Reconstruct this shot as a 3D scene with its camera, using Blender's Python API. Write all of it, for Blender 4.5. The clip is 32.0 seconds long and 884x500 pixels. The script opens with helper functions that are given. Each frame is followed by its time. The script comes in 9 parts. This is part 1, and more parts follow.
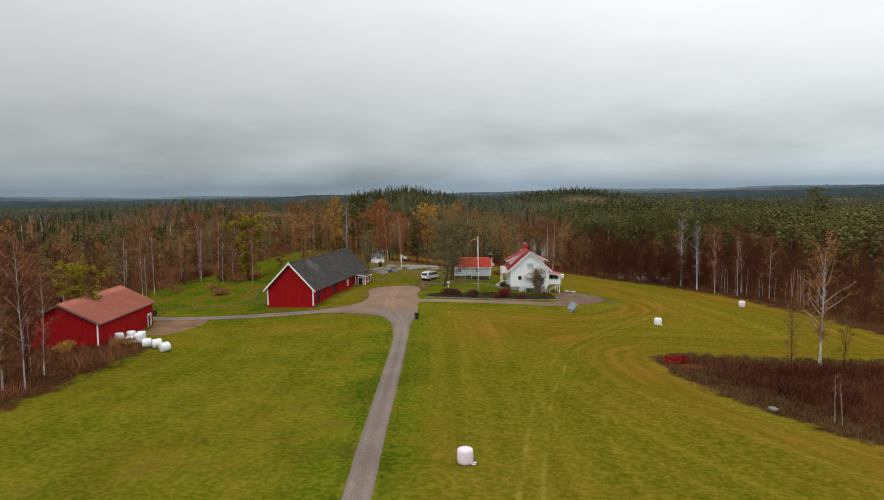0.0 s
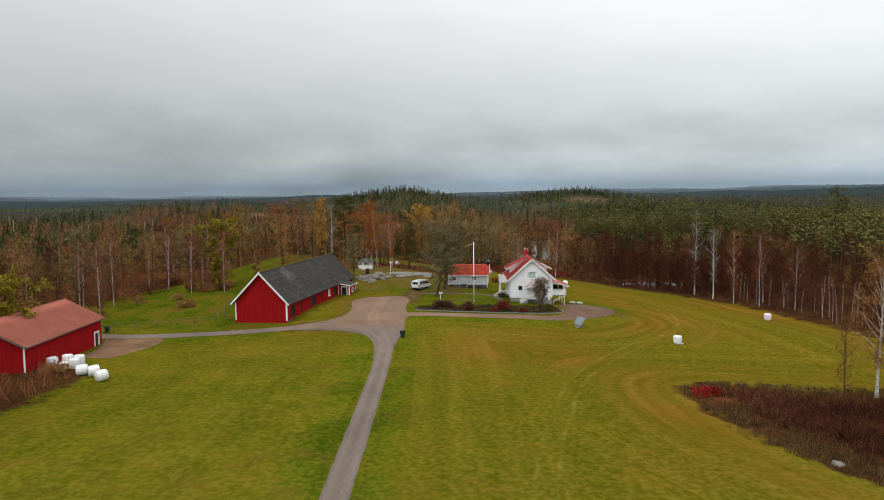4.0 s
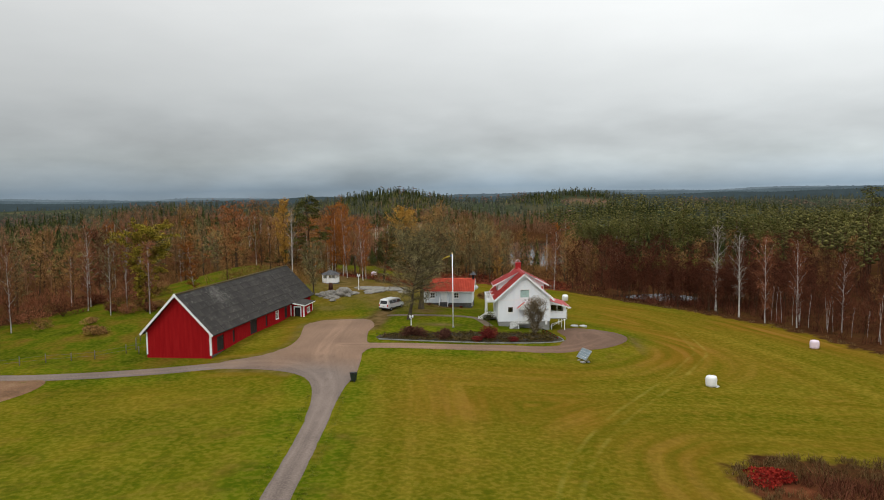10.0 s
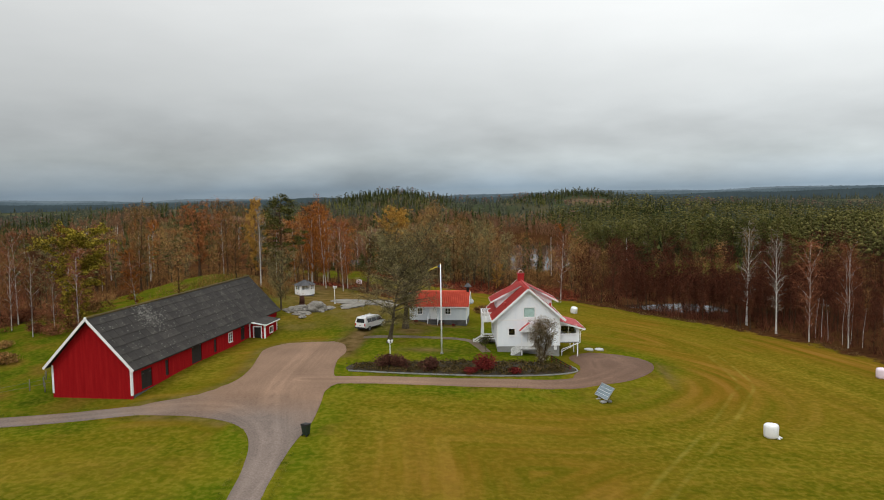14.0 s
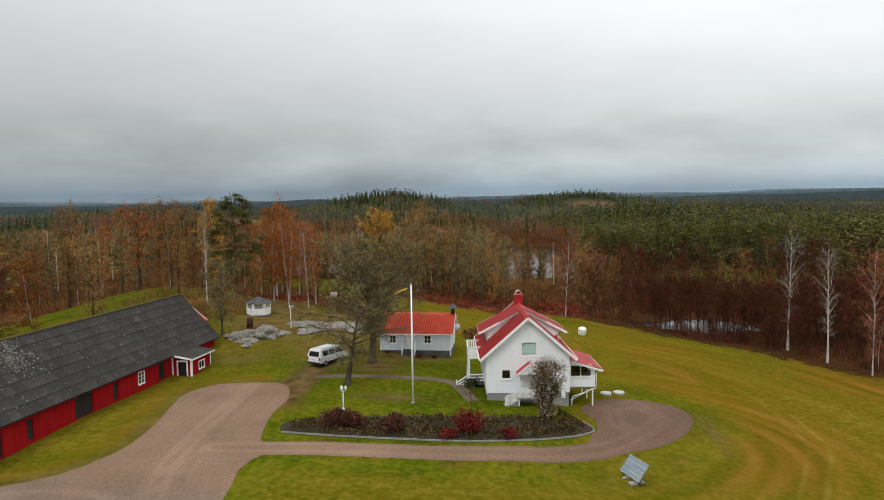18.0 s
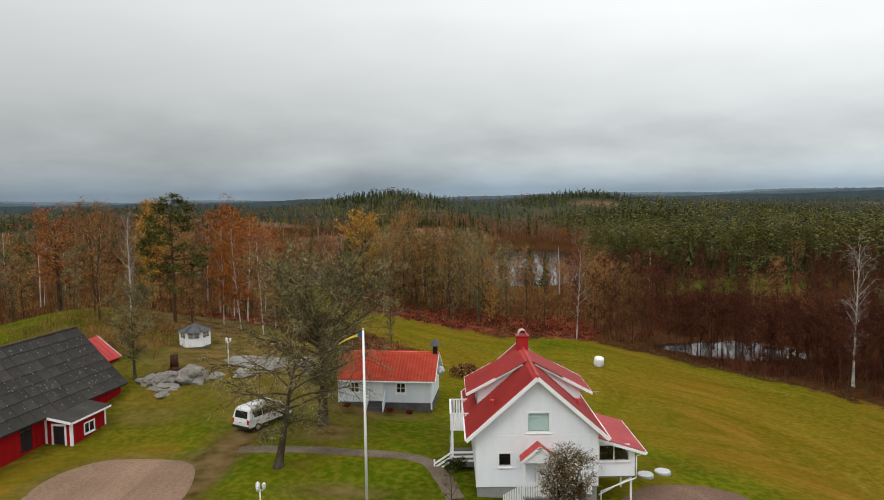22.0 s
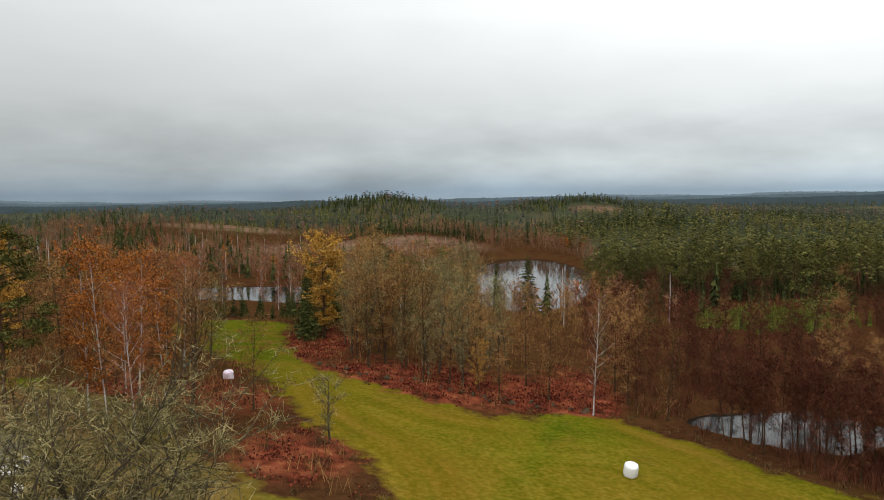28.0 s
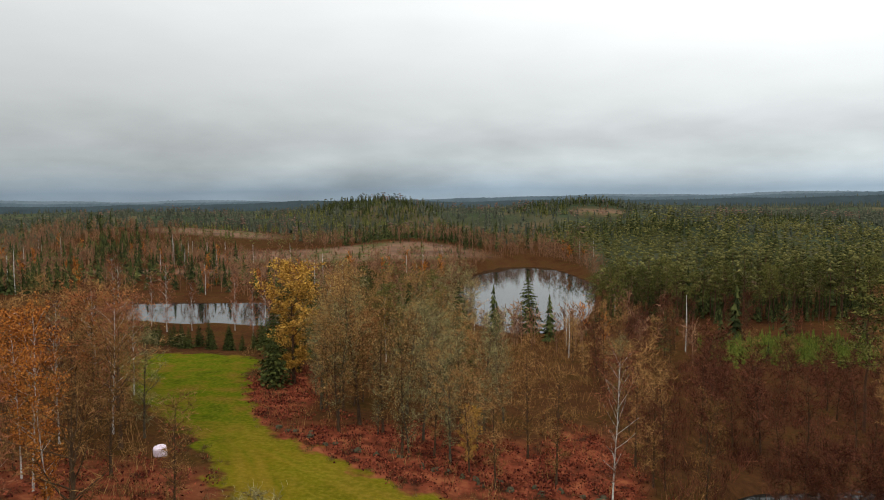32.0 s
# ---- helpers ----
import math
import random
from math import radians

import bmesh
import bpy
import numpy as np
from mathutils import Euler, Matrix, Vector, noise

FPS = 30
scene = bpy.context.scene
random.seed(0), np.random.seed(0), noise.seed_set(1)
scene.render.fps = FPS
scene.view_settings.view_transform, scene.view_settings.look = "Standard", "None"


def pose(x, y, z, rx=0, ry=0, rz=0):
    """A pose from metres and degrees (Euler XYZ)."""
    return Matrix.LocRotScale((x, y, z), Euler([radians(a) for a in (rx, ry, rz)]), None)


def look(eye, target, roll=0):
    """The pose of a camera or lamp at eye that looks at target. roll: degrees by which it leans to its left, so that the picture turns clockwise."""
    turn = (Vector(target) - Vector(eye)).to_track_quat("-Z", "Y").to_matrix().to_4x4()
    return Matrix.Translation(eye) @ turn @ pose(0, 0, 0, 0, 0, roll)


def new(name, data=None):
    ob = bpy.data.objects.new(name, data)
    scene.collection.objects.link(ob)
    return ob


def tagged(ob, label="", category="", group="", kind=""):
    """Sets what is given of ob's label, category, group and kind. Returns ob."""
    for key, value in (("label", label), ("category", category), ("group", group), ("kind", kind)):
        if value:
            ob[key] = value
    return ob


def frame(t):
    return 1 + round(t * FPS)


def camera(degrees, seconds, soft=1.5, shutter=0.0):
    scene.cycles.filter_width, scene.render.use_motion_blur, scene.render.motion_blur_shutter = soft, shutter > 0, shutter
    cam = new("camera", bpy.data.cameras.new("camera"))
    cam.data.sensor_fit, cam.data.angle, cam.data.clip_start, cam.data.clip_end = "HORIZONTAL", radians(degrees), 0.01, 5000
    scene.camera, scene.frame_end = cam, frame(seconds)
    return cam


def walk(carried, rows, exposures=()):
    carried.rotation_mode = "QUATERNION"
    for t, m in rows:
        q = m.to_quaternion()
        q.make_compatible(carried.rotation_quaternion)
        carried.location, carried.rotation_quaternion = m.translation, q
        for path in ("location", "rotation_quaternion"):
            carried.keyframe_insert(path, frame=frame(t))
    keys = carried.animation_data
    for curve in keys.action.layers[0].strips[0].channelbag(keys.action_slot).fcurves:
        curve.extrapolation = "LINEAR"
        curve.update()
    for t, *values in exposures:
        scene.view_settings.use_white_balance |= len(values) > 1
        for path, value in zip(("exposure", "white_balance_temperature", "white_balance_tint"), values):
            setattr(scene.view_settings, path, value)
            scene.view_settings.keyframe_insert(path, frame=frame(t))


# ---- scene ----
cam = camera(65.9, 32.0, soft=1.0)
PATH = [
    (0, (-0.702, 5.294, 17.422), (-0.941, 7.273, 17.263), -0.7),
    (1, (-0.681, 9.114, 17.525), (-0.92, 11.094, 17.363), -0.7),
    (2, (-0.734, 12.844, 17.462), (-0.973, 14.823, 17.302), -0.7),
    (3, (-0.91, 16.34, 17.493), (-1.149, 18.32, 17.334), -0.7),
    (6, (-0.876, 27.576, 17.579), (-1.112, 29.556, 17.419), -0.7),
    (7, (-0.977, 31.519, 17.577), (-1.205, 33.499, 17.417), -0.8),
    (8, (-0.684, 35.634, 17.461), (-0.912, 37.615, 17.304), -0.8),
    (9, (-0.054, 39.801, 17.343), (-0.289, 41.781, 17.188), -0.8),
    (10, (0.28, 44.25, 17.261), (0.045, 46.23, 17.107), -0.8),
    (11, (0.472, 48.843, 17.091), (0.237, 50.823, 16.938), -0.8),
    (12, (0.371, 53.504, 16.993), (0.135, 55.485, 16.841), -0.7),
    (13, (0.184, 58.039, 16.87), (-0.056, 60.018, 16.719), -0.8),
    (14, (-0.02, 62.763, 16.871), (-0.259, 64.743, 16.719), -0.9),
    (14.5, (0.16, 65.333, 16.768), (-0.084, 67.312, 16.616), -1.0),
    (16.5, (0.114, 75.631, 16.678), (-0.128, 77.611, 16.529), -0.9),
    (17, (0.115, 78.219, 16.666), (-0.126, 80.199, 16.517), -0.8),
    (18, (0.174, 83.393, 16.571), (-0.066, 85.374, 16.425), -0.8),
    (19, (0.117, 88.506, 16.541), (-0.124, 90.486, 16.394), -0.9),
    (20, (-0.06, 93.608, 16.471), (-0.301, 95.588, 16.328), -0.8),
    (21, (-0.133, 98.721, 16.652), (-0.374, 100.701, 16.507), -0.9),
    (22, (-0.214, 103.928, 16.791), (-0.457, 105.908, 16.644), -0.8),
    (23, (-0.32, 109.355, 16.992), (-0.563, 111.335, 16.848), -1.0),
    (24, (-0.208, 114.635, 17.312), (-0.455, 116.614, 17.173), -1.0),
    (25, (-0.419, 119.22, 18.062), (-0.66, 121.201, 17.92), -0.7),
    (25.5, (-0.422, 121.557, 18.422), (-0.663, 123.537, 18.277), -0.8),
    (27.5, (-0.266, 130.997, 19.517), (-0.506, 132.978, 19.371), -0.5),
    (28, (-0.322, 133.415, 19.776), (-0.56, 135.395, 19.632), -0.5),
    (28.5, (-0.316, 135.636, 20.08), (-0.554, 137.617, 19.936), -0.6),
    (29, (-0.237, 137.72, 20.427), (-0.475, 139.701, 20.286), -0.6),
    (30, (-0.085, 141.813, 21.438), (-0.323, 143.793, 21.293), -0.6),
    (31, (-0.332, 146.073, 22.579), (-0.567, 148.054, 22.431), -0.7),
    (32, (-0.502, 150.432, 23.504), (-0.739, 152.412, 23.357), -0.5),
]
walk(cam, [(t, look(eye, target, roll)) for t, eye, target, roll in PATH], exposures=((0, 0.02), (20, 0.04), (25, 0.1), (28, 0.17), (32, 0.17)))


# ---- world, sun ----
def make_world():
    world = bpy.data.worlds.new("overcast_sky")
    scene.world = world
    world.use_nodes = True
    nt = world.node_tree
    nt.nodes.clear()
    out = nt.nodes.new("ShaderNodeOutputWorld")
    bg = nt.nodes.new("ShaderNodeBackground")
    sky = nt.nodes.new("ShaderNodeTexSky")
    sky.sky_type, sky.sun_disc = "NISHITA", False
    sky.sun_elevation, sky.sun_rotation = radians(32), radians(200)
    co = nt.nodes.new("ShaderNodeTexCoord")
    sep = nt.nodes.new("ShaderNodeSeparateXYZ")
    nt.links.new(co.outputs["Generated"], sep.inputs[0])
    # long flat cloud banks: noise squeezed in height
    mp = nt.nodes.new("ShaderNodeMapping")
    mp.inputs["Scale"].default_value = (1.7, 1.7, 6.5)
    mp.inputs["Location"].default_value = (0.9, 0.0, 3.1)
    nt.links.new(co.outputs["Generated"], mp.inputs["Vector"])
    n1 = nt.nodes.new("ShaderNodeTexNoise")
    n1.inputs["Scale"].default_value, n1.inputs["Detail"].default_value = 2.0, 6
    n1.inputs["Roughness"].default_value = 0.55
    nt.links.new(mp.outputs[0], n1.inputs["Vector"])
    # cloud noise shifts the height at which the ramp is read
    off = nt.nodes.new("ShaderNodeMath")
    off.operation = "MULTIPLY_ADD"
    off.inputs[1].default_value, off.inputs[2].default_value = 0.06, -0.03
    nt.links.new(n1.outputs["Fac"], off.inputs[0])
    damp = nt.nodes.new("ShaderNodeMapRange")
    damp.inputs["From Min"].default_value, damp.inputs["From Max"].default_value = 0.0, 0.12
    damp.inputs["To Min"].default_value, damp.inputs["To Max"].default_value = 0.35, 1.0
    nt.links.new(sep.outputs["Z"], damp.inputs["Value"])
    mul = nt.nodes.new("ShaderNodeMath")
    mul.operation = "MULTIPLY"
    nt.links.new(off.outputs[0], mul.inputs[0])
    nt.links.new(damp.outputs[0], mul.inputs[1])
    add = nt.nodes.new("ShaderNodeMath")
    nt.links.new(sep.outputs["Z"], add.inputs[0])
    nt.links.new(mul.outputs[0], add.inputs[1])
    ramp = nt.nodes.new("ShaderNodeValToRGB")
    els = ramp.color_ramp.elements
    stops = [(0.0, (0.29, 0.37, 0.44)), (0.012, (0.255, 0.335, 0.41)), (0.035, (0.41, 0.47, 0.51)), (0.055, (0.50, 0.545, 0.56)), (0.085, (0.53, 0.56, 0.57)),
             (0.15, (0.71, 0.735, 0.735)), (0.26, (0.93, 0.95, 0.945)), (0.5, (1.02, 1.04, 1.04)), (1.0, (1.35, 1.37, 1.37))]
    els[0].position, els[0].color = stops[0][0], (*stops[0][1], 1)
    els[1].position, els[1].color = stops[-1][0], (*stops[-1][1], 1)
    for p, c in stops[1:-1]:
        e = els.new(p)
        e.color = (*c, 1)
    nt.links.new(add.outputs[0], ramp.inputs[0])
    # fine wisps
    n2 = nt.nodes.new("ShaderNodeTexNoise")
    n2.inputs["Scale"].default_value, n2.inputs["Detail"].default_value = 5.0, 8
    mp2 = nt.nodes.new("ShaderNodeMapping")
    mp2.inputs["Scale"].default_value = (1.0, 1.0, 3.2)
    nt.links.new(co.outputs["Generated"], mp2.inputs["Vector"])
    nt.links.new(mp2.outputs[0], n2.inputs["Vector"])
    w = nt.nodes.new("ShaderNodeMapRange")
    w.inputs["From Min"].default_value, w.inputs["From Max"].default_value = 0.3, 0.7
    w.inputs["To Min"].default_value, w.inputs["To Max"].default_value = -0.2, 0.22
    nt.links.new(n2.outputs["Fac"], w.inputs["Value"])
    # billows show in the low bank, hardly higher up
    low = nt.nodes.new("ShaderNodeMapRange")
    low.inputs["From Min"].default_value, low.inputs["From Max"].default_value = 0.05, 0.15
    low.inputs["To Min"].default_value, low.inputs["To Max"].default_value = 1.0, 0.12
    nt.links.new(sep.outputs["Z"], low.inputs["Value"])
    wm = nt.nodes.new("ShaderNodeMath")
    wm.operation = "MULTIPLY_ADD"
    wm.inputs[2].default_value = 1.0
    nt.links.new(w.outputs[0], wm.inputs[0])
    nt.links.new(low.outputs[0], wm.inputs[1])
    w = wm
    cl = nt.nodes.new("ShaderNodeVectorMath")
    cl.operation = "SCALE"
    nt.links.new(ramp.outputs["Color"], cl.inputs[0])
    nt.links.new(w.outputs[0], cl.inputs["Scale"])
    sk = nt.nodes.new("ShaderNodeVectorMath")
    sk.operation = "SCALE"
    sk.inputs["Scale"].default_value = 0.1
    nt.links.new(sky.outputs[0], sk.inputs[0])
    # the cloud thins toward the east
    east = nt.nodes.new("ShaderNodeMapRange")
    east.inputs["From Min"].default_value, east.inputs["From Max"].default_value = -0.7, 0.5
    east.inputs["To Min"].default_value, east.inputs["To Max"].default_value = 0.72, 1.15
    nt.links.new(sep.outputs["X"], east.inputs["Value"])
    cl2 = nt.nodes.new("ShaderNodeVectorMath")
    cl2.operation = "SCALE"
    nt.links.new(cl.outputs[0], cl2.inputs[0])
    nt.links.new(east.outputs[0], cl2.inputs["Scale"])
    cl = cl2
    mix = nt.nodes.new("ShaderNodeMix")
    mix.data_type = "RGBA"
    mix.inputs[0].default_value = 0.96
    nt.links.new(sk.outputs[0], mix.inputs[6])
    nt.links.new(cl.outputs[0], mix.inputs[7])
    nt.links.new(mix.outputs[2], bg.inputs["Color"])
    bg.inputs["Strength"].default_value = 1.0
    nt.links.new(bg.outputs[0], out.inputs[0])


make_world()
sun_data = bpy.data.lights.new("sun", "SUN")
sun_data.energy, sun_data.angle, sun_data.color = 1.05, radians(25), (1.0, 0.97, 0.92)
sun = new("sun", sun_data)
sun.matrix_world = look((0, 0, 100), (35, 60, 20))
scene.view_settings.exposure = 0.0


# ---- materials ----
MATS = {}


def mat(name, a, b=None, c=None, scale=1.0, fine=12.0, rough=0.8, metal=0.0, bump=0.3, bump_scale=None, stretch=(1, 1, 1), island=0.0,
        thing=0.0, spec=0.3, contrast=0.2, depth=0.02):
    """A surface whose colour runs from a over b to c in patches of two sizes, with fine relief."""
    if name in MATS:
        return MATS[name]
    b, c = b or tuple(v * 0.8 for v in a), c or b or tuple(min(1, v * 1.15) for v in a)
    m = bpy.data.materials.new(name)
    m.use_nodes = True
    nt = m.node_tree
    p = nt.nodes["Principled BSDF"]
    p.inputs["Roughness"].default_value, p.inputs["Metallic"].default_value = rough, metal
    p.inputs["Specular IOR Level"].default_value = spec
    co = nt.nodes.new("ShaderNodeTexCoord")
    mp = nt.nodes.new("ShaderNodeMapping")
    mp.inputs["Scale"].default_value = stretch
    nt.links.new(co.outputs["Object"], mp.inputs["Vector"])
    n1 = nt.nodes.new("ShaderNodeTexNoise")
    n1.inputs["Scale"].default_value, n1.inputs["Detail"].default_value = scale, 5
    n2 = nt.nodes.new("ShaderNodeTexNoise")
    n2.inputs["Scale"].default_value, n2.inputs["Detail"].default_value = fine, 6
    for n in (n1, n2):
        nt.links.new(mp.outputs[0], n.inputs["Vector"])
    mx = nt.nodes.new("ShaderNodeMath")
    mx.operation = "MULTIPLY_ADD"
    mx.inputs[1].default_value = 0.45
    nt.links.new(n2.outputs["Fac"], mx.inputs[0])
    half = nt.nodes.new("ShaderNodeMath")
    half.operation = "MULTIPLY"
    half.inputs[1].default_value = 0.55
    nt.links.new(n1.outputs["Fac"], half.inputs[0])
    nt.links.new(half.outputs[0], mx.inputs[2])
    last = mx.outputs[0]
    for amount, node_name, socket in ((island, "ShaderNodeNewGeometry", "Random Per Island"), (thing, "ShaderNodeObjectInfo", "Random")):
        if amount:
            g = nt.nodes.new(node_name)
            s = nt.nodes.new("ShaderNodeMath")
            s.operation = "MULTIPLY_ADD"
            s.inputs[1].default_value = amount
            nt.links.new(g.outputs[socket], s.inputs[0])
            o = nt.nodes.new("ShaderNodeMath")
            o.operation = "SUBTRACT"
            o.inputs[1].default_value = amount / 2
            nt.links.new(last, o.inputs[0])
            nt.links.new(o.outputs[0], s.inputs[2])
            last = s.outputs[0]
    r = nt.nodes.new("ShaderNodeValToRGB")
    e = r.color_ramp.elements
    e[0].position, e[0].color = 0.5 - contrast, (*a, 1)
    e[1].position, e[1].color = 0.5 + contrast, (*c, 1)
    mid = e.new(0.5)
    mid.color = (*b, 1)
    nt.links.new(last, r.inputs[0])
    nt.links.new(r.outputs[0], p.inputs["Base Color"])
    if bump:
        bp = nt.nodes.new("ShaderNodeBump")
        bp.inputs["Strength"].default_value, bp.inputs["Distance"].default_value = bump, depth
        n3 = nt.nodes.new("ShaderNodeTexNoise")
        n3.inputs["Scale"].default_value, n3.inputs["Detail"].default_value = bump_scale or fine, 4
        nt.links.new(mp.outputs[0], n3.inputs["Vector"])
        nt.links.new(n3.outputs["Fac"], bp.inputs["Height"])
        nt.links.new(bp.outputs[0], p.inputs["Normal"])
    MATS[name] = m
    return m


def glass(name, tint=(0.9, 0.95, 0.95)):
    if name in MATS:
        return MATS[name]
    m = bpy.data.materials.new(name)
    m.use_nodes = True
    p = m.node_tree.nodes["Principled BSDF"]
    p.inputs["Base Color"].default_value = (*tint, 1)
    p.inputs["Roughness"].default_value, p.inputs["Transmission Weight"].default_value = 0.03, 1.0
    p.inputs["IOR"].default_value = 1.45
    MATS[name] = m
    return m


RED_WALL = mat("falu_red_boards", (0.23, 0.006, 0.008), (0.30, 0.009, 0.011), (0.36, 0.016, 0.016), scale=0.5, fine=9, rough=0.9, stretch=(6, 6, 0.6), bump=0.5, spec=0.04)
WHITE = mat("white_paint", (0.77, 0.78, 0.79), (0.84, 0.845, 0.85), (0.88, 0.88, 0.87), scale=0.7, fine=8, rough=0.55, bump=0.15, stretch=(3, 3, 0.5))
HOUSE_WALL = mat("pale_grey_white_boards", (0.76, 0.8, 0.85), (0.83, 0.86, 0.89), (0.87, 0.89, 0.91), scale=0.6, fine=7, rough=0.65, bump=0.25, stretch=(4, 4, 0.4))
COTTAGE_WALL = mat("pale_blue_boards", (0.6, 0.65, 0.7), (0.67, 0.72, 0.77), (0.73, 0.77, 0.8), scale=0.6, fine=7, rough=0.7, bump=0.25, stretch=(4, 4, 0.4))
HOUSE_ROOF = mat("red_metal_roof", (0.36, 0.026, 0.024), (0.47, 0.04, 0.036), (0.56, 0.064, 0.056), scale=0.45, fine=6, rough=0.55, bump=0.12, spec=0.35)
SUN_ROOF = mat("faded_red_metal_roof", (0.46, 0.05, 0.055), (0.55, 0.07, 0.075), (0.62, 0.11, 0.11), scale=0.5, fine=6, rough=0.5, bump=0.1)
TILE_ROOF = mat("orange_red_clay_tiles", (0.6, 0.075, 0.042), (0.76, 0.125, 0.07), (0.88, 0.2, 0.115), scale=0.9, fine=8, rough=0.7, bump=0.2, island=0.3)
SHED_ROOF = mat("weathered_red_sheet_roof", (0.36, 0.10, 0.07), (0.44, 0.135, 0.09), (0.50, 0.18, 0.125), scale=0.35, fine=4, rough=0.75, bump=0.15)
SLATE = mat("dark_fibre_cement_sheets", (0.022, 0.02, 0.018), (0.038, 0.034, 0.03), (0.072, 0.064, 0.056), scale=0.8, fine=7, rough=0.85, bump=0.5, thing=0.22, contrast=0.26)
LICHEN = mat("pale_lichen", (0.15, 0.145, 0.13), (0.21, 0.2, 0.18), (0.28, 0.265, 0.24), scale=3, fine=20, rough=0.95)
MOSS = mat("brown_moss", (0.06, 0.045, 0.02), (0.10, 0.075, 0.03), (0.13, 0.11, 0.04), scale=1.5, fine=12, rough=1.0)
# near-black colour that stands in for the shade inside rooms and doorways
DARK = mat("interior_shade_black", (0.012, 0.011, 0.010), (0.018, 0.016, 0.015), scale=1.0, rough=0.9, bump=0.1)
DARK_DOOR = mat("dark_door_boards", (0.012, 0.009, 0.008), (0.022, 0.017, 0.014), (0.03, 0.022, 0.018), scale=1.0, fine=9, rough=0.85, stretch=(6, 6, 0.5))
CONCRETE = mat("grey_concrete", (0.20, 0.20, 0.19), (0.27, 0.27, 0.26), (0.34, 0.33, 0.31), scale=0.8, fine=10, rough=0.9, bump=0.4)
DARK_STONE = mat("dark_foundation_stone", (0.05, 0.05, 0.05), (0.09, 0.088, 0.085), (0.13, 0.125, 0.12), scale=1.5, fine=9, rough=0.9, bump=0.5)
GLASS = glass("window_glass")
METAL = mat("dark_grey_metal", (0.06, 0.06, 0.065), (0.09, 0.09, 0.095), scale=2, fine=15, rough=0.5, metal=0.6, bump=0.1)
STEEL = mat("galvanised_steel", (0.35, 0.36, 0.37), (0.45, 0.46, 0.47), (0.52, 0.53, 0.54), scale=2, fine=14, rough=0.45, metal=0.8, bump=0.1)
BLACK = mat("black_plastic", (0.012, 0.013, 0.013), (0.02, 0.02, 0.02), scale=3, fine=20, rough=0.6, bump=0.1)
RUBBER = mat("black_rubber", (0.012, 0.012, 0.012), (0.02, 0.02, 0.02), scale=3, fine=20, rough=0.85, bump=0.2)
CAR_WHITE = mat("white_car_paint", (0.66, 0.67, 0.67), (0.74, 0.75, 0.75), (0.78, 0.78, 0.77), scale=0.8, fine=6, rough=0.25, bump=0.03, spec=0.5)
CAR_GLASS = mat("dark_car_glass", (0.012, 0.014, 0.016), (0.018, 0.02, 0.022), scale=2, rough=0.08, bump=0.0, spec=0.6)
LAMP_RED = mat("red_lamp_glass", (0.35, 0.02, 0.015), (0.42, 0.03, 0.02), rough=0.2, bump=0.0)
GREEN_BLIND = mat("pale_green_blind", (0.44, 0.56, 0.52), (0.48, 0.60, 0.56), scale=2, rough=0.7, bump=0.05)
WRAP_WHITE = mat("white_bale_wrap", (0.72, 0.73, 0.75), (0.80, 0.81, 0.82), (0.84, 0.84, 0.84), scale=2.5, fine=14, rough=0.35, bump=0.5, spec=0.5)
WRAP_PINK = mat("pale_pink_bale_wrap", (0.74, 0.58, 0.68), (0.82, 0.68, 0.77), (0.85, 0.75, 0.81), scale=2.5, fine=14, rough=0.35, bump=0.5, spec=0.5)
PANEL = mat("blue_grey_solar_cells", (0.16, 0.21, 0.25), (0.22, 0.28, 0.32), (0.28, 0.34, 0.38), scale=1.2, fine=6, rough=0.22, bump=0.02, spec=0.6)
POST = mat("weathered_grey_wood", (0.09, 0.08, 0.07), (0.14, 0.125, 0.105), (0.19, 0.17, 0.145), scale=2, fine=12, rough=0.95, stretch=(5, 5, 0.6))
ROCK = mat("grey_granite", (0.12, 0.11, 0.09), (0.21, 0.195, 0.17), (0.31, 0.29, 0.255), scale=0.9, fine=8, rough=0.95, bump=0.8, depth=0.05)
YELLOW_CLOTH = mat("yellow_cloth", (0.62, 0.47, 0.04), (0.70, 0.54, 0.06), scale=3, rough=0.8)
BLUE_CLOTH = mat("blue_cloth", (0.02, 0.07, 0.26), (0.03, 0.10, 0.32), scale=3, rough=0.8)
EARTH = mat("bare_brown_earth", (0.1, 0.052, 0.024), (0.185, 0.1, 0.05), (0.25, 0.15, 0.085), scale=0.4, fine=5, rough=1.0, bump=0.6)
SOIL = mat("dark_bed_soil", (0.025, 0.02, 0.014), (0.045, 0.036, 0.024), (0.07, 0.058, 0.035), scale=1.2, fine=9, rough=1.0, bump=0.8)
BARK_WHITE = mat("white_birch_bark", (0.14, 0.12, 0.1), (0.52, 0.49, 0.45), (0.72, 0.7, 0.66), scale=1.3, fine=6, rough=0.85, stretch=(1.2, 1.2, 2.5), contrast=0.14, spec=0.04)
BARK_BROWN = mat("brown_grey_bark", (0.0250, 0.0152, 0.0092), (0.0688, 0.0415, 0.0242), (0.1313, 0.0830, 0.0483), scale=1.2, fine=9, rough=0.95, stretch=(2, 2, 0.5), spec=0.02)
BARK_LICHEN = mat("lichen_grey_bark", (0.0330, 0.0261, 0.0169), (0.0750, 0.0595, 0.0390), (0.1500, 0.1261, 0.0832), scale=1.5, fine=8, rough=0.95, stretch=(2, 2, 0.6), spec=0.02)
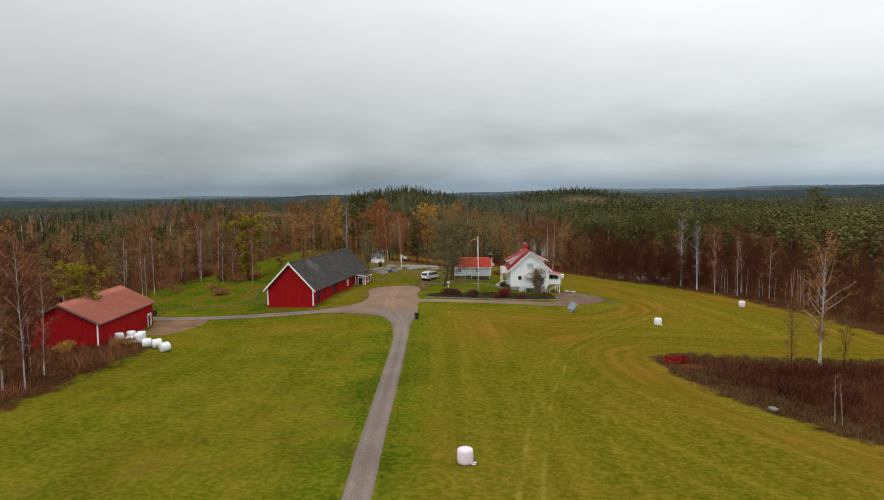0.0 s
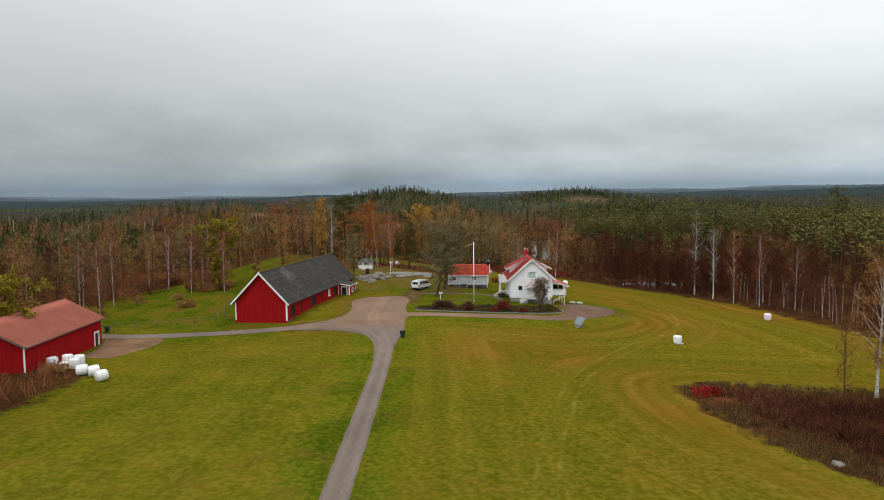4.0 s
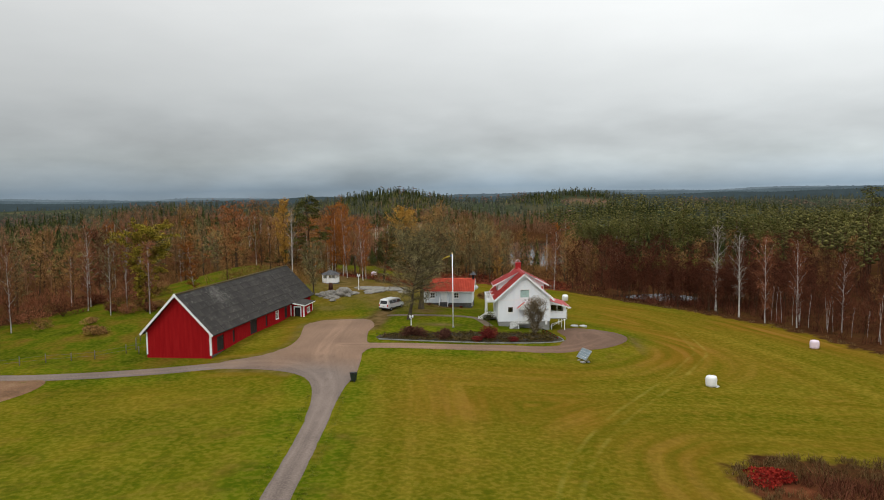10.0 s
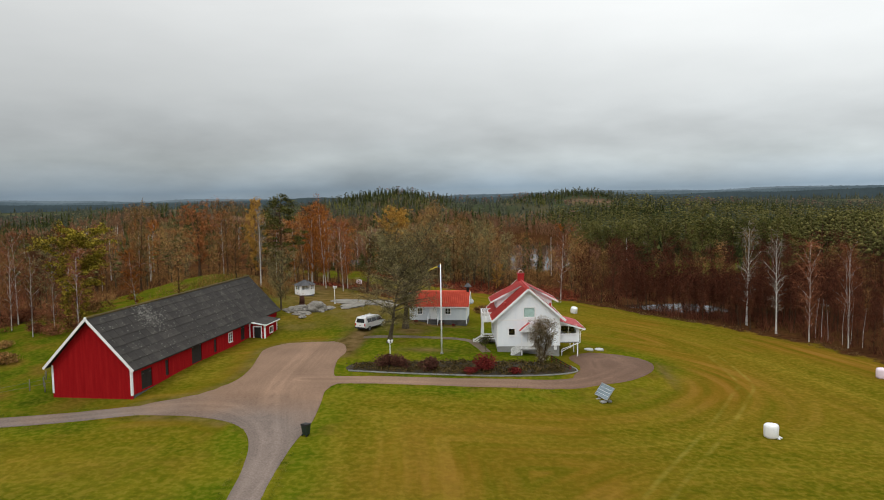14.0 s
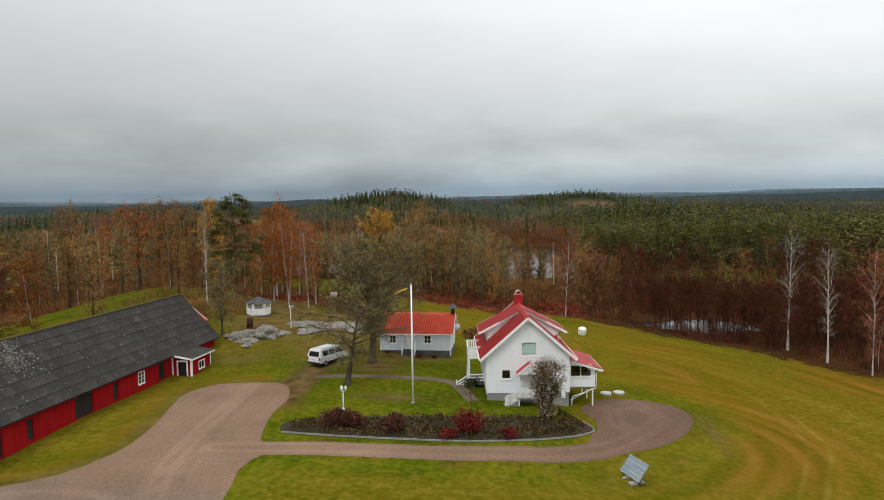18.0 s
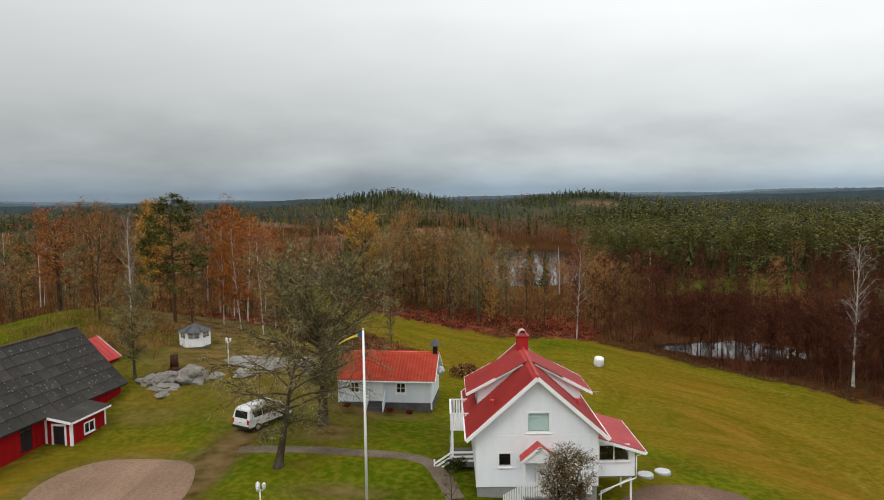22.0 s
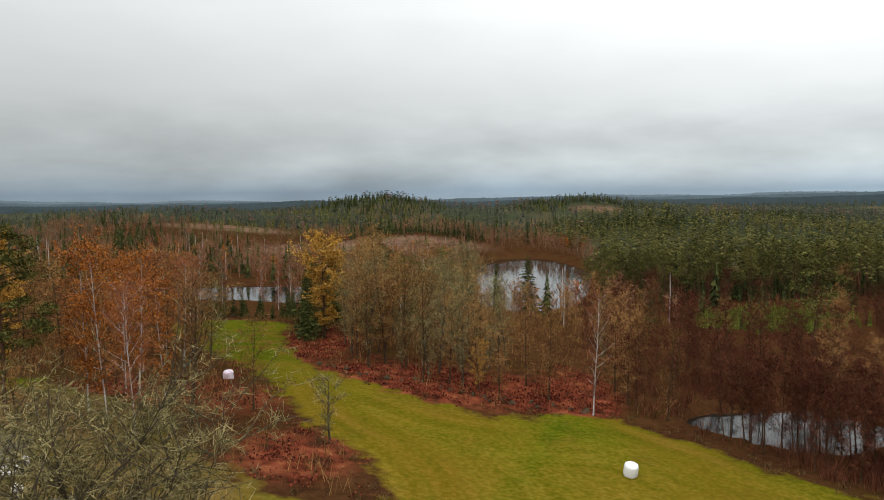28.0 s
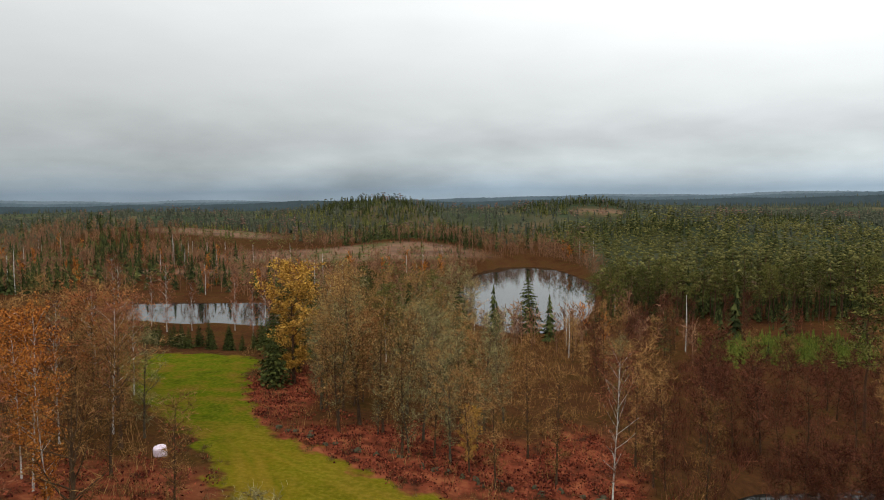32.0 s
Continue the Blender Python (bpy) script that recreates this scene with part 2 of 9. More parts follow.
BARK_PINE = mat("orange_pine_bark", (0.035, 0.02, 0.013), (0.085, 0.046, 0.028), (0.15, 0.082, 0.048), scale=0.9, fine=7, rough=0.95, stretch=(2, 2, 0.5), spec=0.02)
TWIG_RED = mat("red_brown_twigs", (0.0433, 0.0147, 0.0085), (0.1657, 0.0590, 0.0304), (0.3696, 0.1474, 0.0741), scale=0.3, rough=0.95, bump=0, island=0.35, thing=0.25, spec=0.02)
TWIG_BROWN = mat("brown_twigs", (0.0532, 0.0269, 0.0097), (0.2196, 0.1145, 0.0405), (0.4524, 0.2510, 0.0924), scale=0.3, rough=0.95, bump=0, island=0.35, thing=0.25, spec=0.02)
TWIG_PURPLE = mat("purple_brown_twigs", (0.0208, 0.0069, 0.0044), (0.0912, 0.0306, 0.0174), (0.2084, 0.0775, 0.0426), scale=0.12, rough=0.95, bump=0, island=0.4, spec=0.02)
TWIG_LICHEN = mat("grey_green_twigs", (0.0415, 0.0354, 0.0147), (0.1830, 0.1534, 0.0662), (0.4026, 0.3422, 0.1628), scale=0.5, rough=0.95, bump=0, island=0.4, spec=0.02)
LEAF_ORANGE = mat("orange_leaves", (0.1250, 0.0402, 0.0085), (0.3541, 0.1155, 0.0227), (0.5416, 0.2059, 0.0397), scale=0.4, rough=0.8, bump=0, island=0.6, thing=0.3, spec=0.04)
LEAF_RUST = mat("rust_brown_leaves", (0.0910, 0.0287, 0.0100), (0.2600, 0.0862, 0.0300), (0.4290, 0.1610, 0.0550), scale=0.4, rough=0.85, bump=0, island=0.6, thing=0.2, spec=0.04)
LEAF_YELLOW = mat("ochre_yellow_leaves", (0.1980, 0.0945, 0.0150), (0.4730, 0.2572, 0.0450), (0.6380, 0.3780, 0.0750), scale=0.4, rough=0.8, bump=0, island=0.6, spec=0.04)
LEAF_OLIVE = mat("yellow_green_leaves", (0.075, 0.068, 0.008), (0.25, 0.2, 0.02), (0.42, 0.32, 0.04), scale=0.4, rough=0.8, bump=0, island=0.6, spec=0.04)
LEAF_PALE = mat("dull_beige_leaves", (0.1232, 0.0724, 0.0220), (0.3326, 0.1983, 0.0650), (0.5174, 0.3266, 0.1100), scale=0.4, rough=0.85, bump=0, island=0.6, spec=0.04)
NEEDLE_PINE = mat("pine_needles", (0.0253, 0.0291, 0.0076), (0.0782, 0.0806, 0.0209), (0.1552, 0.1434, 0.0380), scale=0.5, rough=0.85, bump=0, island=0.5, thing=0.25, spec=0.04)
NEEDLE_SPRUCE = mat("spruce_needles", (0.0148, 0.0194, 0.0059), (0.0504, 0.0595, 0.0166), (0.0927, 0.1027, 0.0273), scale=0.5, rough=0.85, bump=0, island=0.5, thing=0.25, spec=0.04)
FAR_PINE = mat("far_pine_crowns", (0.0336, 0.0340, 0.0120), (0.0930, 0.0883, 0.0290), (0.1938, 0.1740, 0.0559), scale=0.02, fine=0.25, rough=0.9, bump=0, island=0.28, spec=0.02)
FAR_SPRUCE = mat("far_spruce_crowns", (0.0208, 0.0275, 0.0105), (0.0468, 0.0575, 0.0189), (0.0858, 0.0925, 0.0284), scale=0.02, fine=0.25, rough=0.9, bump=0, island=0.5, spec=0.02)
BUSH_RED = mat("dark_red_leaves", (0.075, 0.010, 0.010), (0.14, 0.020, 0.018), (0.22, 0.036, 0.028), scale=2, rough=0.85, bump=0, island=0.6, spec=0.04)
BUSH_BROWN = mat("red_brown_leaves", (0.05, 0.022, 0.016), (0.09, 0.036, 0.026), (0.14, 0.06, 0.04), scale=2, rough=0.85, bump=0, island=0.6, spec=0.04)
BRACKEN = mat("rust_red_bracken", (0.045, 0.012, 0.008), (0.155, 0.034, 0.02), (0.27, 0.072, 0.036), scale=0.15, rough=0.9, bump=0, island=0.6, spec=0.02)
REED = mat("straw_coloured_reeds", (0.05, 0.027, 0.012), (0.125, 0.074, 0.03), (0.21, 0.135, 0.058), scale=0.3, rough=0.95, bump=0, island=0.6, spec=0.02)
TUFT = mat("grass_tufts", (0.06, 0.085, 0.006), (0.115, 0.135, 0.012), (0.18, 0.18, 0.03), scale=0.3, rough=0.95, bump=0, island=0.5, spec=0.02)
# haze is put into this colour: bluer, with lifted darks, than the nearer conifers
DISTANT = mat("hazed_far_conifers", (0.052, 0.06, 0.044), (0.08, 0.088, 0.06), (0.118, 0.12, 0.078), scale=0.012, fine=0.1, rough=0.95, bump=0, island=0.4, spec=0.0)
DISTANT_BROWN = mat("far_leafless_hazed_woods", (0.0875, 0.0575, 0.0462), (0.1438, 0.0920, 0.0682), (0.2063, 0.1323, 0.0935), scale=0.012, fine=0.1, rough=0.95, bump=0, island=0.4, spec=0.0)
YOUNG_GREEN = mat("bright_young_conifers", (0.055, 0.075, 0.012), (0.1, 0.125, 0.02), (0.155, 0.17, 0.032), scale=0.1, fine=0.6, rough=0.9, bump=0, island=0.5, spec=0.02)


def road_material():
    """Worn grey asphalt that turns to pinkish-brown gravel by the yard, with streaks along the wheel lines."""
    m = bpy.data.materials.new("worn_asphalt_and_gravel")
    m.use_nodes = True
    nt = m.node_tree
    p = nt.nodes["Principled BSDF"]
    p.inputs["Roughness"].default_value, p.inputs["Specular IOR Level"].default_value = 0.95, 0.06
    co = nt.nodes.new("ShaderNodeTexCoord").outputs["Object"]
    at = nt.nodes.new("ShaderNodeAttribute")
    at.attribute_name = "side"
    sep = nt.nodes.new("ShaderNodeSeparateXYZ")
    nt.links.new(co, sep.inputs[0])

    def noise_of(vec, scale, detail, lo, hi, a=0.0, b=1.0):
        n = nt.nodes.new("ShaderNodeTexNoise")
        n.inputs["Scale"].default_value, n.inputs["Detail"].default_value = scale, detail
        nt.links.new(vec, n.inputs["Vector"])
        return span(n.outputs["Fac"], lo, hi, a, b)

    def span(v, lo, hi, a=0.0, b=1.0):
        r = nt.nodes.new("ShaderNodeMapRange")
        for k, val in zip(("From Min", "From Max", "To Min", "To Max"), (lo, hi, a, b)):
            r.inputs[k].default_value = val
        nt.links.new(v, r.inputs["Value"])
        return r.outputs[0]

    def calc(op, a, b):
        n = nt.nodes.new("ShaderNodeMath")
        n.operation = op
        nt.links.new(a, n.inputs[0])
        if isinstance(b, float):
            n.inputs[1].default_value = b
        else:
            nt.links.new(b, n.inputs[1])
        return n.outputs[0]

    def blend(f, a, b):
        x = nt.nodes.new("ShaderNodeMix")
        x.data_type = "RGBA"
        nt.links.new(f, x.inputs[0])
        for i, c in ((6, a), (7, b)):
            if isinstance(c, tuple):
                x.inputs[i].default_value = (*c, 1)
            else:
                nt.links.new(c, x.inputs[i])
        return x.outputs[2]

    big = noise_of(co, 0.16, 6, 0.3, 0.7)
    grit = noise_of(co, 7.0, 8, 0.2, 0.8)
    grey = blend(grit, (0.125, 0.096, 0.080), (0.235, 0.188, 0.162))
    pink = blend(grit, (0.17, 0.105, 0.070), (0.305, 0.203, 0.143))
    brown = blend(grit, (0.105, 0.062, 0.042), (0.21, 0.135, 0.097))
    up = span(calc("ADD", sep.outputs["Y"], noise_of(co, 0.12, 4, 0.3, 0.7, -4.0, 4.0)), 119.0, 129.0)
    col = blend(up, grey, pink)
    col = blend(span(sep.outputs["X"], -12.0, 6.0), col, brown)
    # two pale wheel lines, a darker crown between them
    wheel = calc("ABSOLUTE", calc("SUBTRACT", at.outputs["Fac"], 0.62), 0.0)
    tint = span(wheel, 0.0, 0.5, 1.08, 0.92)
    line = nt.nodes.new("ShaderNodeCombineXYZ")
    nt.links.new(calc("MULTIPLY", at.outputs["Fac"], 2.2), line.inputs[0])
    nt.links.new(calc("MULTIPLY", sep.outputs["Y"], 0.05), line.inputs[1])
    nt.links.new(calc("MULTIPLY", sep.outputs["X"], 0.05), line.inputs[2])
    streak = noise_of(line.outputs[0], 2.0, 5, 0.3, 0.7, 0.93, 1.07)
    value = calc("MULTIPLY", calc("MULTIPLY", tint, streak), span(big, 0.0, 1.0, 0.86, 1.14))
    sc = nt.nodes.new("ShaderNodeVectorMath")
    sc.operation = "SCALE"
    nt.links.new(col, sc.inputs[0])
    nt.links.new(value, sc.inputs["Scale"])
    nt.links.new(sc.outputs[0], p.inputs["Base Color"])
    bp = nt.nodes.new("ShaderNodeBump")
    bp.inputs["Strength"].default_value, bp.inputs["Distance"].default_value = 0.2, 0.02
    nt.links.new(grit, bp.inputs["Height"])
    nt.links.new(bp.outputs[0], p.inputs["Normal"])
    return m


ROAD = road_material()
OLIVE_YOUNG = mat("olive_young_conifers", (0.0588, 0.0650, 0.0175), (0.1232, 0.1248, 0.0350), (0.1960, 0.1820, 0.0562), scale=0.03, fine=0.3, rough=0.9, bump=0, island=0.5, spec=0.02)
FAR_BARE = mat("far_red_brown_hazed_woods", (0.1275, 0.0634, 0.0370), (0.2214, 0.1146, 0.0660), (0.3288, 0.1828, 0.1020), scale=0.03, fine=0.3, rough=0.95, bump=0, island=0.35, spec=0.02)
ENAMEL = mat("bright_white_enamel", (0.86, 0.86, 0.86), (0.9, 0.9, 0.9), (0.92, 0.92, 0.91), scale=1, rough=0.35, bump=0.0, spec=0.5)
PATH_DIRT = mat("trodden_grey_brown_path", (0.085, 0.064, 0.045), (0.15, 0.118, 0.086), (0.21, 0.17, 0.13), scale=0.5, fine=6, rough=1.0, bump=0.4, spec=0.03)


# ---- ground ----
KNOLLS = ((-40, 165, 26, 7.17), (-5, 150, 16, 1.04), (-45, 125, 20, -0.89), (20, 130, 22, -0.7), (-12, 225, 20, 0.4), (45, 225, 34, -2.55),
          (-40, 240, 35, 2.17), (30, 90, 34, -1.05), (-20, 90, 40, 1.78), (40, 180, 30, -0.71), (-60, 100, 34, -1.12), (0, 340, 70, -8.21),
          (-18, 185, 20, -1.28), (12, 205, 22, 0.93), (5, 140, 10, 0.76), (-14, 143, 10, -0.68), (-36, 154, 12, -3.84), (0, 275, 30, 1.38),
          (-61, 95, 9, 0.9), (8, 133, 7, -0.7), (-12.5, 163.5, 6, -0.8), (-38.4, 178.2, 7, -0.9), (-60, 190, 10, 3.1), (9.6, 197, 9, -0.38), (8, 216, 8, -0.2))
HILLS = ((60, 900, 75, 60, 5), (230, 820, 70, 60, 9), (-300, 640, 100, 50, 12), (-430, 900, 130, 70, 17), (330, 980, 100, 70, 8), (480, 760, 100, 70, 5), (-160, 884, 66, 80, 25), (-120, 930, 110, 150, 4), (62, 930, 70, 100, 20), (120, 960, 140, 160, 5), (-330, 760, 160, 200, 5), (-70, 590, 38, 45, 9), (100, 640, 50, 40, 12), (300, 620, 160, 160, 4),
         (700, 1500, 500, 260, 14), (-1200, 1900, 700, 240, 8), (300, 2300, 800, 260, 12), (1600, 2900, 900, 300, 24), (-600, 3300, 1400, 300, 12),
         (900, 4000, 1500, 300, 34), (2600, 3600, 900, 400, 40), (-2600, 3000, 900, 500, 10), (-2400, 4200, 1500, 300, 20))
# name, centre, half sizes, level
WATERS = (("lake", 1, 442, 28, 98, -14.0), ("west_lake", -112, 340, 52, 27, -10.2), ("pond", 31, 219.5, 10.5, 7.5, -8.9))


def smooth(a, b, v):
    t = np.clip((v - a) / (b - a), 0, 1)
    return t * t * (3 - 2 * t)


def ground_np(x, y):
    x, y = np.asarray(x, float), np.asarray(y, float)
    z = -4.78 - 1.52 * 1.3 * np.tanh(x / 130) + 0.32 * 2 * np.tanh((y - 150) / 200)
    for cx, cy, r, h in KNOLLS:
        z = z + h * np.exp(-((x - cx) ** 2 + (y - cy) ** 2) / (2 * r * r))
    far = smooth(290, 430, y)
    z = z * (1 - far) + far * (-12.5 + 0.8 * np.sin(x / 61) * np.sin(y / 83))
    for cx, cy, rx, ry, h in HILLS:
        z = z + h * np.exp(-(((x - cx) / rx) ** 2 + ((y - cy) / ry) ** 2) / 2)
    z = z + 3.0 * smooth(1200, 2500, y) * (np.sin(x / 310 + 1) * np.sin(y / 270) + np.sin(x / 130) * np.sin(y / 190 + 2))
    for _, cx, cy, rx, ry, level in WATERS:
        d = np.sqrt(((x - cx) / rx) ** 2 + ((y - cy) / ry) ** 2)
        wobble = 0.06 * np.sin(3 * np.arctan2(y - cy, x - cx) + cx)
        s = 1 - smooth(0.94 + wobble, 1.16 + wobble, d)
        z = z * (1 - s) + s * np.minimum(z, level - 0.7)
    return z


def ground(x, y):
    return float(ground_np(x, y))


def outline_distance(px, py, poly, closed=True):
    """Distance to an outline; with a closed one, positive inside."""
    best = np.full(px.shape, 1e9)
    inside = np.zeros(px.shape, bool)
    n = len(poly)
    for i in range(n if closed else n - 1):
        (x0, y0), (x1, y1) = poly[i], poly[(i + 1) % n]
        dx, dy = x1 - x0, y1 - y0
        t = np.clip(((px - x0) * dx + (py - y0) * dy) / (dx * dx + dy * dy + 1e-9), 0, 1)
        best = np.minimum(best, np.hypot(px - x0 - t * dx, py - y0 - t * dy))
        if closed and y0 != y1:
            inside ^= ((y0 > py) != (y1 > py)) & (px < dx * (py - y0) / (y1 - y0) + x0)
    return np.where(inside, best, -best) if closed else best


def curve(points, step=1.0, closed=False):
    """A smooth line through the points."""
    p = [Vector((*q, 0)) for q in points]
    n, out = len(p), []
    for i in range(n if closed else n - 1):
        a, b = p[i], p[(i + 1) % n]
        q = p[(i - 1) % n] if closed or i else a * 2 - b
        r = p[(i + 2) % n] if closed or i + 2 < n else b * 2 - a
        k = max(1, int((b - a).length / step))
        for j in range(k):
            t = j / k
            out.append(0.5 * ((2 * a) + (b - q) * t + (2 * q - 5 * a + 4 * b - r) * t * t + (3 * a - q - 3 * b + r) * t ** 3))
    if not closed:
        out.append(p[-1])
    return [(v.x, v.y) for v in out]


OPEN_LAND = curve([(-54, -300), (-54, 20), (-54, 67), (-53, 94), (-58, 99), (-73, 104), (-75, 120), (-82, 127), (-84, 140), (-78, 156), (-75, 172), (-77, 190), (-72, 207), (-62, 212), (-54, 204), (-46, 200), (-38, 198), (-29, 187),
                   (-17, 180), (-11, 181), (-13, 190), (-23, 201), (-29, 210), (-35, 219), (-53, 237), (-70, 257), (-74, 268), (-62, 274), (-49, 270), (-46, 258), (-40, 243), (-32, 228), (-24, 221.5),
                   (-14, 214.7), (-7, 210.6), (1, 211.9), (4.2, 214.8), (10, 215), (19, 208), (24, 202), (29, 198), (37, 190), (43, 180), (46, 171), (51, 153), (54.5, 141),
                   (55.5, 133), (58, 120), (58, 107), (40, 104.5), (24, 104.7), (17.6, 101.5), (19, 90), (22.5, 82), (26.5, 76), (31.5, 68.5), (40, 55), (50, 30), (58, -300)], 3.0, True)
MAIN_ROAD = curve([(-2, -60), (-9, 10), (-11.4, 40), (-14.1, 63), (-15.6, 76), (-17.1, 88.5), (-18.9, 103), (-20.6, 114), (-23, 121), (-25.5, 128)])
BRANCH_ROAD = curve([(-21.5, 117.5), (-24.5, 121.5), (-29.5, 124.2), (-36, 123.2), (-43.5, 121), (-52, 119.3), (-61, 118.2), (-69, 118.6), (-84, 121), (-110, 128)])
LOOP_ROAD = curve([(-24, 132.6), (-20.5, 133), (-15.8, 133.7), (-11, 134), (-6.2, 134.4), (-1.4, 135.4), (3.4, 136.8), (7.5, 139.6), (10.5, 143.5)])
YARD = curve([(-27.2, 120.8), (-24.7, 119), (-22.9, 115.8), (-21.5, 111), (-20.3, 105.5), (-18.5, 105.5), (-18.9, 111), (-19.3, 116.5), (-19.2, 121), (-19.8, 126), (-20.4, 130), (-19.6, 132.5), (-21, 135), (-22.1, 140.5), (-22.2, 145.0), (-24.6, 149.4), (-31.2, 150.0), (-33.4, 146.6), (-32.4, 141.5),
              (-31.2, 136.5), (-31, 131.5), (-33, 127.3), (-37, 124.6), (-37.5, 122.1), (-31.4, 121.8)], 0.8, True)
TURNING = curve([(5.5, 137.6), (10.3, 140.0), (13.6, 143.6), (15.8, 148.2), (16.0, 152.4), (13.4, 154.2), (9.0, 152.6), (6.2, 149.2), (5.4, 146.6), (6.6, 143.6), (5.6, 140.5)], 0.8, True)
SHED_DIRT = curve([(-66, 117.6), (-57, 118.0), (-54.8, 114.5), (-55.5, 109), (-56.5, 104.5), (-60.5, 105), (-62.4, 111), (-65, 117)], 0.8, True)
GRASS_PATH = [(-4, 180), (1.4, 201), (3, 207.7), (4.2, 214.6), (8.4, 235), (8.4, 246)]
YARD_LINE = [(-26.2, 132), (-26.8, 140), (-27.5, 149)]
TURN_LINE = [(13, 148), (11, 152), (8, 148), (8.5, 144)]
TRACKS = (curve([(-1.5, 20), (-0.2, 55), (1.4, 78), (3.0, 88), (4.8, 99), (9.5, 112), (19.5, 131.5), (23.5, 140), (26, 146), (26.4, 153), (26.5, 161)]),)


def spread(lo, hi, a, b, step, grow):
    """Grid lines: even between a and b, wider and wider outside."""
    core = list(np.arange(a, b + step / 2, step))
    up, s, v = [], step, core[-1]
    while v < hi:
        s *= grow
        v += s
        up.append(min(v, hi))
    down, s, v = [], step, core[0]
    while v > lo:
        s *= grow
        v -= s
        down.append(max(v, lo))
    return np.array(down[::-1] + core + up)


def mesh_np(name, v, f):
    """A mesh from arrays of places and of triangles or quads."""
    me = bpy.data.meshes.new(name)
    v, f = np.asarray(v, np.float32), np.asarray(f, np.int32)
    k = f.shape[1]
    me.vertices.add(len(v))
    me.vertices.foreach_set("co", v.ravel())
    me.loops.add(f.size)
    me.loops.foreach_set("vertex_index", f.ravel())
    me.polygons.add(len(f))
    me.polygons.foreach_set("loop_start", np.arange(0, f.size, k, dtype=np.int32))
    me.update(calc_edges=True)
    return me


def patch_colour(nt, vec, scale, stops, detail=5, stretch=None):
    if stretch:
        mp = nt.nodes.new("ShaderNodeMapping")
        mp.inputs["Scale"].default_value = stretch
        nt.links.new(vec, mp.inputs["Vector"])
        vec = mp.outputs[0]
    n = nt.nodes.new("ShaderNodeTexNoise")
    n.inputs["Scale"].default_value, n.inputs["Detail"].default_value = scale, detail
    nt.links.new(vec, n.inputs["Vector"])
    r = nt.nodes.new("ShaderNodeValToRGB")
    e = r.color_ramp.elements
    e[0].position, e[0].color = stops[0][0], (*stops[0][1], 1)
    e[1].position, e[1].color = stops[-1][0], (*stops[-1][1], 1)
    for p, c in stops[1:-1]:
        e.new(p).color = (*c, 1)
    nt.links.new(n.outputs["Fac"], r.inputs[0])
    return r.outputs[0], n.outputs["Fac"]


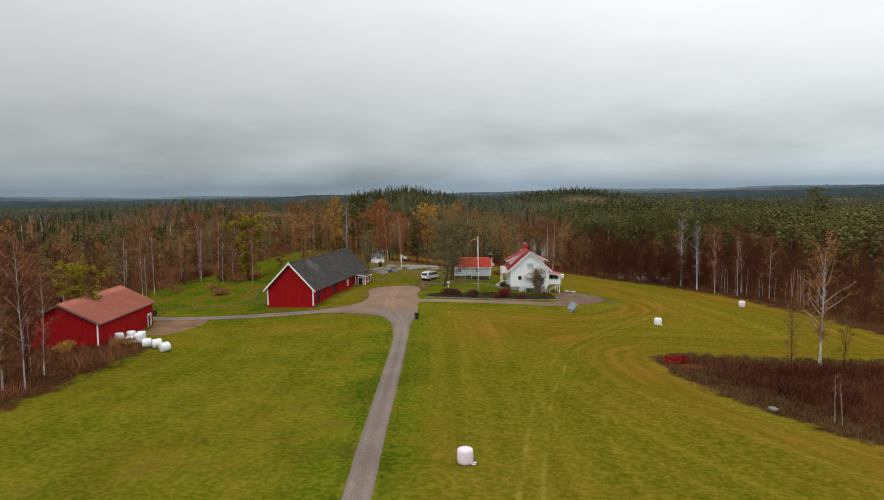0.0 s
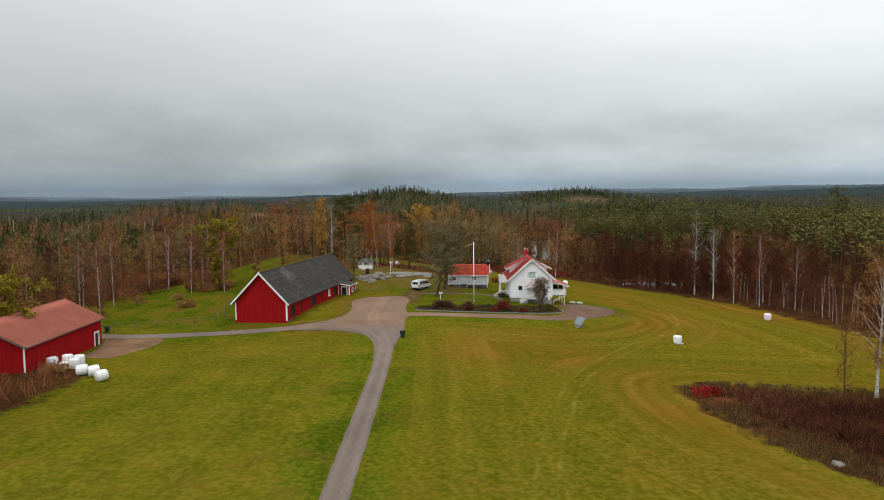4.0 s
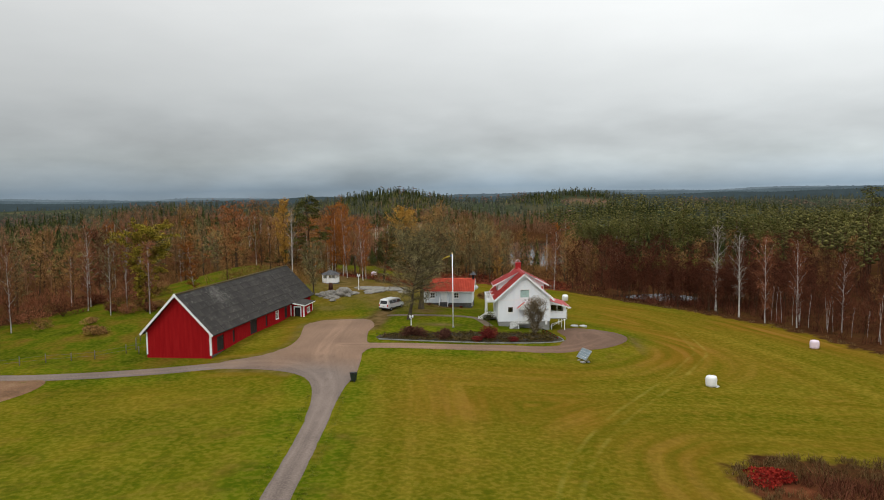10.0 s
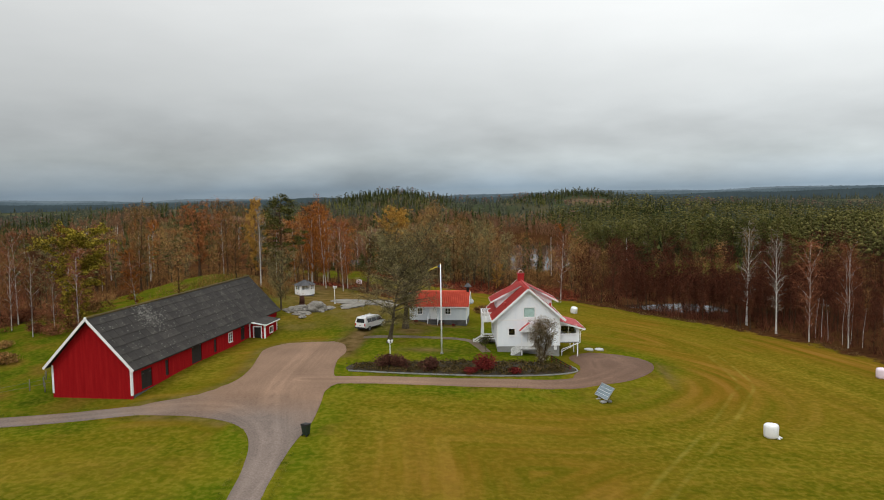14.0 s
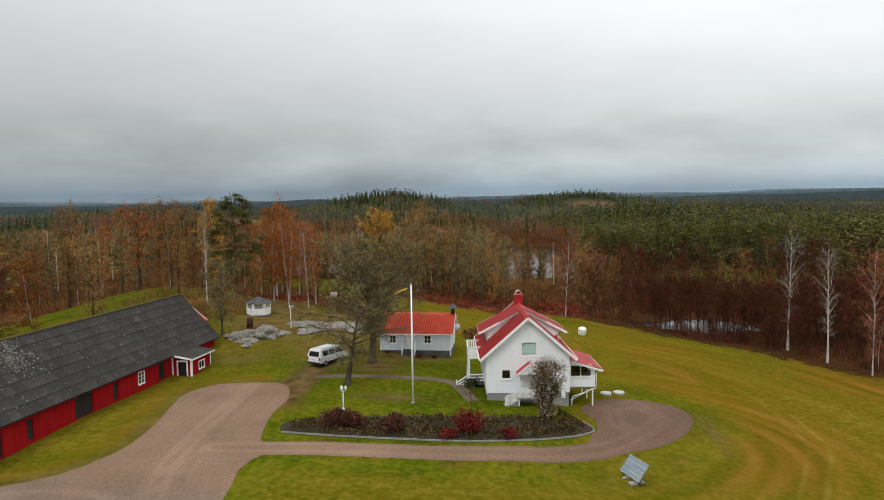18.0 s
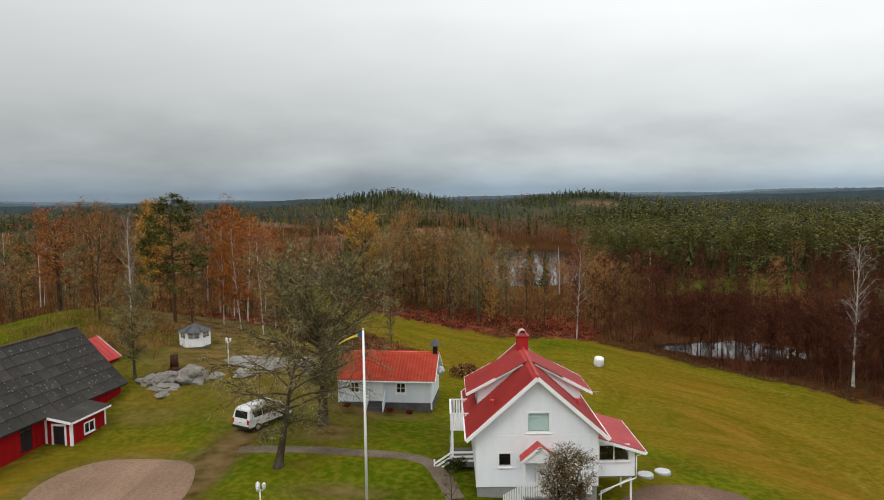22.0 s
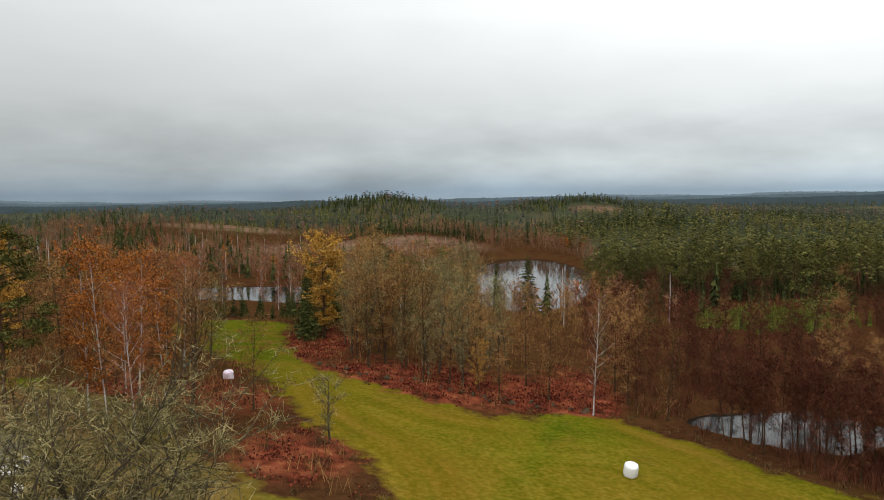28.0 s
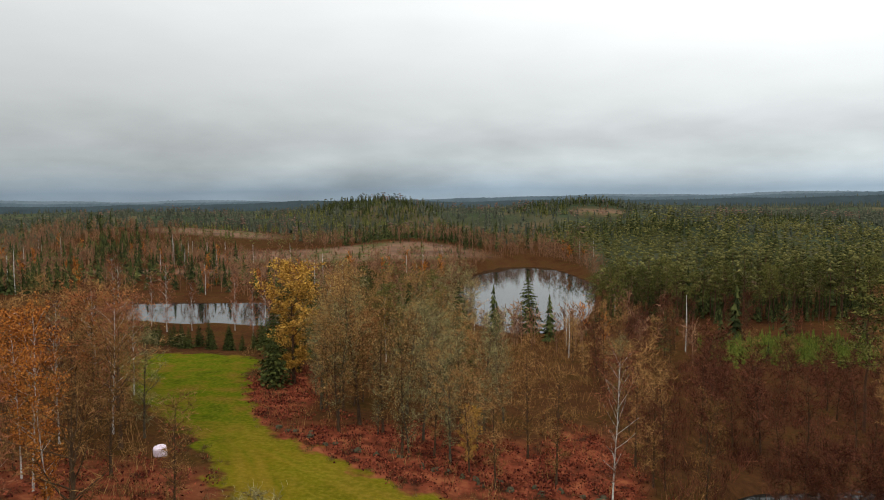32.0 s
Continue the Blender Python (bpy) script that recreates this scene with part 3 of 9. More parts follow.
def ground_material():
    m = bpy.data.materials.new("meadow_and_forest_floor")
    m.use_nodes = True
    nt = m.node_tree
    p = nt.nodes["Principled BSDF"]
    p.inputs["Roughness"].default_value, p.inputs["Specular IOR Level"].default_value = 0.95, 0.0
    co = nt.nodes.new("ShaderNodeTexCoord").outputs["Object"]

    def mix(fac, a, b, kind="MIX"):
        x = nt.nodes.new("ShaderNodeMix")
        x.data_type, x.blend_type = "RGBA", kind
        nt.links.new(fac, x.inputs[0]) if not isinstance(fac, float) else setattr(x.inputs[0], "default_value", fac)
        nt.links.new(a, x.inputs[6])
        nt.links.new(b, x.inputs[7])
        return x.outputs[2]

    def attr(name):
        a = nt.nodes.new("ShaderNodeAttribute")
        a.attribute_name = name
        return a.outputs["Fac"]

    def ranged(v, lo, hi, a=0.0, b=1.0):
        r = nt.nodes.new("ShaderNodeMapRange")
        for k, val in zip(("From Min", "From Max", "To Min", "To Max"), (lo, hi, a, b)):
            r.inputs[k].default_value = val
        nt.links.new(v, r.inputs["Value"])
        return r.outputs[0]

    def math2(op, a, b):
        n = nt.nodes.new("ShaderNodeMath")
        n.operation = op
        for i, v in enumerate((a, b)):
            nt.links.new(v, n.inputs[i]) if not isinstance(v, float) else setattr(n.inputs[i], "default_value", v)
        return n.outputs[0]

    field, _ = patch_colour(nt, co, 0.035, [(0.38, (0.0700, 0.0960, 0.0040)), (0.49, (0.1240, 0.1120, 0.0070)), (0.60, (0.2050, 0.1180, 0.0160))], 6)
    rows, _ = patch_colour(nt, co, 0.9, [(0.36, (0.0688, 0.0774, 0.0047)), (0.5, (0.1204, 0.1011, 0.0085)), (0.64, (0.1935, 0.1382, 0.0209))], 5, (0.9, 0.05, 1.0))
    grain, gf = patch_colour(nt, co, 2.0, [(0.39, (0.0340, 0.0358, 0.0025)), (0.5, (0.1187, 0.0970, 0.0080)), (0.61, (0.2436, 0.1700, 0.0304))], 10)
    # mowing rounds follow the field's edge and the roads
    sp = nt.nodes.new("ShaderNodeSeparateXYZ")
    nt.links.new(co, sp.inputs[0])

    def rounds(width, drift):
        swath = nt.nodes.new("ShaderNodeCombineXYZ")
        nt.links.new(math2("MULTIPLY", attr("round"), 1.0 / width), swath.inputs[0])
        nt.links.new(math2("MULTIPLY", sp.outputs["Y"], drift), swath.inputs[1])
        nt.links.new(math2("MULTIPLY", sp.outputs["X"], drift), swath.inputs[2])
        return swath.outputs[0]

    mown, _ = patch_colour(nt, rounds(2.6, 0.014), 1.0, [(0.36, (0.0585, 0.0774, 0.0038)), (0.48, (0.1118, 0.1020, 0.0076)), (0.60, (0.2250, 0.1830, 0.0247))], 4)
    lines, _ = patch_colour(nt, rounds(0.7, 0.03), 1.0, [(0.36, (0.0645, 0.0774, 0.0038)), (0.5, (0.1204, 0.1027, 0.0085)), (0.64, (0.2064, 0.1501, 0.0209))], 3)
    grass = mix(0.68, field, mix(0.38, mown, lines))
    grass = mix(0.10, grass, rows)
    grass = mix(0.36, grass, grain)
    clumps, _ = patch_colour(nt, co, 0.8, [(0.36, (0.0533, 0.0695, 0.0029)), (0.5, (0.1204, 0.1011, 0.0076)), (0.64, (0.1935, 0.1225, 0.0171))], 8)
    grass = mix(0.24, grass, clumps)
    rusty, _ = patch_colour(nt, rounds(1.6, 0.05), 1.0, [(0.34, (0.0946, 0.0727, 0.0057)), (0.5, (0.1720, 0.0909, 0.0123)), (0.64, (0.2365, 0.1185, 0.0256))], 7)
    n_r = nt.nodes.new("ShaderNodeTexNoise")
    n_r.inputs["Scale"].default_value, n_r.inputs["Detail"].default_value = 0.06, 6
    nt.links.new(co, n_r.inputs["Vector"])
    grass = mix(ranged(n_r.outputs["Fac"], 0.50, 0.70, 0.0, 0.55), grass, rusty)
    lush, _ = patch_colour(nt, co, 0.16, [(0.34, (0.034, 0.072, 0.003)), (0.5, (0.070, 0.110, 0.005)), (0.66, (0.130, 0.130, 0.010))], 8)
    lush = mix(0.26, lush, grain)
    n_w = nt.nodes.new("ShaderNodeTexNoise")
    n_w.inputs["Scale"].default_value, n_w.inputs["Detail"].default_value = 0.28, 8
    nt.links.new(co, n_w.inputs["Vector"])
    worn, _ = patch_colour(nt, co, 1.1, [(0.32, (0.050, 0.048, 0.006)), (0.5, (0.105, 0.070, 0.016)), (0.68, (0.150, 0.098, 0.028))], 8)
    lush = mix(ranged(n_w.outputs["Fac"], 0.52, 0.70, 0.0, 0.6), lush, worn)
    grass = mix(ranged(attr("lush"), 0.0, 1.0, 0.0, 0.92), grass, lush)
    grass = mix(attr("brown"), grass, rusty)
    straw, _ = patch_colour(nt, co, 0.8, [(0.3, (0.20, 0.17, 0.03)), (0.7, (0.31, 0.26, 0.06))], 5)
    n_t = nt.nodes.new("ShaderNodeTexNoise")
    n_t.inputs["Scale"].default_value = 0.25
    nt.links.new(co, n_t.inputs["Vector"])
    line = math2("ABSOLUTE", math2("SUBTRACT", attr("track"), 0.85), 0.0)
    tf = math2("MULTIPLY", ranged(line, 0.32, 0.08), ranged(n_t.outputs["Fac"], 0.38, 0.62, 0.03, 0.34))
    grass = mix(tf, grass, straw)
    rank, _ = patch_colour(nt, co, 0.22, [(0.33, (0.030, 0.058, 0.004)), (0.47, (0.060, 0.092, 0.005)), (0.56, (0.090, 0.085, 0.009)), (0.68, (0.130, 0.078, 0.018))], 9)
    grass = mix(attr("rank"), grass, mix(0.2, rank, grain))
    dirt, _ = patch_colour(nt, co, 0.6, [(0.32, (0.055, 0.036, 0.012)), (0.5, (0.13, 0.08, 0.036)), (0.66, (0.18, 0.115, 0.055))], 8)
    autumn = nt.nodes.new("ShaderNodeRGB")
    autumn.outputs[0].default_value = (1.04, 1.02, 0.88, 1)
    grass = mix(1.0, grass, autumn.outputs[0], "MULTIPLY")
    grass = mix(ranged(attr("bare"), 0.1, 0.9, 0.0, 0.85), grass, dirt)
    floor, ff = patch_colour(nt, co, 0.12, [(0.3, (0.032, 0.0152, 0.0066)), (0.45, (0.0585, 0.0265, 0.011)), (0.55, (0.0745, 0.036, 0.013)), (0.7, (0.048, 0.034, 0.0075))], 8)
    litter, _ = patch_colour(nt, co, 1.4, [(0.3, (0.0235, 0.0112, 0.005)), (0.5, (0.0585, 0.025, 0.011)), (0.7, (0.104, 0.041, 0.0165))], 6)
    floor = mix(0.5, floor, litter)
    red, _ = patch_colour(nt, co, 0.5, [(0.34, (0.050, 0.020, 0.011)), (0.5, (0.17, 0.042, 0.021)), (0.66, (0.27, 0.085, 0.038))], 7)
    floor = mix(ranged(attr("red"), 0.15, 0.8), floor, red)
    heath, _ = patch_colour(nt, co, 0.05, [(0.35, (0.10, 0.060, 0.040)), (0.5, (0.185, 0.108, 0.072)), (0.65, (0.085, 0.080, 0.032))], 7)
    floor = mix(ranged(attr("heath"), 0.2, 0.7), floor, heath)
    woods, _ = patch_colour(nt, co, 0.012, [(0.35, (0.03, 0.042, 0.022)), (0.5, (0.05, 0.062, 0.034)), (0.62, (0.10, 0.08, 0.045))], 8)
    floor = mix(attr("canopy"), floor, woods)
    n_e = nt.nodes.new("ShaderNodeTexNoise")
    n_e.inputs["Scale"].default_value, n_e.inputs["Detail"].default_value = 0.35, 6
    nt.links.new(co, n_e.inputs["Vector"])
    edge = math2("ADD", attr("open"), ranged(n_e.outputs["Fac"], 0.25, 0.75, -2.2, 2.2))
    colour = mix(ranged(edge, -0.8, 0.8), floor, grass)
    nt.links.new(colour, p.inputs["Base Color"])
    bp = nt.nodes.new("ShaderNodeBump")
    bp.inputs["Strength"].default_value, bp.inputs["Distance"].default_value = 1.0, 0.2
    nt.links.new(gf, bp.inputs["Height"])
    nt.links.new(bp.outputs[0], p.inputs["Normal"])
    return m


def make_ground():
    xs, ys = spread(-4700, 4700, -70, 58, 1.1, 1.08), spread(-500, 4800, 30, 224, 1.1, 1.06)
    gx, gy = np.meshgrid(xs, ys)
    gz = ground_np(gx, gy)
    opn = outline_distance(gx.ravel(), gy.ravel(), OPEN_LAND).reshape(gx.shape)
    rng = np.random.default_rng(4)
    rough = np.clip(-opn / 6, 0, 1) * np.clip((300 - gy) / 60, 0, 1) * np.clip((300 - np.abs(gx)) / 60, 0, 1)
    gz = gz + rough * rng.normal(0, 0.10, gx.shape) + rng.normal(0, 0.012, gx.shape) * (opn > 0)
    v = np.stack([gx, gy, gz], -1).reshape(-1, 3)
    nx, ny = len(xs), len(ys)
    i = (np.arange(ny - 1)[:, None] * nx + np.arange(nx - 1)).ravel()
    me = mesh_np("ground", v, np.stack([i, i + 1, i + nx + 1, i + nx], 1))
    fx, fy = gx.ravel(), gy.ravel()
    track = np.min([outline_distance(fx, fy, t, False) for t in TRACKS], 0)
    roads = np.min([outline_distance(fx, fy, t, False) for t in (MAIN_ROAD, BRANCH_ROAD, LOOP_ROAD)], 0)
    yards = np.maximum(outline_distance(fx, fy, YARD), outline_distance(fx, fy, TURNING))
    verge = np.minimum(roads - 1.3, -yards)
    lush = 1.1 * np.exp(-(np.clip(verge - 0.2, 0, None) / 2.6) ** 2) + 0.5 * smooth(128, 134, fy) * (1 - smooth(172, 182, fy)) * smooth(-34, -26, fx) * (1 - smooth(12, 20, fx)) + np.exp(-(((fx + 12) / 16) ** 2 + ((fy - 150) / 14) ** 2) ** 2) + np.exp(-(((fx + 62) / 16) ** 2 + ((fy - 145) / 26) ** 2) ** 2)
    lush += 0.9 * np.exp(-((fx - 11) / 9) ** 2 - ((fy - 212) / 6) ** 2) + 0.7 * np.exp(-((fx + 50) / 9) ** 2 - ((fy - 188) / 8) ** 2)
    bare = 0.9 * np.exp(-((fx + 12.5) / 3.4) ** 2 - ((fy - 145.5) / 1.1) ** 2) + 0.85 * np.exp(-((fx + 22.2) / 1.3) ** 2 - ((fy - 150) / 6) ** 2)
    bare += 0.8 * np.exp(-((fx + 15.5) / 2.6) ** 2 - ((fy - 155) / 2.2) ** 2)
    bare += 0.75 * np.exp(-((fx - 17.2) / 0.8) ** 2 - ((fy - 147) / 6) ** 2) + 0.5 * np.exp(-((fx + 33) / 4) ** 2 - ((fy - 158) / 2.5) ** 2)
    bare += 0.75 * np.exp(-(((fx + 31) / 13) ** 2 + ((fy - 176) / 13) ** 2) ** 2) + 0.45 * np.exp(-(((fx + 20) / 8) ** 2 + ((fy - 161) / 7) ** 2) ** 2) + 0.15 * np.exp(-(((fx + 60) / 12) ** 2 + ((fy - 182) / 10) ** 2) ** 2)
    bare += 0.55 * np.exp(-((outline_distance(fx, fy, YARD) + 0.4) / 0.9) ** 2) * ((fx < -27) | (fy > 142)) + 0.9 * np.exp(-((fx + 23) / 1.6) ** 2 - ((fy - 150) / 5) ** 2) + 0.8 * np.exp(-((fx + 12.5) / 5) ** 2 - ((fy - 161.8) / 1.2) ** 2)
    bare += 0.9 * np.exp(-(((fx + 45) / 11) ** 2 + ((fy - 192) / 10) ** 2) ** 2)
    lush += 0.35 * smooth(188, 204, fy) + 0.45 * np.exp(-(outline_distance(fx, fy, GRASS_PATH, False) / 0.9) ** 2)
    lush += 0.34 * smooth(-12, -20, fx) * smooth(122, 112, fy) + 0.22 * smooth(122, 100, fy) * smooth(14, 2, fx)
    home = np.maximum(outline_distance(fx, fy, TURNING), outline_distance(fx, fy, [(-5, 144), (8, 144), (8, 158), (-5, 158)]))
    lush += 0.95 * np.exp(-(np.clip(-home - 1.5, 0, None) / 2.6) ** 2) * (fx > -2)
    bands = np.clip(0.55 + 0.6 * np.sin(fx / 5.3 + fy / 9.1) * np.sin(fx / 12.0 - fy / 17.0 + 1.0), 0, 1)
    brown = 0.45 * np.exp(-((home + 8.5) / 3.4) ** 2) * (fx > 2) * smooth(128, 138, fy) + 0.3 * bands * smooth(124, 131, fy - 0.4 * np.abs(fx - 20)) * (fx > 4)
    brown += 0.45 * np.exp(-((outline_distance(fx, fy, OPEN_LAND) - 4) / 4.0) ** 2) * bands + 0.5 * np.exp(-((fx - 2) / 12) ** 2 - ((fy - 112) / 14) ** 2) * bands
    brown = brown * (1 - 0.7 * smooth(-14, -22, fx) * smooth(120, 110, fy))
    brown += 0.5 * np.exp(-((outline_distance(fx, fy, YARD) + 1.6) / 1.4) ** 2) * (fx < -27)
    rank = smooth(120.5, 124, fy + 0.1 * (fx + 50)) * smooth(-37, -50, fx - 0.35 * np.clip(fy - 166, 0, 30)) + 0.6 * np.exp(-(((fx + 33) / 9) ** 2 + ((fy - 160) / 9) ** 2) ** 2) + 0.45 * np.exp(-(((fx + 14) / 9) ** 2 + ((fy - 158) / 6) ** 2) ** 2)
    rank += 0.8 * np.exp(-(((fx + 46) / 11) ** 2 + ((fy - 176) / 11) ** 2) ** 2)
    red = np.exp(-(((fx + 12) / 20) ** 2 + ((fy - 222) / 11) ** 2) ** 2) + np.exp(-(((fx + 36) / 8) ** 2 + ((fy - 243) / 18) ** 2) ** 2) + np.exp(-(((fx - 7) / 5) ** 2 + ((fy - 225) / 15) ** 2) ** 2)
    red += 0.8 * np.exp(-(((fx + 20) / 6) ** 2 + ((fy - 190) / 8) ** 2) ** 2) + 0.7 * np.exp(-(((fx + 40) / 14) ** 2 + ((fy - 205) / 9) ** 2) ** 2) + 0.5 * np.exp(-((fx - 20) / 6) ** 2 - ((fy - 98) / 3) ** 2)
    heath = (0.12 + 0.88 * smooth(380, 520, fy)) * sum(np.exp(-(((fx - x) / rx) ** 2 + ((fy - y) / ry) ** 2) ** 2) for x, y, rx, ry in HEATHS)
    canopy = smooth(560, 900, fy + 0.0 * fx) * (1 - np.clip(heath, 0, 1)) + (np.abs(fx) > 330) * 0.8 + 0.85 * smooth(410, 470, fy) * smooth(28, 40, fx) * (1 - np.clip(heath, 0, 1))
    for name, values in (("open", opn.ravel()), ("round", np.minimum(roads, np.abs(opn.ravel()))), ("track", track), ("lush", np.clip(lush, 0, 1)), ("bare", np.clip(bare, 0, 1)), ("brown", np.clip(brown, 0, 1)), ("rank", 0.9 * np.clip(rank, 0, 1)), ("red", np.clip(red, 0, 1)),
                         ("heath", np.clip(heath, 0, 1)), ("canopy", np.clip(canopy, 0, 1))):
        me.attributes.new(name, "FLOAT", "POINT").data.foreach_set("value", values.astype(np.float32))
    for poly in me.polygons:
        poly.use_smooth = True
    me.materials.append(ground_material())
    return tagged(new("ground", me), "mown autumn meadow and brown forest floor", "ground", kind="structure")


HEATHS = ((-105, 545, 85, 34), (-170, 470, 60, 16), (75, 850, 34, 30), (120, 700, 34, 14), (62, 333, 62, 8), (57, 301, 15, 9), (-230, 640, 60, 22), (-40, 690, 50, 16), (-330, 520, 70, 14))
make_ground()


def water_material():
    m = bpy.data.materials.new("still_dark_water")
    m.use_nodes = True
    nt = m.node_tree
    p = nt.nodes["Principled BSDF"]
    p.inputs["Base Color"].default_value = (0.012, 0.013, 0.012, 1)
    p.inputs["Roughness"].default_value, p.inputs["IOR"].default_value = 0.06, 1.33
    n = nt.nodes.new("ShaderNodeTexNoise")
    n.inputs["Scale"].default_value = 0.9
    bp = nt.nodes.new("ShaderNodeBump")
    bp.inputs["Strength"].default_value, bp.inputs["Distance"].default_value = 0.08, 0.03
    nt.links.new(n.outputs["Fac"], bp.inputs["Height"])
    nt.links.new(bp.outputs[0], p.inputs["Normal"])
    return m


WATER = water_material()
for wname, cx, cy, rx, ry, level in WATERS:
    bm = bmesh.new()
    bm.faces.new([bm.verts.new((cx + 1.3 * rx * math.cos(a * math.tau / 64), cy + 1.3 * ry * math.sin(a * math.tau / 64), level)) for a in range(64)])
    me = bpy.data.meshes.new(wname)
    bm.to_mesh(me)
    me.materials.append(WATER)
    tagged(new(wname, me), "still dark water that mirrors the grey sky", "water", kind="structure")


def strip(name, line, width, material, label, lift=0.05, rag=0.035, category="road", seed=1):
    """A road laid on the ground along a line."""
    rng = random.Random(seed)
    bm, rows = bmesh.new(), []
    for i, (x, y) in enumerate(line):
        (xa, ya), (xb, yb) = line[max(i - 1, 0)], line[min(i + 1, len(line) - 1)]
        l = math.hypot(xb - xa, yb - ya)
        nx, ny = (yb - ya) / l, -(xb - xa) / l
        row = []
        for k in range(7):
            s = (k / 3 - 1) * width / 2
            if k in (0, 6):
                s += rng.uniform(-rag, rag)
            px, py = x + nx * s, y + ny * s
            crown = 0.03 * (1 - (k / 3 - 1) ** 2)
            row.append(bm.verts.new((px, py, ground(px, py) + (lift + crown if k not in (0, 6) else 0.012))))
        rows.append(row)
    for a, b in zip(rows, rows[1:]):
        for k in range(6):
            bm.faces.new((a[k], b[k], b[k + 1], a[k + 1])).smooth = True
    bmesh.ops.recalc_face_normals(bm, faces=bm.faces)
    me = bpy.data.meshes.new(name)
    bm.to_mesh(me)
    bm.free()
    me.materials.append(material)
    return tagged(new(name, me), label, category, kind="structure")


def area(name, poly, material, label, lift=0.06, step=0.8, category="yard"):
    """A surface laid on the ground inside an outline: a grid clipped at its edge."""
    xs, ys = [q[0] for q in poly], [q[1] for q in poly]
    gx, gy = np.meshgrid(np.arange(min(xs) - step, max(xs) + step, step), np.arange(min(ys) - step, max(ys) + step, step))
    d = outline_distance(gx.ravel(), gy.ravel(), poly).reshape(gx.shape)
    ny, nx = gx.shape
    ring = np.array(poly)
    pos = np.stack([gx, gy], -1)
    for j, i in zip(*np.nonzero((d < 0) & (d > -step * 1.5))):
        pos[j, i] = ring[np.argmin(((ring - pos[j, i]) ** 2).sum(1))]
    bm, verts = bmesh.new(), {}
    for j in range(ny - 1):
        for i in range(nx - 1):
            quad = [(j, i), (j, i + 1), (j + 1, i + 1), (j + 1, i)]
            if max(d[q] for q in quad) > 0:
                if min(d[q] for q in quad) < -step * 1.5:
                    continue
                face = []
                for q in quad:
                    if q not in verts:
                        x, y = pos[q]
                        verts[q] = bm.verts.new((x, y, ground(x, y) + (lift if d[q] > 0 else 0.012)))
                    face.append(verts[q])
                bm.faces.new(face).smooth = True
    bmesh.ops.recalc_face_normals(bm, faces=bm.faces)
    me = bpy.data.meshes.new(name)
    bm.to_mesh(me)
    bm.free()
    me.materials.append(material)
    return tagged(new(name, me), label, category, kind="structure")


strip("main_road", MAIN_ROAD, 2.2, ROAD, "narrow worn grey asphalt farm road")
strip("branch_road", BRANCH_ROAD, 2.5, ROAD, "narrow grey road past the barn", lift=0.06, seed=2)
area("yard", YARD, ROAD, "pinkish gravel farmyard", lift=0.09)
strip("loop_road", LOOP_ROAD, 2.5, ROAD, "pinkish gravel drive below the garden", lift=0.07, seed=3)
area("turning_place", TURNING, ROAD, "brown gravel turning place beside the house", lift=0.085)
for ob in [o for o in bpy.data.objects if o.type == "MESH" and o.data.materials and o.data.materials[0] == ROAD]:
    co = np.array([v.co[:2] for v in ob.data.vertices])
    side = np.min([outline_distance(co[:, 0], co[:, 1], t, False) for t in (MAIN_ROAD + YARD_LINE, BRANCH_ROAD, LOOP_ROAD + TURN_LINE)], 0)
    ob.data.attributes.new("side", "FLOAT", "POINT").data.foreach_set("value", side.astype(np.float32))
area("shed_dirt", SHED_DIRT, EARTH, "bare brown earth before the shed", lift=0.05)
strip("garden_path", curve([(-21.5, 151.4), (-18.5, 151.6), (-13.5, 151.6), (-8.2, 151.4), (-6.4, 149.6), (-4.6, 145.6)]), 1.25, PATH_DIRT, "narrow grey-brown garden path", lift=0.04, rag=0.06, category="path", seed=4)


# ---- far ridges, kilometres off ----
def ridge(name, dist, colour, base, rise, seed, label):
    """A long wooded ridge across the whole distance, its crest rough with treetops; its colour carries the haze."""
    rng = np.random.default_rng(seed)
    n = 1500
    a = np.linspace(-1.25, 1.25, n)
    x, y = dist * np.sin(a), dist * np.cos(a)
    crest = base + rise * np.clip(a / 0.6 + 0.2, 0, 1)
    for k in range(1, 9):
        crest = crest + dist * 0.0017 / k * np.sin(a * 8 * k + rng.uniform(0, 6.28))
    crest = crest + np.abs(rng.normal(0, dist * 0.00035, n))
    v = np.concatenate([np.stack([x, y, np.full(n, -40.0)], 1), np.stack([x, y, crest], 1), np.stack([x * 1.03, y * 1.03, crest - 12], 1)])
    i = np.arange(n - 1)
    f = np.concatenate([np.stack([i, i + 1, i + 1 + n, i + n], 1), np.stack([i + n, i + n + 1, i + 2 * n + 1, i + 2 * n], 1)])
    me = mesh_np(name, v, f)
    me.materials.append(mat(name + "_hazed_woods", tuple(c * 0.8 for c in colour), colour, tuple(c * 1.2 for c in colour), scale=0.004, fine=0.03, rough=1.0, bump=0, stretch=(1, 1, 3), spec=0.0))
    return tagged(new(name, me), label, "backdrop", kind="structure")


# aerial haze is mixed into these colours: paler and bluer with each ridge
ridge("near_ridge", 2300, (0.052, 0.072, 0.080), 17, 10, 1, "dark wooded ridge, tinted blue with painted haze")
ridge("middle_ridge", 3200, (0.095, 0.128, 0.150), 22, 20, 2, "wooded ridge far off, blue-green with painted haze")
ridge("far_ridge", 4400, (0.15, 0.19, 0.22), 27, 26, 3, "hills on the horizon, pale blue with painted haze")


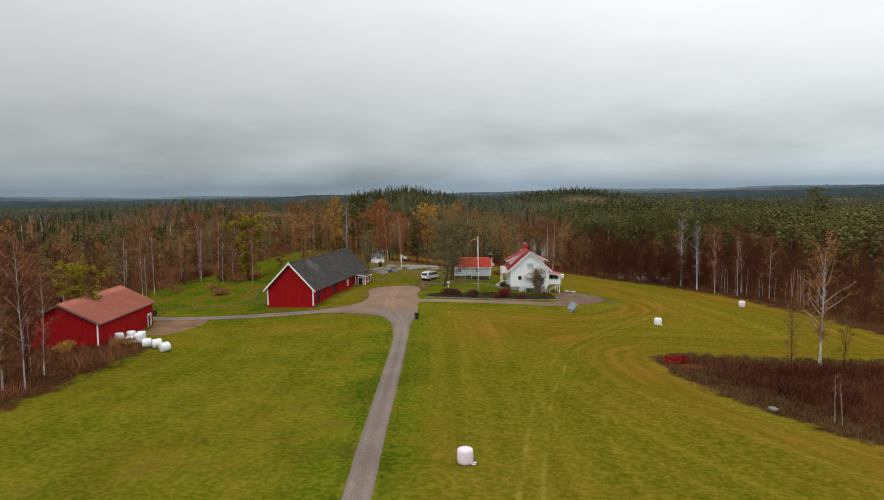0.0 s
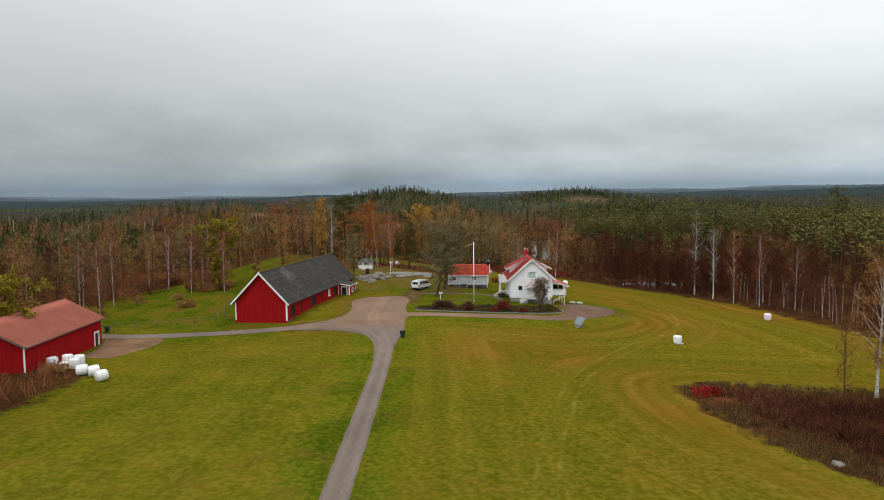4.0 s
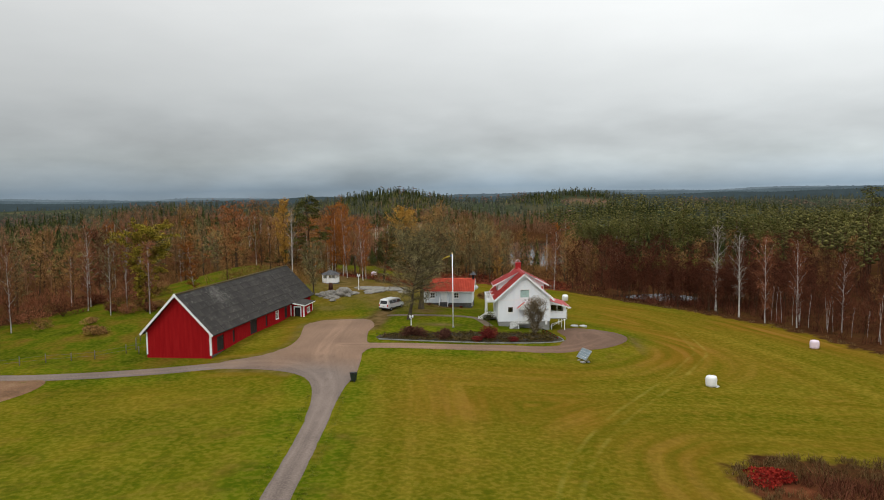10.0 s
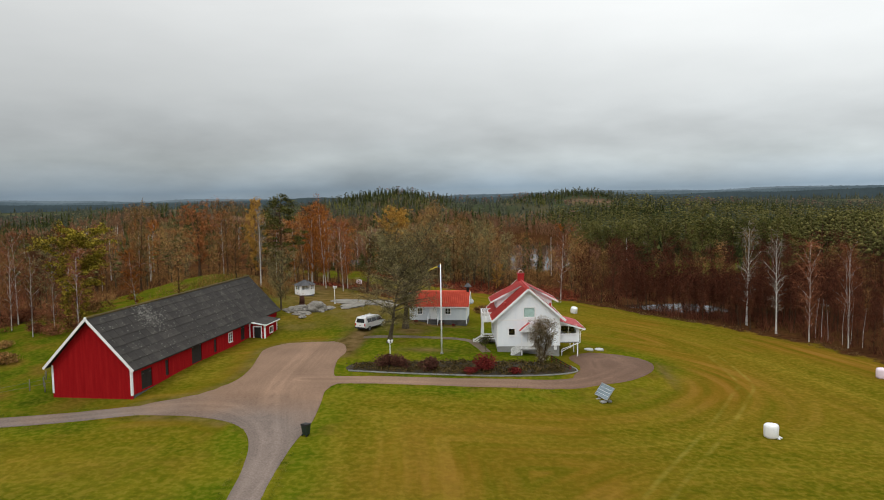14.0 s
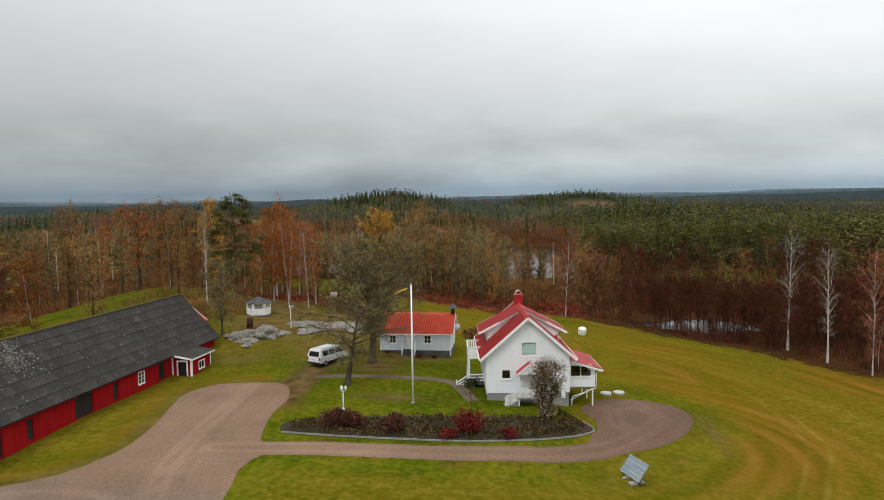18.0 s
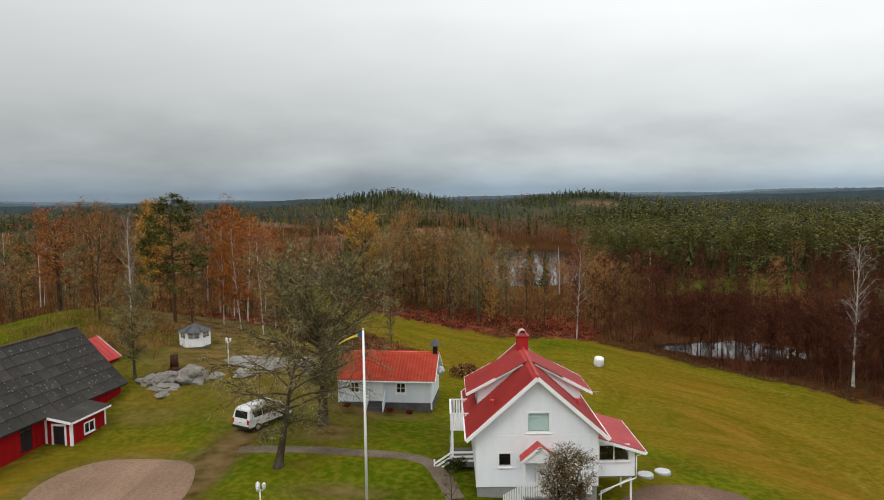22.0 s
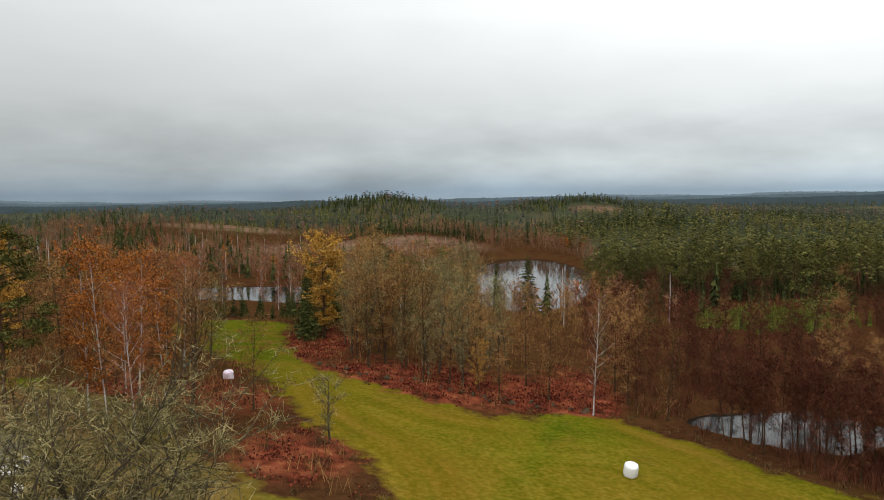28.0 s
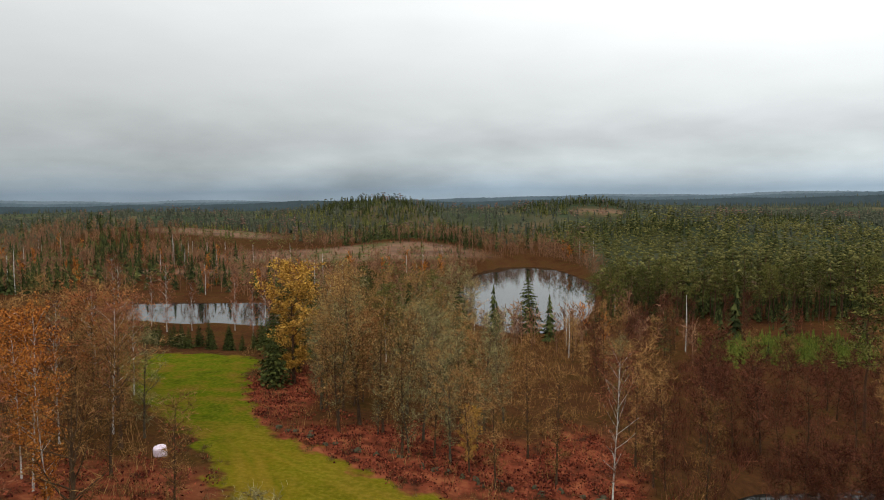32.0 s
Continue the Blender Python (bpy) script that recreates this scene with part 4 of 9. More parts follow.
# ---- building helpers ----
def part(name, bm, material, parent=None, label="", m=None, smooth_faces=False):
    """Links a bmesh as one mesh object under a thing or a part."""
    bmesh.ops.recalc_face_normals(bm, faces=bm.faces)
    me = bpy.data.meshes.new(name)
    if smooth_faces:
        for f in bm.faces:
            f.smooth = True
    bm.to_mesh(me)
    bm.free()
    me.materials.append(material)
    ob = new(name, me)
    if parent:
        ob.parent = parent
    if m:
        ob.matrix_basis = m
    if label:
        tagged(ob, label)
    return ob


def part_mesh(name, me, parent, m=None, label=""):
    ob = new(name, me)
    ob.parent = parent
    if m:
        ob.matrix_basis = m
    if label:
        tagged(ob, label)
    return ob


def thing(name, m, label, category, group="", kind=""):
    ob = new(name)
    ob.empty_display_size = 0.3
    ob.matrix_basis = m
    return tagged(ob, label, category, group, kind)


def bx(bm, x0, y0, z0, x1, y1, z1, bevel=0.0):
    r = bmesh.ops.create_cube(bm, size=1.0, matrix=Matrix.Translation(((x0 + x1) / 2, (y0 + y1) / 2, (z0 + z1) / 2)) @ Matrix.Diagonal((abs(x1 - x0), abs(y1 - y0), abs(z1 - z0), 1)))
    if bevel:
        edges = list({e for v in r["verts"] for e in v.link_edges})
        bmesh.ops.bevel(bm, geom=edges, offset=bevel, segments=1, affect="EDGES")
    return bm


def cube(x0, y0, z0, x1, y1, z1, bevel=0.0):
    return bx(bmesh.new(), x0, y0, z0, x1, y1, z1, bevel)


def hexa(bm, lower, upper):
    a, b = [bm.verts.new(v) for v in lower], [bm.verts.new(v) for v in upper]
    bm.faces.new(a[::-1])
    bm.faces.new(b)
    for i in range(4):
        bm.faces.new((a[i], a[(i + 1) % 4], b[(i + 1) % 4], b[i]))


def plank(bm, p, q, w, t, up=(0, 0, 1)):
    """A board from p to q, w wide across, t thick along up."""
    p, q, up = Vector(p), Vector(q), Vector(up)
    d = (q - p).normalized()
    s = d.cross(up).normalized() * w / 2
    u = s.cross(d).normalized() * t / 2
    hexa(bm, [p - s - u, p + s - u, p + s + u, p - s + u], [q - s - u, q + s - u, q + s + u, q - s + u])
    return bm


def rod(bm, p, q, r0, r1=None, n=8):
    r1 = r0 if r1 is None else r1
    p, q = Vector(p), Vector(q)
    d = (q - p).normalized()
    s = d.cross(Vector((0, 0, 1)) if abs(d.z) < 0.9 else Vector((1, 0, 0))).normalized()
    u = d.cross(s)
    a = [bm.verts.new(p + (s * math.cos(k * math.tau / n) + u * math.sin(k * math.tau / n)) * r0) for k in range(n)]
    b = [bm.verts.new(q + (s * math.cos(k * math.tau / n) + u * math.sin(k * math.tau / n)) * r1) for k in range(n)]
    bm.faces.new(a[::-1])
    bm.faces.new(b)
    for k in range(n):
        bm.faces.new((a[k], a[(k + 1) % n], b[(k + 1) % n], b[k])).smooth = True
    return bm


def holed_wall(x0, x1, zb, top, holes, y0, y1, breaks=()):
    """A wall along x with openings (xa, za, xb, zb) right through it; top(x) is its upper edge."""
    bm = bmesh.new()
    cuts = sorted({x0, x1, *[b for b in breaks if x0 < b < x1], *[h[0] for h in holes], *[h[2] for h in holes]})
    for xa, xb in zip(cuts, cuts[1:]):
        z = [zb]
        for h in sorted(holes, key=lambda h: h[1]):
            if h[0] <= xa + 1e-6 and h[2] >= xb - 1e-6:
                z += [h[1], h[3]]
        for k in range(0, len(z), 2):
            lo = z[k]
            ta, tb = (z[k + 1],) * 2 if k + 1 < len(z) else (top(xa), top(xb))
            if max(ta, tb) - lo > 0.01:
                hexa(bm, [(xa, y0, lo), (xb, y0, lo), (xb, y1, lo), (xa, y1, lo)], [(xa, y0, ta), (xb, y0, tb), (xb, y1, tb), (xa, y1, ta)])
    bmesh.ops.remove_doubles(bm, verts=bm.verts, dist=0.0005)
    return bm


def window(parent, m, w, h, bars=(1, 0), frame_w=0.09, blind=None, depth=0.12, sill=True, frame_material=None):
    """A window in a wall: outer frame, sashes, panes; local x along the wall, z up, -y outward, origin at its lower left."""
    fm = frame_material or WHITE
    win = new("window")
    win.parent, win.matrix_basis = parent, m
    bm = bmesh.new()
    f = frame_w
    bx(bm, -f, -0.045, -f, 0, 0.05, h + f)
    bx(bm, w, -0.045, -f, w + f, 0.05, h + f)
    bx(bm, 0, -0.045, h, w, 0.05, h + f)
    bx(bm, 0, -0.045, -f, w, 0.05, 0)
    for k in range(bars[0]):
        x = w * (k + 1) / (bars[0] + 1)
        bx(bm, x - 0.03, -0.02, 0.0, x + 0.03, 0.03, h)
    for k in range(bars[1]):
        z = h * (k + 1) / (bars[1] + 1)
        bx(bm, 0, -0.018, z - 0.02, w, 0.028, z + 0.02)
    part("frame", bm, fm, win)
    if sill:
        part("sill", cube(-f - 0.03, -0.11, -f - 0.035, w + f + 0.03, -0.045, -f, 0.008), fm, win)
    nx, nz = bars[0] + 1, bars[1] + 1
    pane = cube(0.012, 0.004, 0.01, w / nx - 0.012, 0.012, h / nz - 0.01)
    bmesh.ops.recalc_face_normals(pane, faces=pane.faces)
    me = bpy.data.meshes.new("pane")
    pane.to_mesh(me)
    pane.free()
    me.materials.append(GLASS)
    for i in range(nx):
        for k in range(nz):
            o = part_mesh("pane", me, win, Matrix.Translation((i * w / nx, 0, k * h / nz)))
            o.visible_shadow = False
    if blind:
        part("blind", cube(0.02, 0.07, 0.02, w - 0.02, 0.085, h - 0.02), blind, win, "pale green lowered blind")
    else:
        # black sheet behind the panes, painted as the darkness of the room
        part("curtain", cube(0.0, depth + 0.25, 0, w, depth + 0.27, h), DARK, win, "black sheet standing for the dark room")
    return win


def roof_sheet(u0, v0, u1, v1, pitch_len, wave=0.22, amp=0.02, row=0.35, thick=0.05):
    """A flat roof plane of profiled tiles: x along the ridge, y down the slope, z out of it. Waves across, steps down the slope."""
    nu = max(4, int((u1 - u0) / wave * 4))
    rows = max(1, int(round((v1 - v0) / row)))
    v, f, lines = [], [], []
    us = np.linspace(u0, u1, nu + 1)
    for r in range(rows):
        lines += [(v0 + (v1 - v0) * r / rows, 0.0), (v0 + (v1 - v0) * (r + 1) / rows, 0.03)]
    lines.append((v1, 0.03 - thick))
    for y, lift in lines:
        v += [(u, y, lift + amp * math.sin((u - u0) / wave * math.tau)) for u in us]
    for k in range(len(lines) - 1):
        for i in range(nu):
            a = k * (nu + 1) + i
            f.append((a, a + 1, a + nu + 2, a + nu + 1))
    return v, f


def sheet_part(name, data, material, parent, m, label=""):
    me = mesh_np(name, *data)
    me.materials.append(material)
    return part_mesh(name, me, parent, m, label)


def slope_frame(ridge_point, along, down):
    """The pose of a roof plane: x along the ridge, y down the slope, z outward."""
    x, y = Vector(along).normalized(), Vector(down).normalized()
    z = x.cross(y)
    r = Matrix((x, y, z)).transposed().to_4x4()
    return Matrix.Translation(ridge_point) @ r


# ---- the red barn ----
def make_barn():
    gz = -2.55
    w, length, eave, ridge, over = 8.9, 36.3, 2.95, 7.95, 0.55
    barn = thing("barn", pose(-48.05, 126.15, gz, 0, 0, -2.5), "long dark red board barn with white trim and dark roof", "barn")
    top = lambda x: eave + 0.25 + (ridge - eave - 0.25) * (1 - abs(x - w / 2) / (w / 2)) - 0.12
    # gables
    front = part("front_gable", holed_wall(0, w, -0.35, top, [], 0, 0.16, (w / 2,)), RED_WALL, barn, "plain dark red board gable")
    part("back_gable", holed_wall(0, w, -0.3, top, [], length - 0.16, length, (w / 2,)), RED_WALL, barn)
    part("footing", bx(bx(cube(0.05, 0.17, -0.9, w - 0.05, 0.3, 0.0), 0.05, 0.3, -0.9, 0.3, length, 0.28), w - 0.3, 0.3, -0.9, w - 0.05, length, 0.1), DARK_STONE, barn, "low dark stone footing")
    # long wall with its openings; x runs along the barn
    holes = [(1.6, 0.25, 3.5, 2.2), (11.5, 0.45, 13.8, 2.75), (20.7, 1.15, 21.6, 2.25), (24.2, 0.6, 25.4, 2.6), (6.0, 0.55, 6.65, 2.25), (16.8, 0.65, 17.45, 2.3)]
    side = Matrix.Translation((w, 0, 0)) @ Matrix.Rotation(radians(90), 4, "Z")
    wall = part("yard_wall", holed_wall(0.16, length - 0.16, 0.1, lambda x: eave + 0.12, holes, 0.0, 0.15), RED_WALL, barn, "red board wall with dark doors", m=side)
    part("back_wall", holed_wall(0.16, length - 0.16, -0.3, lambda x: eave + 0.12, [], 0.0, 0.15), RED_WALL, barn, m=Matrix.Translation((0.15, 0, 0)) @ Matrix.Rotation(radians(90), 4, "Z"))
    for k in (0, 1, 3):
        xa, za, xb, zb = holes[k]
        door = part("door", bx(bx(cube(xa, 0.08, za, (xa + xb) / 2 - 0.01, 0.13, zb), (xa + xb) / 2 + 0.01, 0.08, za, xb, 0.13, zb), xa + 0.05, 0.06, za + 0.5, xb - 0.05, 0.08, za + 0.62), DARK_DOOR, barn, "dark double board door", m=side)
        part("hinge", cube(xa, 0.05, zb - 0.4, xa + 0.5, 0.06, zb - 0.33), METAL, door)
        part("hinge", cube(xb - 0.5, 0.05, zb - 0.4, xb, 0.06, zb - 0.33), METAL, door)
    for k in (4, 5):
        xa, za, xb, zb = holes[k]
        part("hatch", cube(xa, 0.07, za, xb, 0.12, zb), DARK_DOOR, barn, "narrow dark hatch", m=side)
    xa, za, xb, zb = holes[2]
    window(barn, side @ Matrix.Translation((xa, 0.0, za)), xb - xa, zb - za, (1, 2), 0.1)
    # battens on the gable and on the yard wall
    for k in range(1, 30):
        x = w * k / 30
        if k == 15:
            continue
        part("batten", cube(x - 0.03, -0.009, 0.02, x + 0.03, 0.001, top(x) - 0.05), RED_WALL, front)
    # corner boards
    for x in (-0.03, w - 0.17):
        part("corner_board", cube(x, -0.045, 0.1, x + 0.2, -0.022, eave + 0.05), WHITE, barn, "white corner board")
    part("corner_board", cube(w, 0, 0.1, w + 0.03, 0.18, eave), WHITE, barn, "white corner board")
    # roof
    half = w / 2 + over
    rise = ridge - (eave - 0.15)
    slope = math.hypot(half, rise)
    for sgn in (1, -1):
        fr = slope_frame((w / 2, -over, ridge), (0, 1, 0) if sgn < 0 else (0, -1, 0), (sgn * half, 0, -rise))
        if sgn > 0:
            fr = slope_frame((w / 2, length + over * 0.5, ridge), (0, -1, 0), (half, 0, -rise))
        roof = part("roof", cube(0, 0, -0.14, length + over * 1.5, slope, -0.03), DARK_DOOR, barn, "steep dark sheet roof", m=fr)
        sheet = bmesh.new()
        hexa(sheet, [(0, 0, -0.02), (1.08, 0, -0.02), (1.08, 1.06, 0.012), (0, 1.06, 0.012)], [(0, 0, 0.0), (1.08, 0, 0.0), (1.08, 1.06, 0.045), (0, 1.06, 0.045)])
        bmesh.ops.recalc_face_normals(sheet, faces=sheet.faces)
        sm = bpy.data.meshes.new("roof_sheet")
        sheet.to_mesh(sm)
        sheet.free()
        sm.materials.append(SLATE)
        rows, cols = 7, 33
        rng = random.Random(5)
        sx, sy = (length + over * 1.5) / cols, slope / rows
        if sgn > 0:
            for r in range(rows):
                for c in range(cols):
                    mm = Matrix.Translation((c * sx + (0.3 if r % 2 else 0) * 0, r * sy, rng.uniform(0, 0.012))) @ Matrix.Rotation(radians(rng.uniform(-0.5, 0.5)), 4, "Z") @ Matrix.Diagonal((sx * 0.985 / 1.08, sy * 1.03 / 1.06, 1, 1))
                    part_mesh("roof_sheet", sm, roof, mm)
            # lichen spots
            bm = bmesh.new()
            for k in range(900):
                if k < 330:
                    u, s = rng.gauss(length - 7.6, 1.0), abs(rng.gauss(1.6, 1.3))
                    u -= s * 0.25
                else:
                    u, s = rng.uniform(0.5, length), rng.uniform(0.2, slope - 0.3)
                if not (0 < u < length and 0 < s < slope):
                    continue
                a = rng.uniform(0.025, 0.085) * (1.1 if k < 330 else 0.85)
                vs = [bm.verts.new((u + a * math.cos(t * math.tau / 6) * rng.uniform(0.6, 1.3), s + a * math.sin(t * math.tau / 6) * rng.uniform(0.6, 1.3), 0.064)) for t in range(6)]
                bm.faces.new(vs)
            tagged(part("lichen", bm, LICHEN, roof, "pale lichen spots"), kind="stuff")
        else:
            v, f = [], []
            for r in range(rows):
                for c in range(cols):
                    b = len(v)
                    v += [(c * sx, r * sy, 0.0), ((c + 0.98) * sx, r * sy, 0.0), ((c + 0.98) * sx, (r + 1.03) * sy, 0.045), (c * sx, (r + 1.03) * sy, 0.045)]
                    f.append((b, b + 1, b + 2, b + 3))
            tagged(sheet_part("roof_sheets", (v, f), SLATE, roof, None), kind="stuff")
    part("ridge_cap", rod(bmesh.new(), (w / 2, -over, ridge + 0.02), (w / 2, length + over / 2, ridge + 0.02), 0.13, n=8), MOSS, barn, "brown mossy ridge")
    for sgn in (1, -1):
        part("bargeboard", plank(bmesh.new(), (w / 2, -over - 0.02, ridge - 0.06), (w / 2 + sgn * (half + 0.02), -over - 0.02, ridge - rise - 0.08), 0.05, 0.26, up=(sgn * rise, 0, half)), WHITE, barn, "white bargeboard")
        part("fascia", plank(bmesh.new(), (w / 2 + sgn * half, -over, ridge - rise - 0.06), (w / 2 + sgn * half, length + over / 2, ridge - rise - 0.06), 0.04, 0.14), DARK_DOOR, barn)
    part("finial", cube(w / 2 - 0.12, -over - 0.06, ridge - 0.12, w / 2 + 0.12, -over + 0.1, ridge + 0.14, 0.02), WHITE, barn)
    # porch annex on the yard side
    ax0, ax1, ay0, ay1 = w, w + 2.35, 26.7, 30.8
    an = part("annex", holed_wall(ax0, ax1, -0.1, lambda x: 2.75 - (x - ax0) * 0.13, [(ax0 + 0.75, -0.1, ax0 + 1.75, 2.0)], ay0, ay0 + 0.14), RED_WALL, barn, "small red porch annex")
    part("annex_side", holed_wall(ay0 + 0.14, ay1, -0.2, lambda x: 2.36, [(ay0 + 1.5, 0.95, ay0 + 2.6, 1.7)], 0, 0.14), RED_WALL, an, m=Matrix.Translation((ax1, 0, 0)) @ Matrix.Rotation(radians(90), 4, "Z"))
    part("annex_back", holed_wall(ax0, ax1 - 0.14, -0.2, lambda x: 2.75 - (x - ax0) * 0.13, [], ay1 - 0.14, ay1), RED_WALL, an)
    window(barn, Matrix.Translation((ax1, ay0 + 1.5, 0.95)) @ Matrix.Rotation(radians(90), 4, "Z"), 1.1, 0.75, (1, 0), 0.1)
    for x in (ax0 + 0.6, ax0 + 1.75):
        part("door_post", cube(x, ay0 - 0.05, -0.1, x + 0.15, ay0 - 0.002, 2.15), WHITE, an, "white door post")
    part("door_head", cube(ax0 + 0.6, ay0 - 0.055, 2.0, ax0 + 1.9, ay0 - 0.004, 2.17), WHITE, an)
    # black slab fills the opening: the porch's inner shade as a colour
    part("door", cube(ax0 + 0.77, ay0 + 0.1, -0.1, ax0 + 1.73, ay0 + 0.14, 2.0), DARK, an, "black slab standing for the doorway's shade")
    for x in (ax0 + 0.02, ax1 - 0.16):
        part("corner_board", cube(x, ay0 - 0.03, -0.1, x + 0.18, ay0 - 0.001, 2.4), WHITE, an)
    part("corner_board", cube(ax1 + 0.001, ay0 - 0.02, -0.1, ax1 + 0.03, ay0 + 0.15, 2.35), WHITE, an)
    part("corner_board", cube(ax1 + 0.001, ay1 - 0.15, -0.1, ax1 + 0.03, ay1 + 0.02, 2.35), WHITE, an)
    bm = bmesh.new()
    hexa(bm, [(ax0 - 0.1, ay0 - 0.4, 2.8), (ax1 + 0.35, ay0 - 0.4, 2.36), (ax1 + 0.35, ay1 + 0.3, 2.36), (ax0 - 0.1, ay1 + 0.3, 2.8)], [(ax0 - 0.1, ay0 - 0.4, 2.9), (ax1 + 0.35, ay0 - 0.4, 2.46), (ax1 + 0.35, ay1 + 0.3, 2.46), (ax0 - 0.1, ay1 + 0.3, 2.9)])
    part("annex_roof", bm, SLATE, an)
    part("annex_fascia", bx(plank(bmesh.new(), (ax0, ay0 - 0.42, 2.78), (ax1 + 0.37, ay0 - 0.42, 2.35), 0.03, 0.2), ax1 + 0.352, ay0 - 0.42, 2.28, ax1 + 0.38, ay1 + 0.3, 2.44), WHITE, an, "white fascia")


# ---- the red machine shed ----
def make_shed():
    gz = -3.55
    w, length, eave, ridge = 10.6, 19.8, 3.55, 6.2
    shed = thing("machine_shed", pose(-60.9, 94.6, gz, 0, 0, 8.7), "dark red board shed with a faded red sheet roof", "shed")
    x0 = -w
    top = lambda x: eave + (ridge - eave) * (1 - abs(x + w / 2) / (w / 2))
    front = part("front_gable", holed_wall(x0, 0, -1.0, top, [], 0, 0.15, (-w / 2,)), RED_WALL, shed)
    part("back_gable", holed_wall(x0, 0, -1.2, top, [], length - 0.15, length, (-w / 2,)), RED_WALL, shed)
    side = Matrix.Translation((0, 0, 0)) @ Matrix.Rotation(radians(90), 4, "Z")
    part("yard_wall", holed_wall(0.15, length - 0.15, -1.2, lambda x: eave, [(length - 2.2, -0.6, length - 0.9, 1.6)], 0, 0.14), RED_WALL, shed, m=side)
    part("far_wall", holed_wall(0.15, length - 0.15, -1.2, lambda x: eave, [], 0, 0.14), RED_WALL, shed, m=Matrix.Translation((x0 + 0.14, 0, 0)) @ Matrix.Rotation(radians(90), 4, "Z"))
    part("door", cube(length - 2.15, 0.03, -0.6, length - 0.95, 0.1, 1.6), WHITE, shed, "white-framed door", m=side)
    part("door_panel", cube(length - 1.95, 0.012, -0.5, length - 1.15, 0.028, 1.45), DARK_DOOR, shed, m=side)
    part("door_frame", bx(bx(cube(length - 2.35, -0.03, -0.7, length - 2.2, -0.002, 1.75), length - 0.9, -0.03, -0.7, length - 0.75, -0.002, 1.75), length - 2.35, -0.032, 1.6, length - 0.75, -0.004, 1.75), WHITE, shed, m=side)
    for k in range(1, 34):
        x = x0 + w * k / 34
        part("batten", cube(x - 0.022, -0.022, -0.9, x + 0.022, -0.001, top(x) - 0.1), RED_WALL, front)
    for x in (-0.2, x0 - 0.02):
        part("corner_board", cube(x, -0.05, -0.9, x + 0.22, -0.023, eave), WHITE, shed, "white corner board")
    half = w / 2 + 0.5
    rise = (ridge - eave) * half / (w / 2)
    slope = math.hypot(half, rise)
    for sgn in (1, -1):
        along = (0, -1, 0) if sgn > 0 else (0, 1, 0)
        start = (-w / 2, length + 0.5, ridge + 0.12) if sgn > 0 else (-w / 2, -0.5, ridge + 0.12)
        fr = slope_frame(start, along, (sgn * half, 0, -rise))
        sheet_part("roof", roof_sheet(0, 0, length + 1.0, slope, slope, 0.3, 0.015, 1.6, 0.06), SHED_ROOF, shed, fr, "faded red profiled sheet roof")
        part("bargeboard", plank(bmesh.new(), (-w / 2, -0.52, ridge), (-w / 2 + sgn * half, -0.52, ridge - rise), 0.04, 0.2, up=(sgn * rise, 0, half)), POST, shed)
    part("ridge_cap", rod(bmesh.new(), (-w / 2, -0.5, ridge + 0.12), (-w / 2, length + 0.5, ridge + 0.12), 0.1, n=6), SHED_ROOF, shed)
    part("gutter", rod(bmesh.new(), (half - w / 2, -0.4, ridge - rise), (half - w / 2, length + 0.4, ridge - rise), 0.07, n=6), METAL, shed)


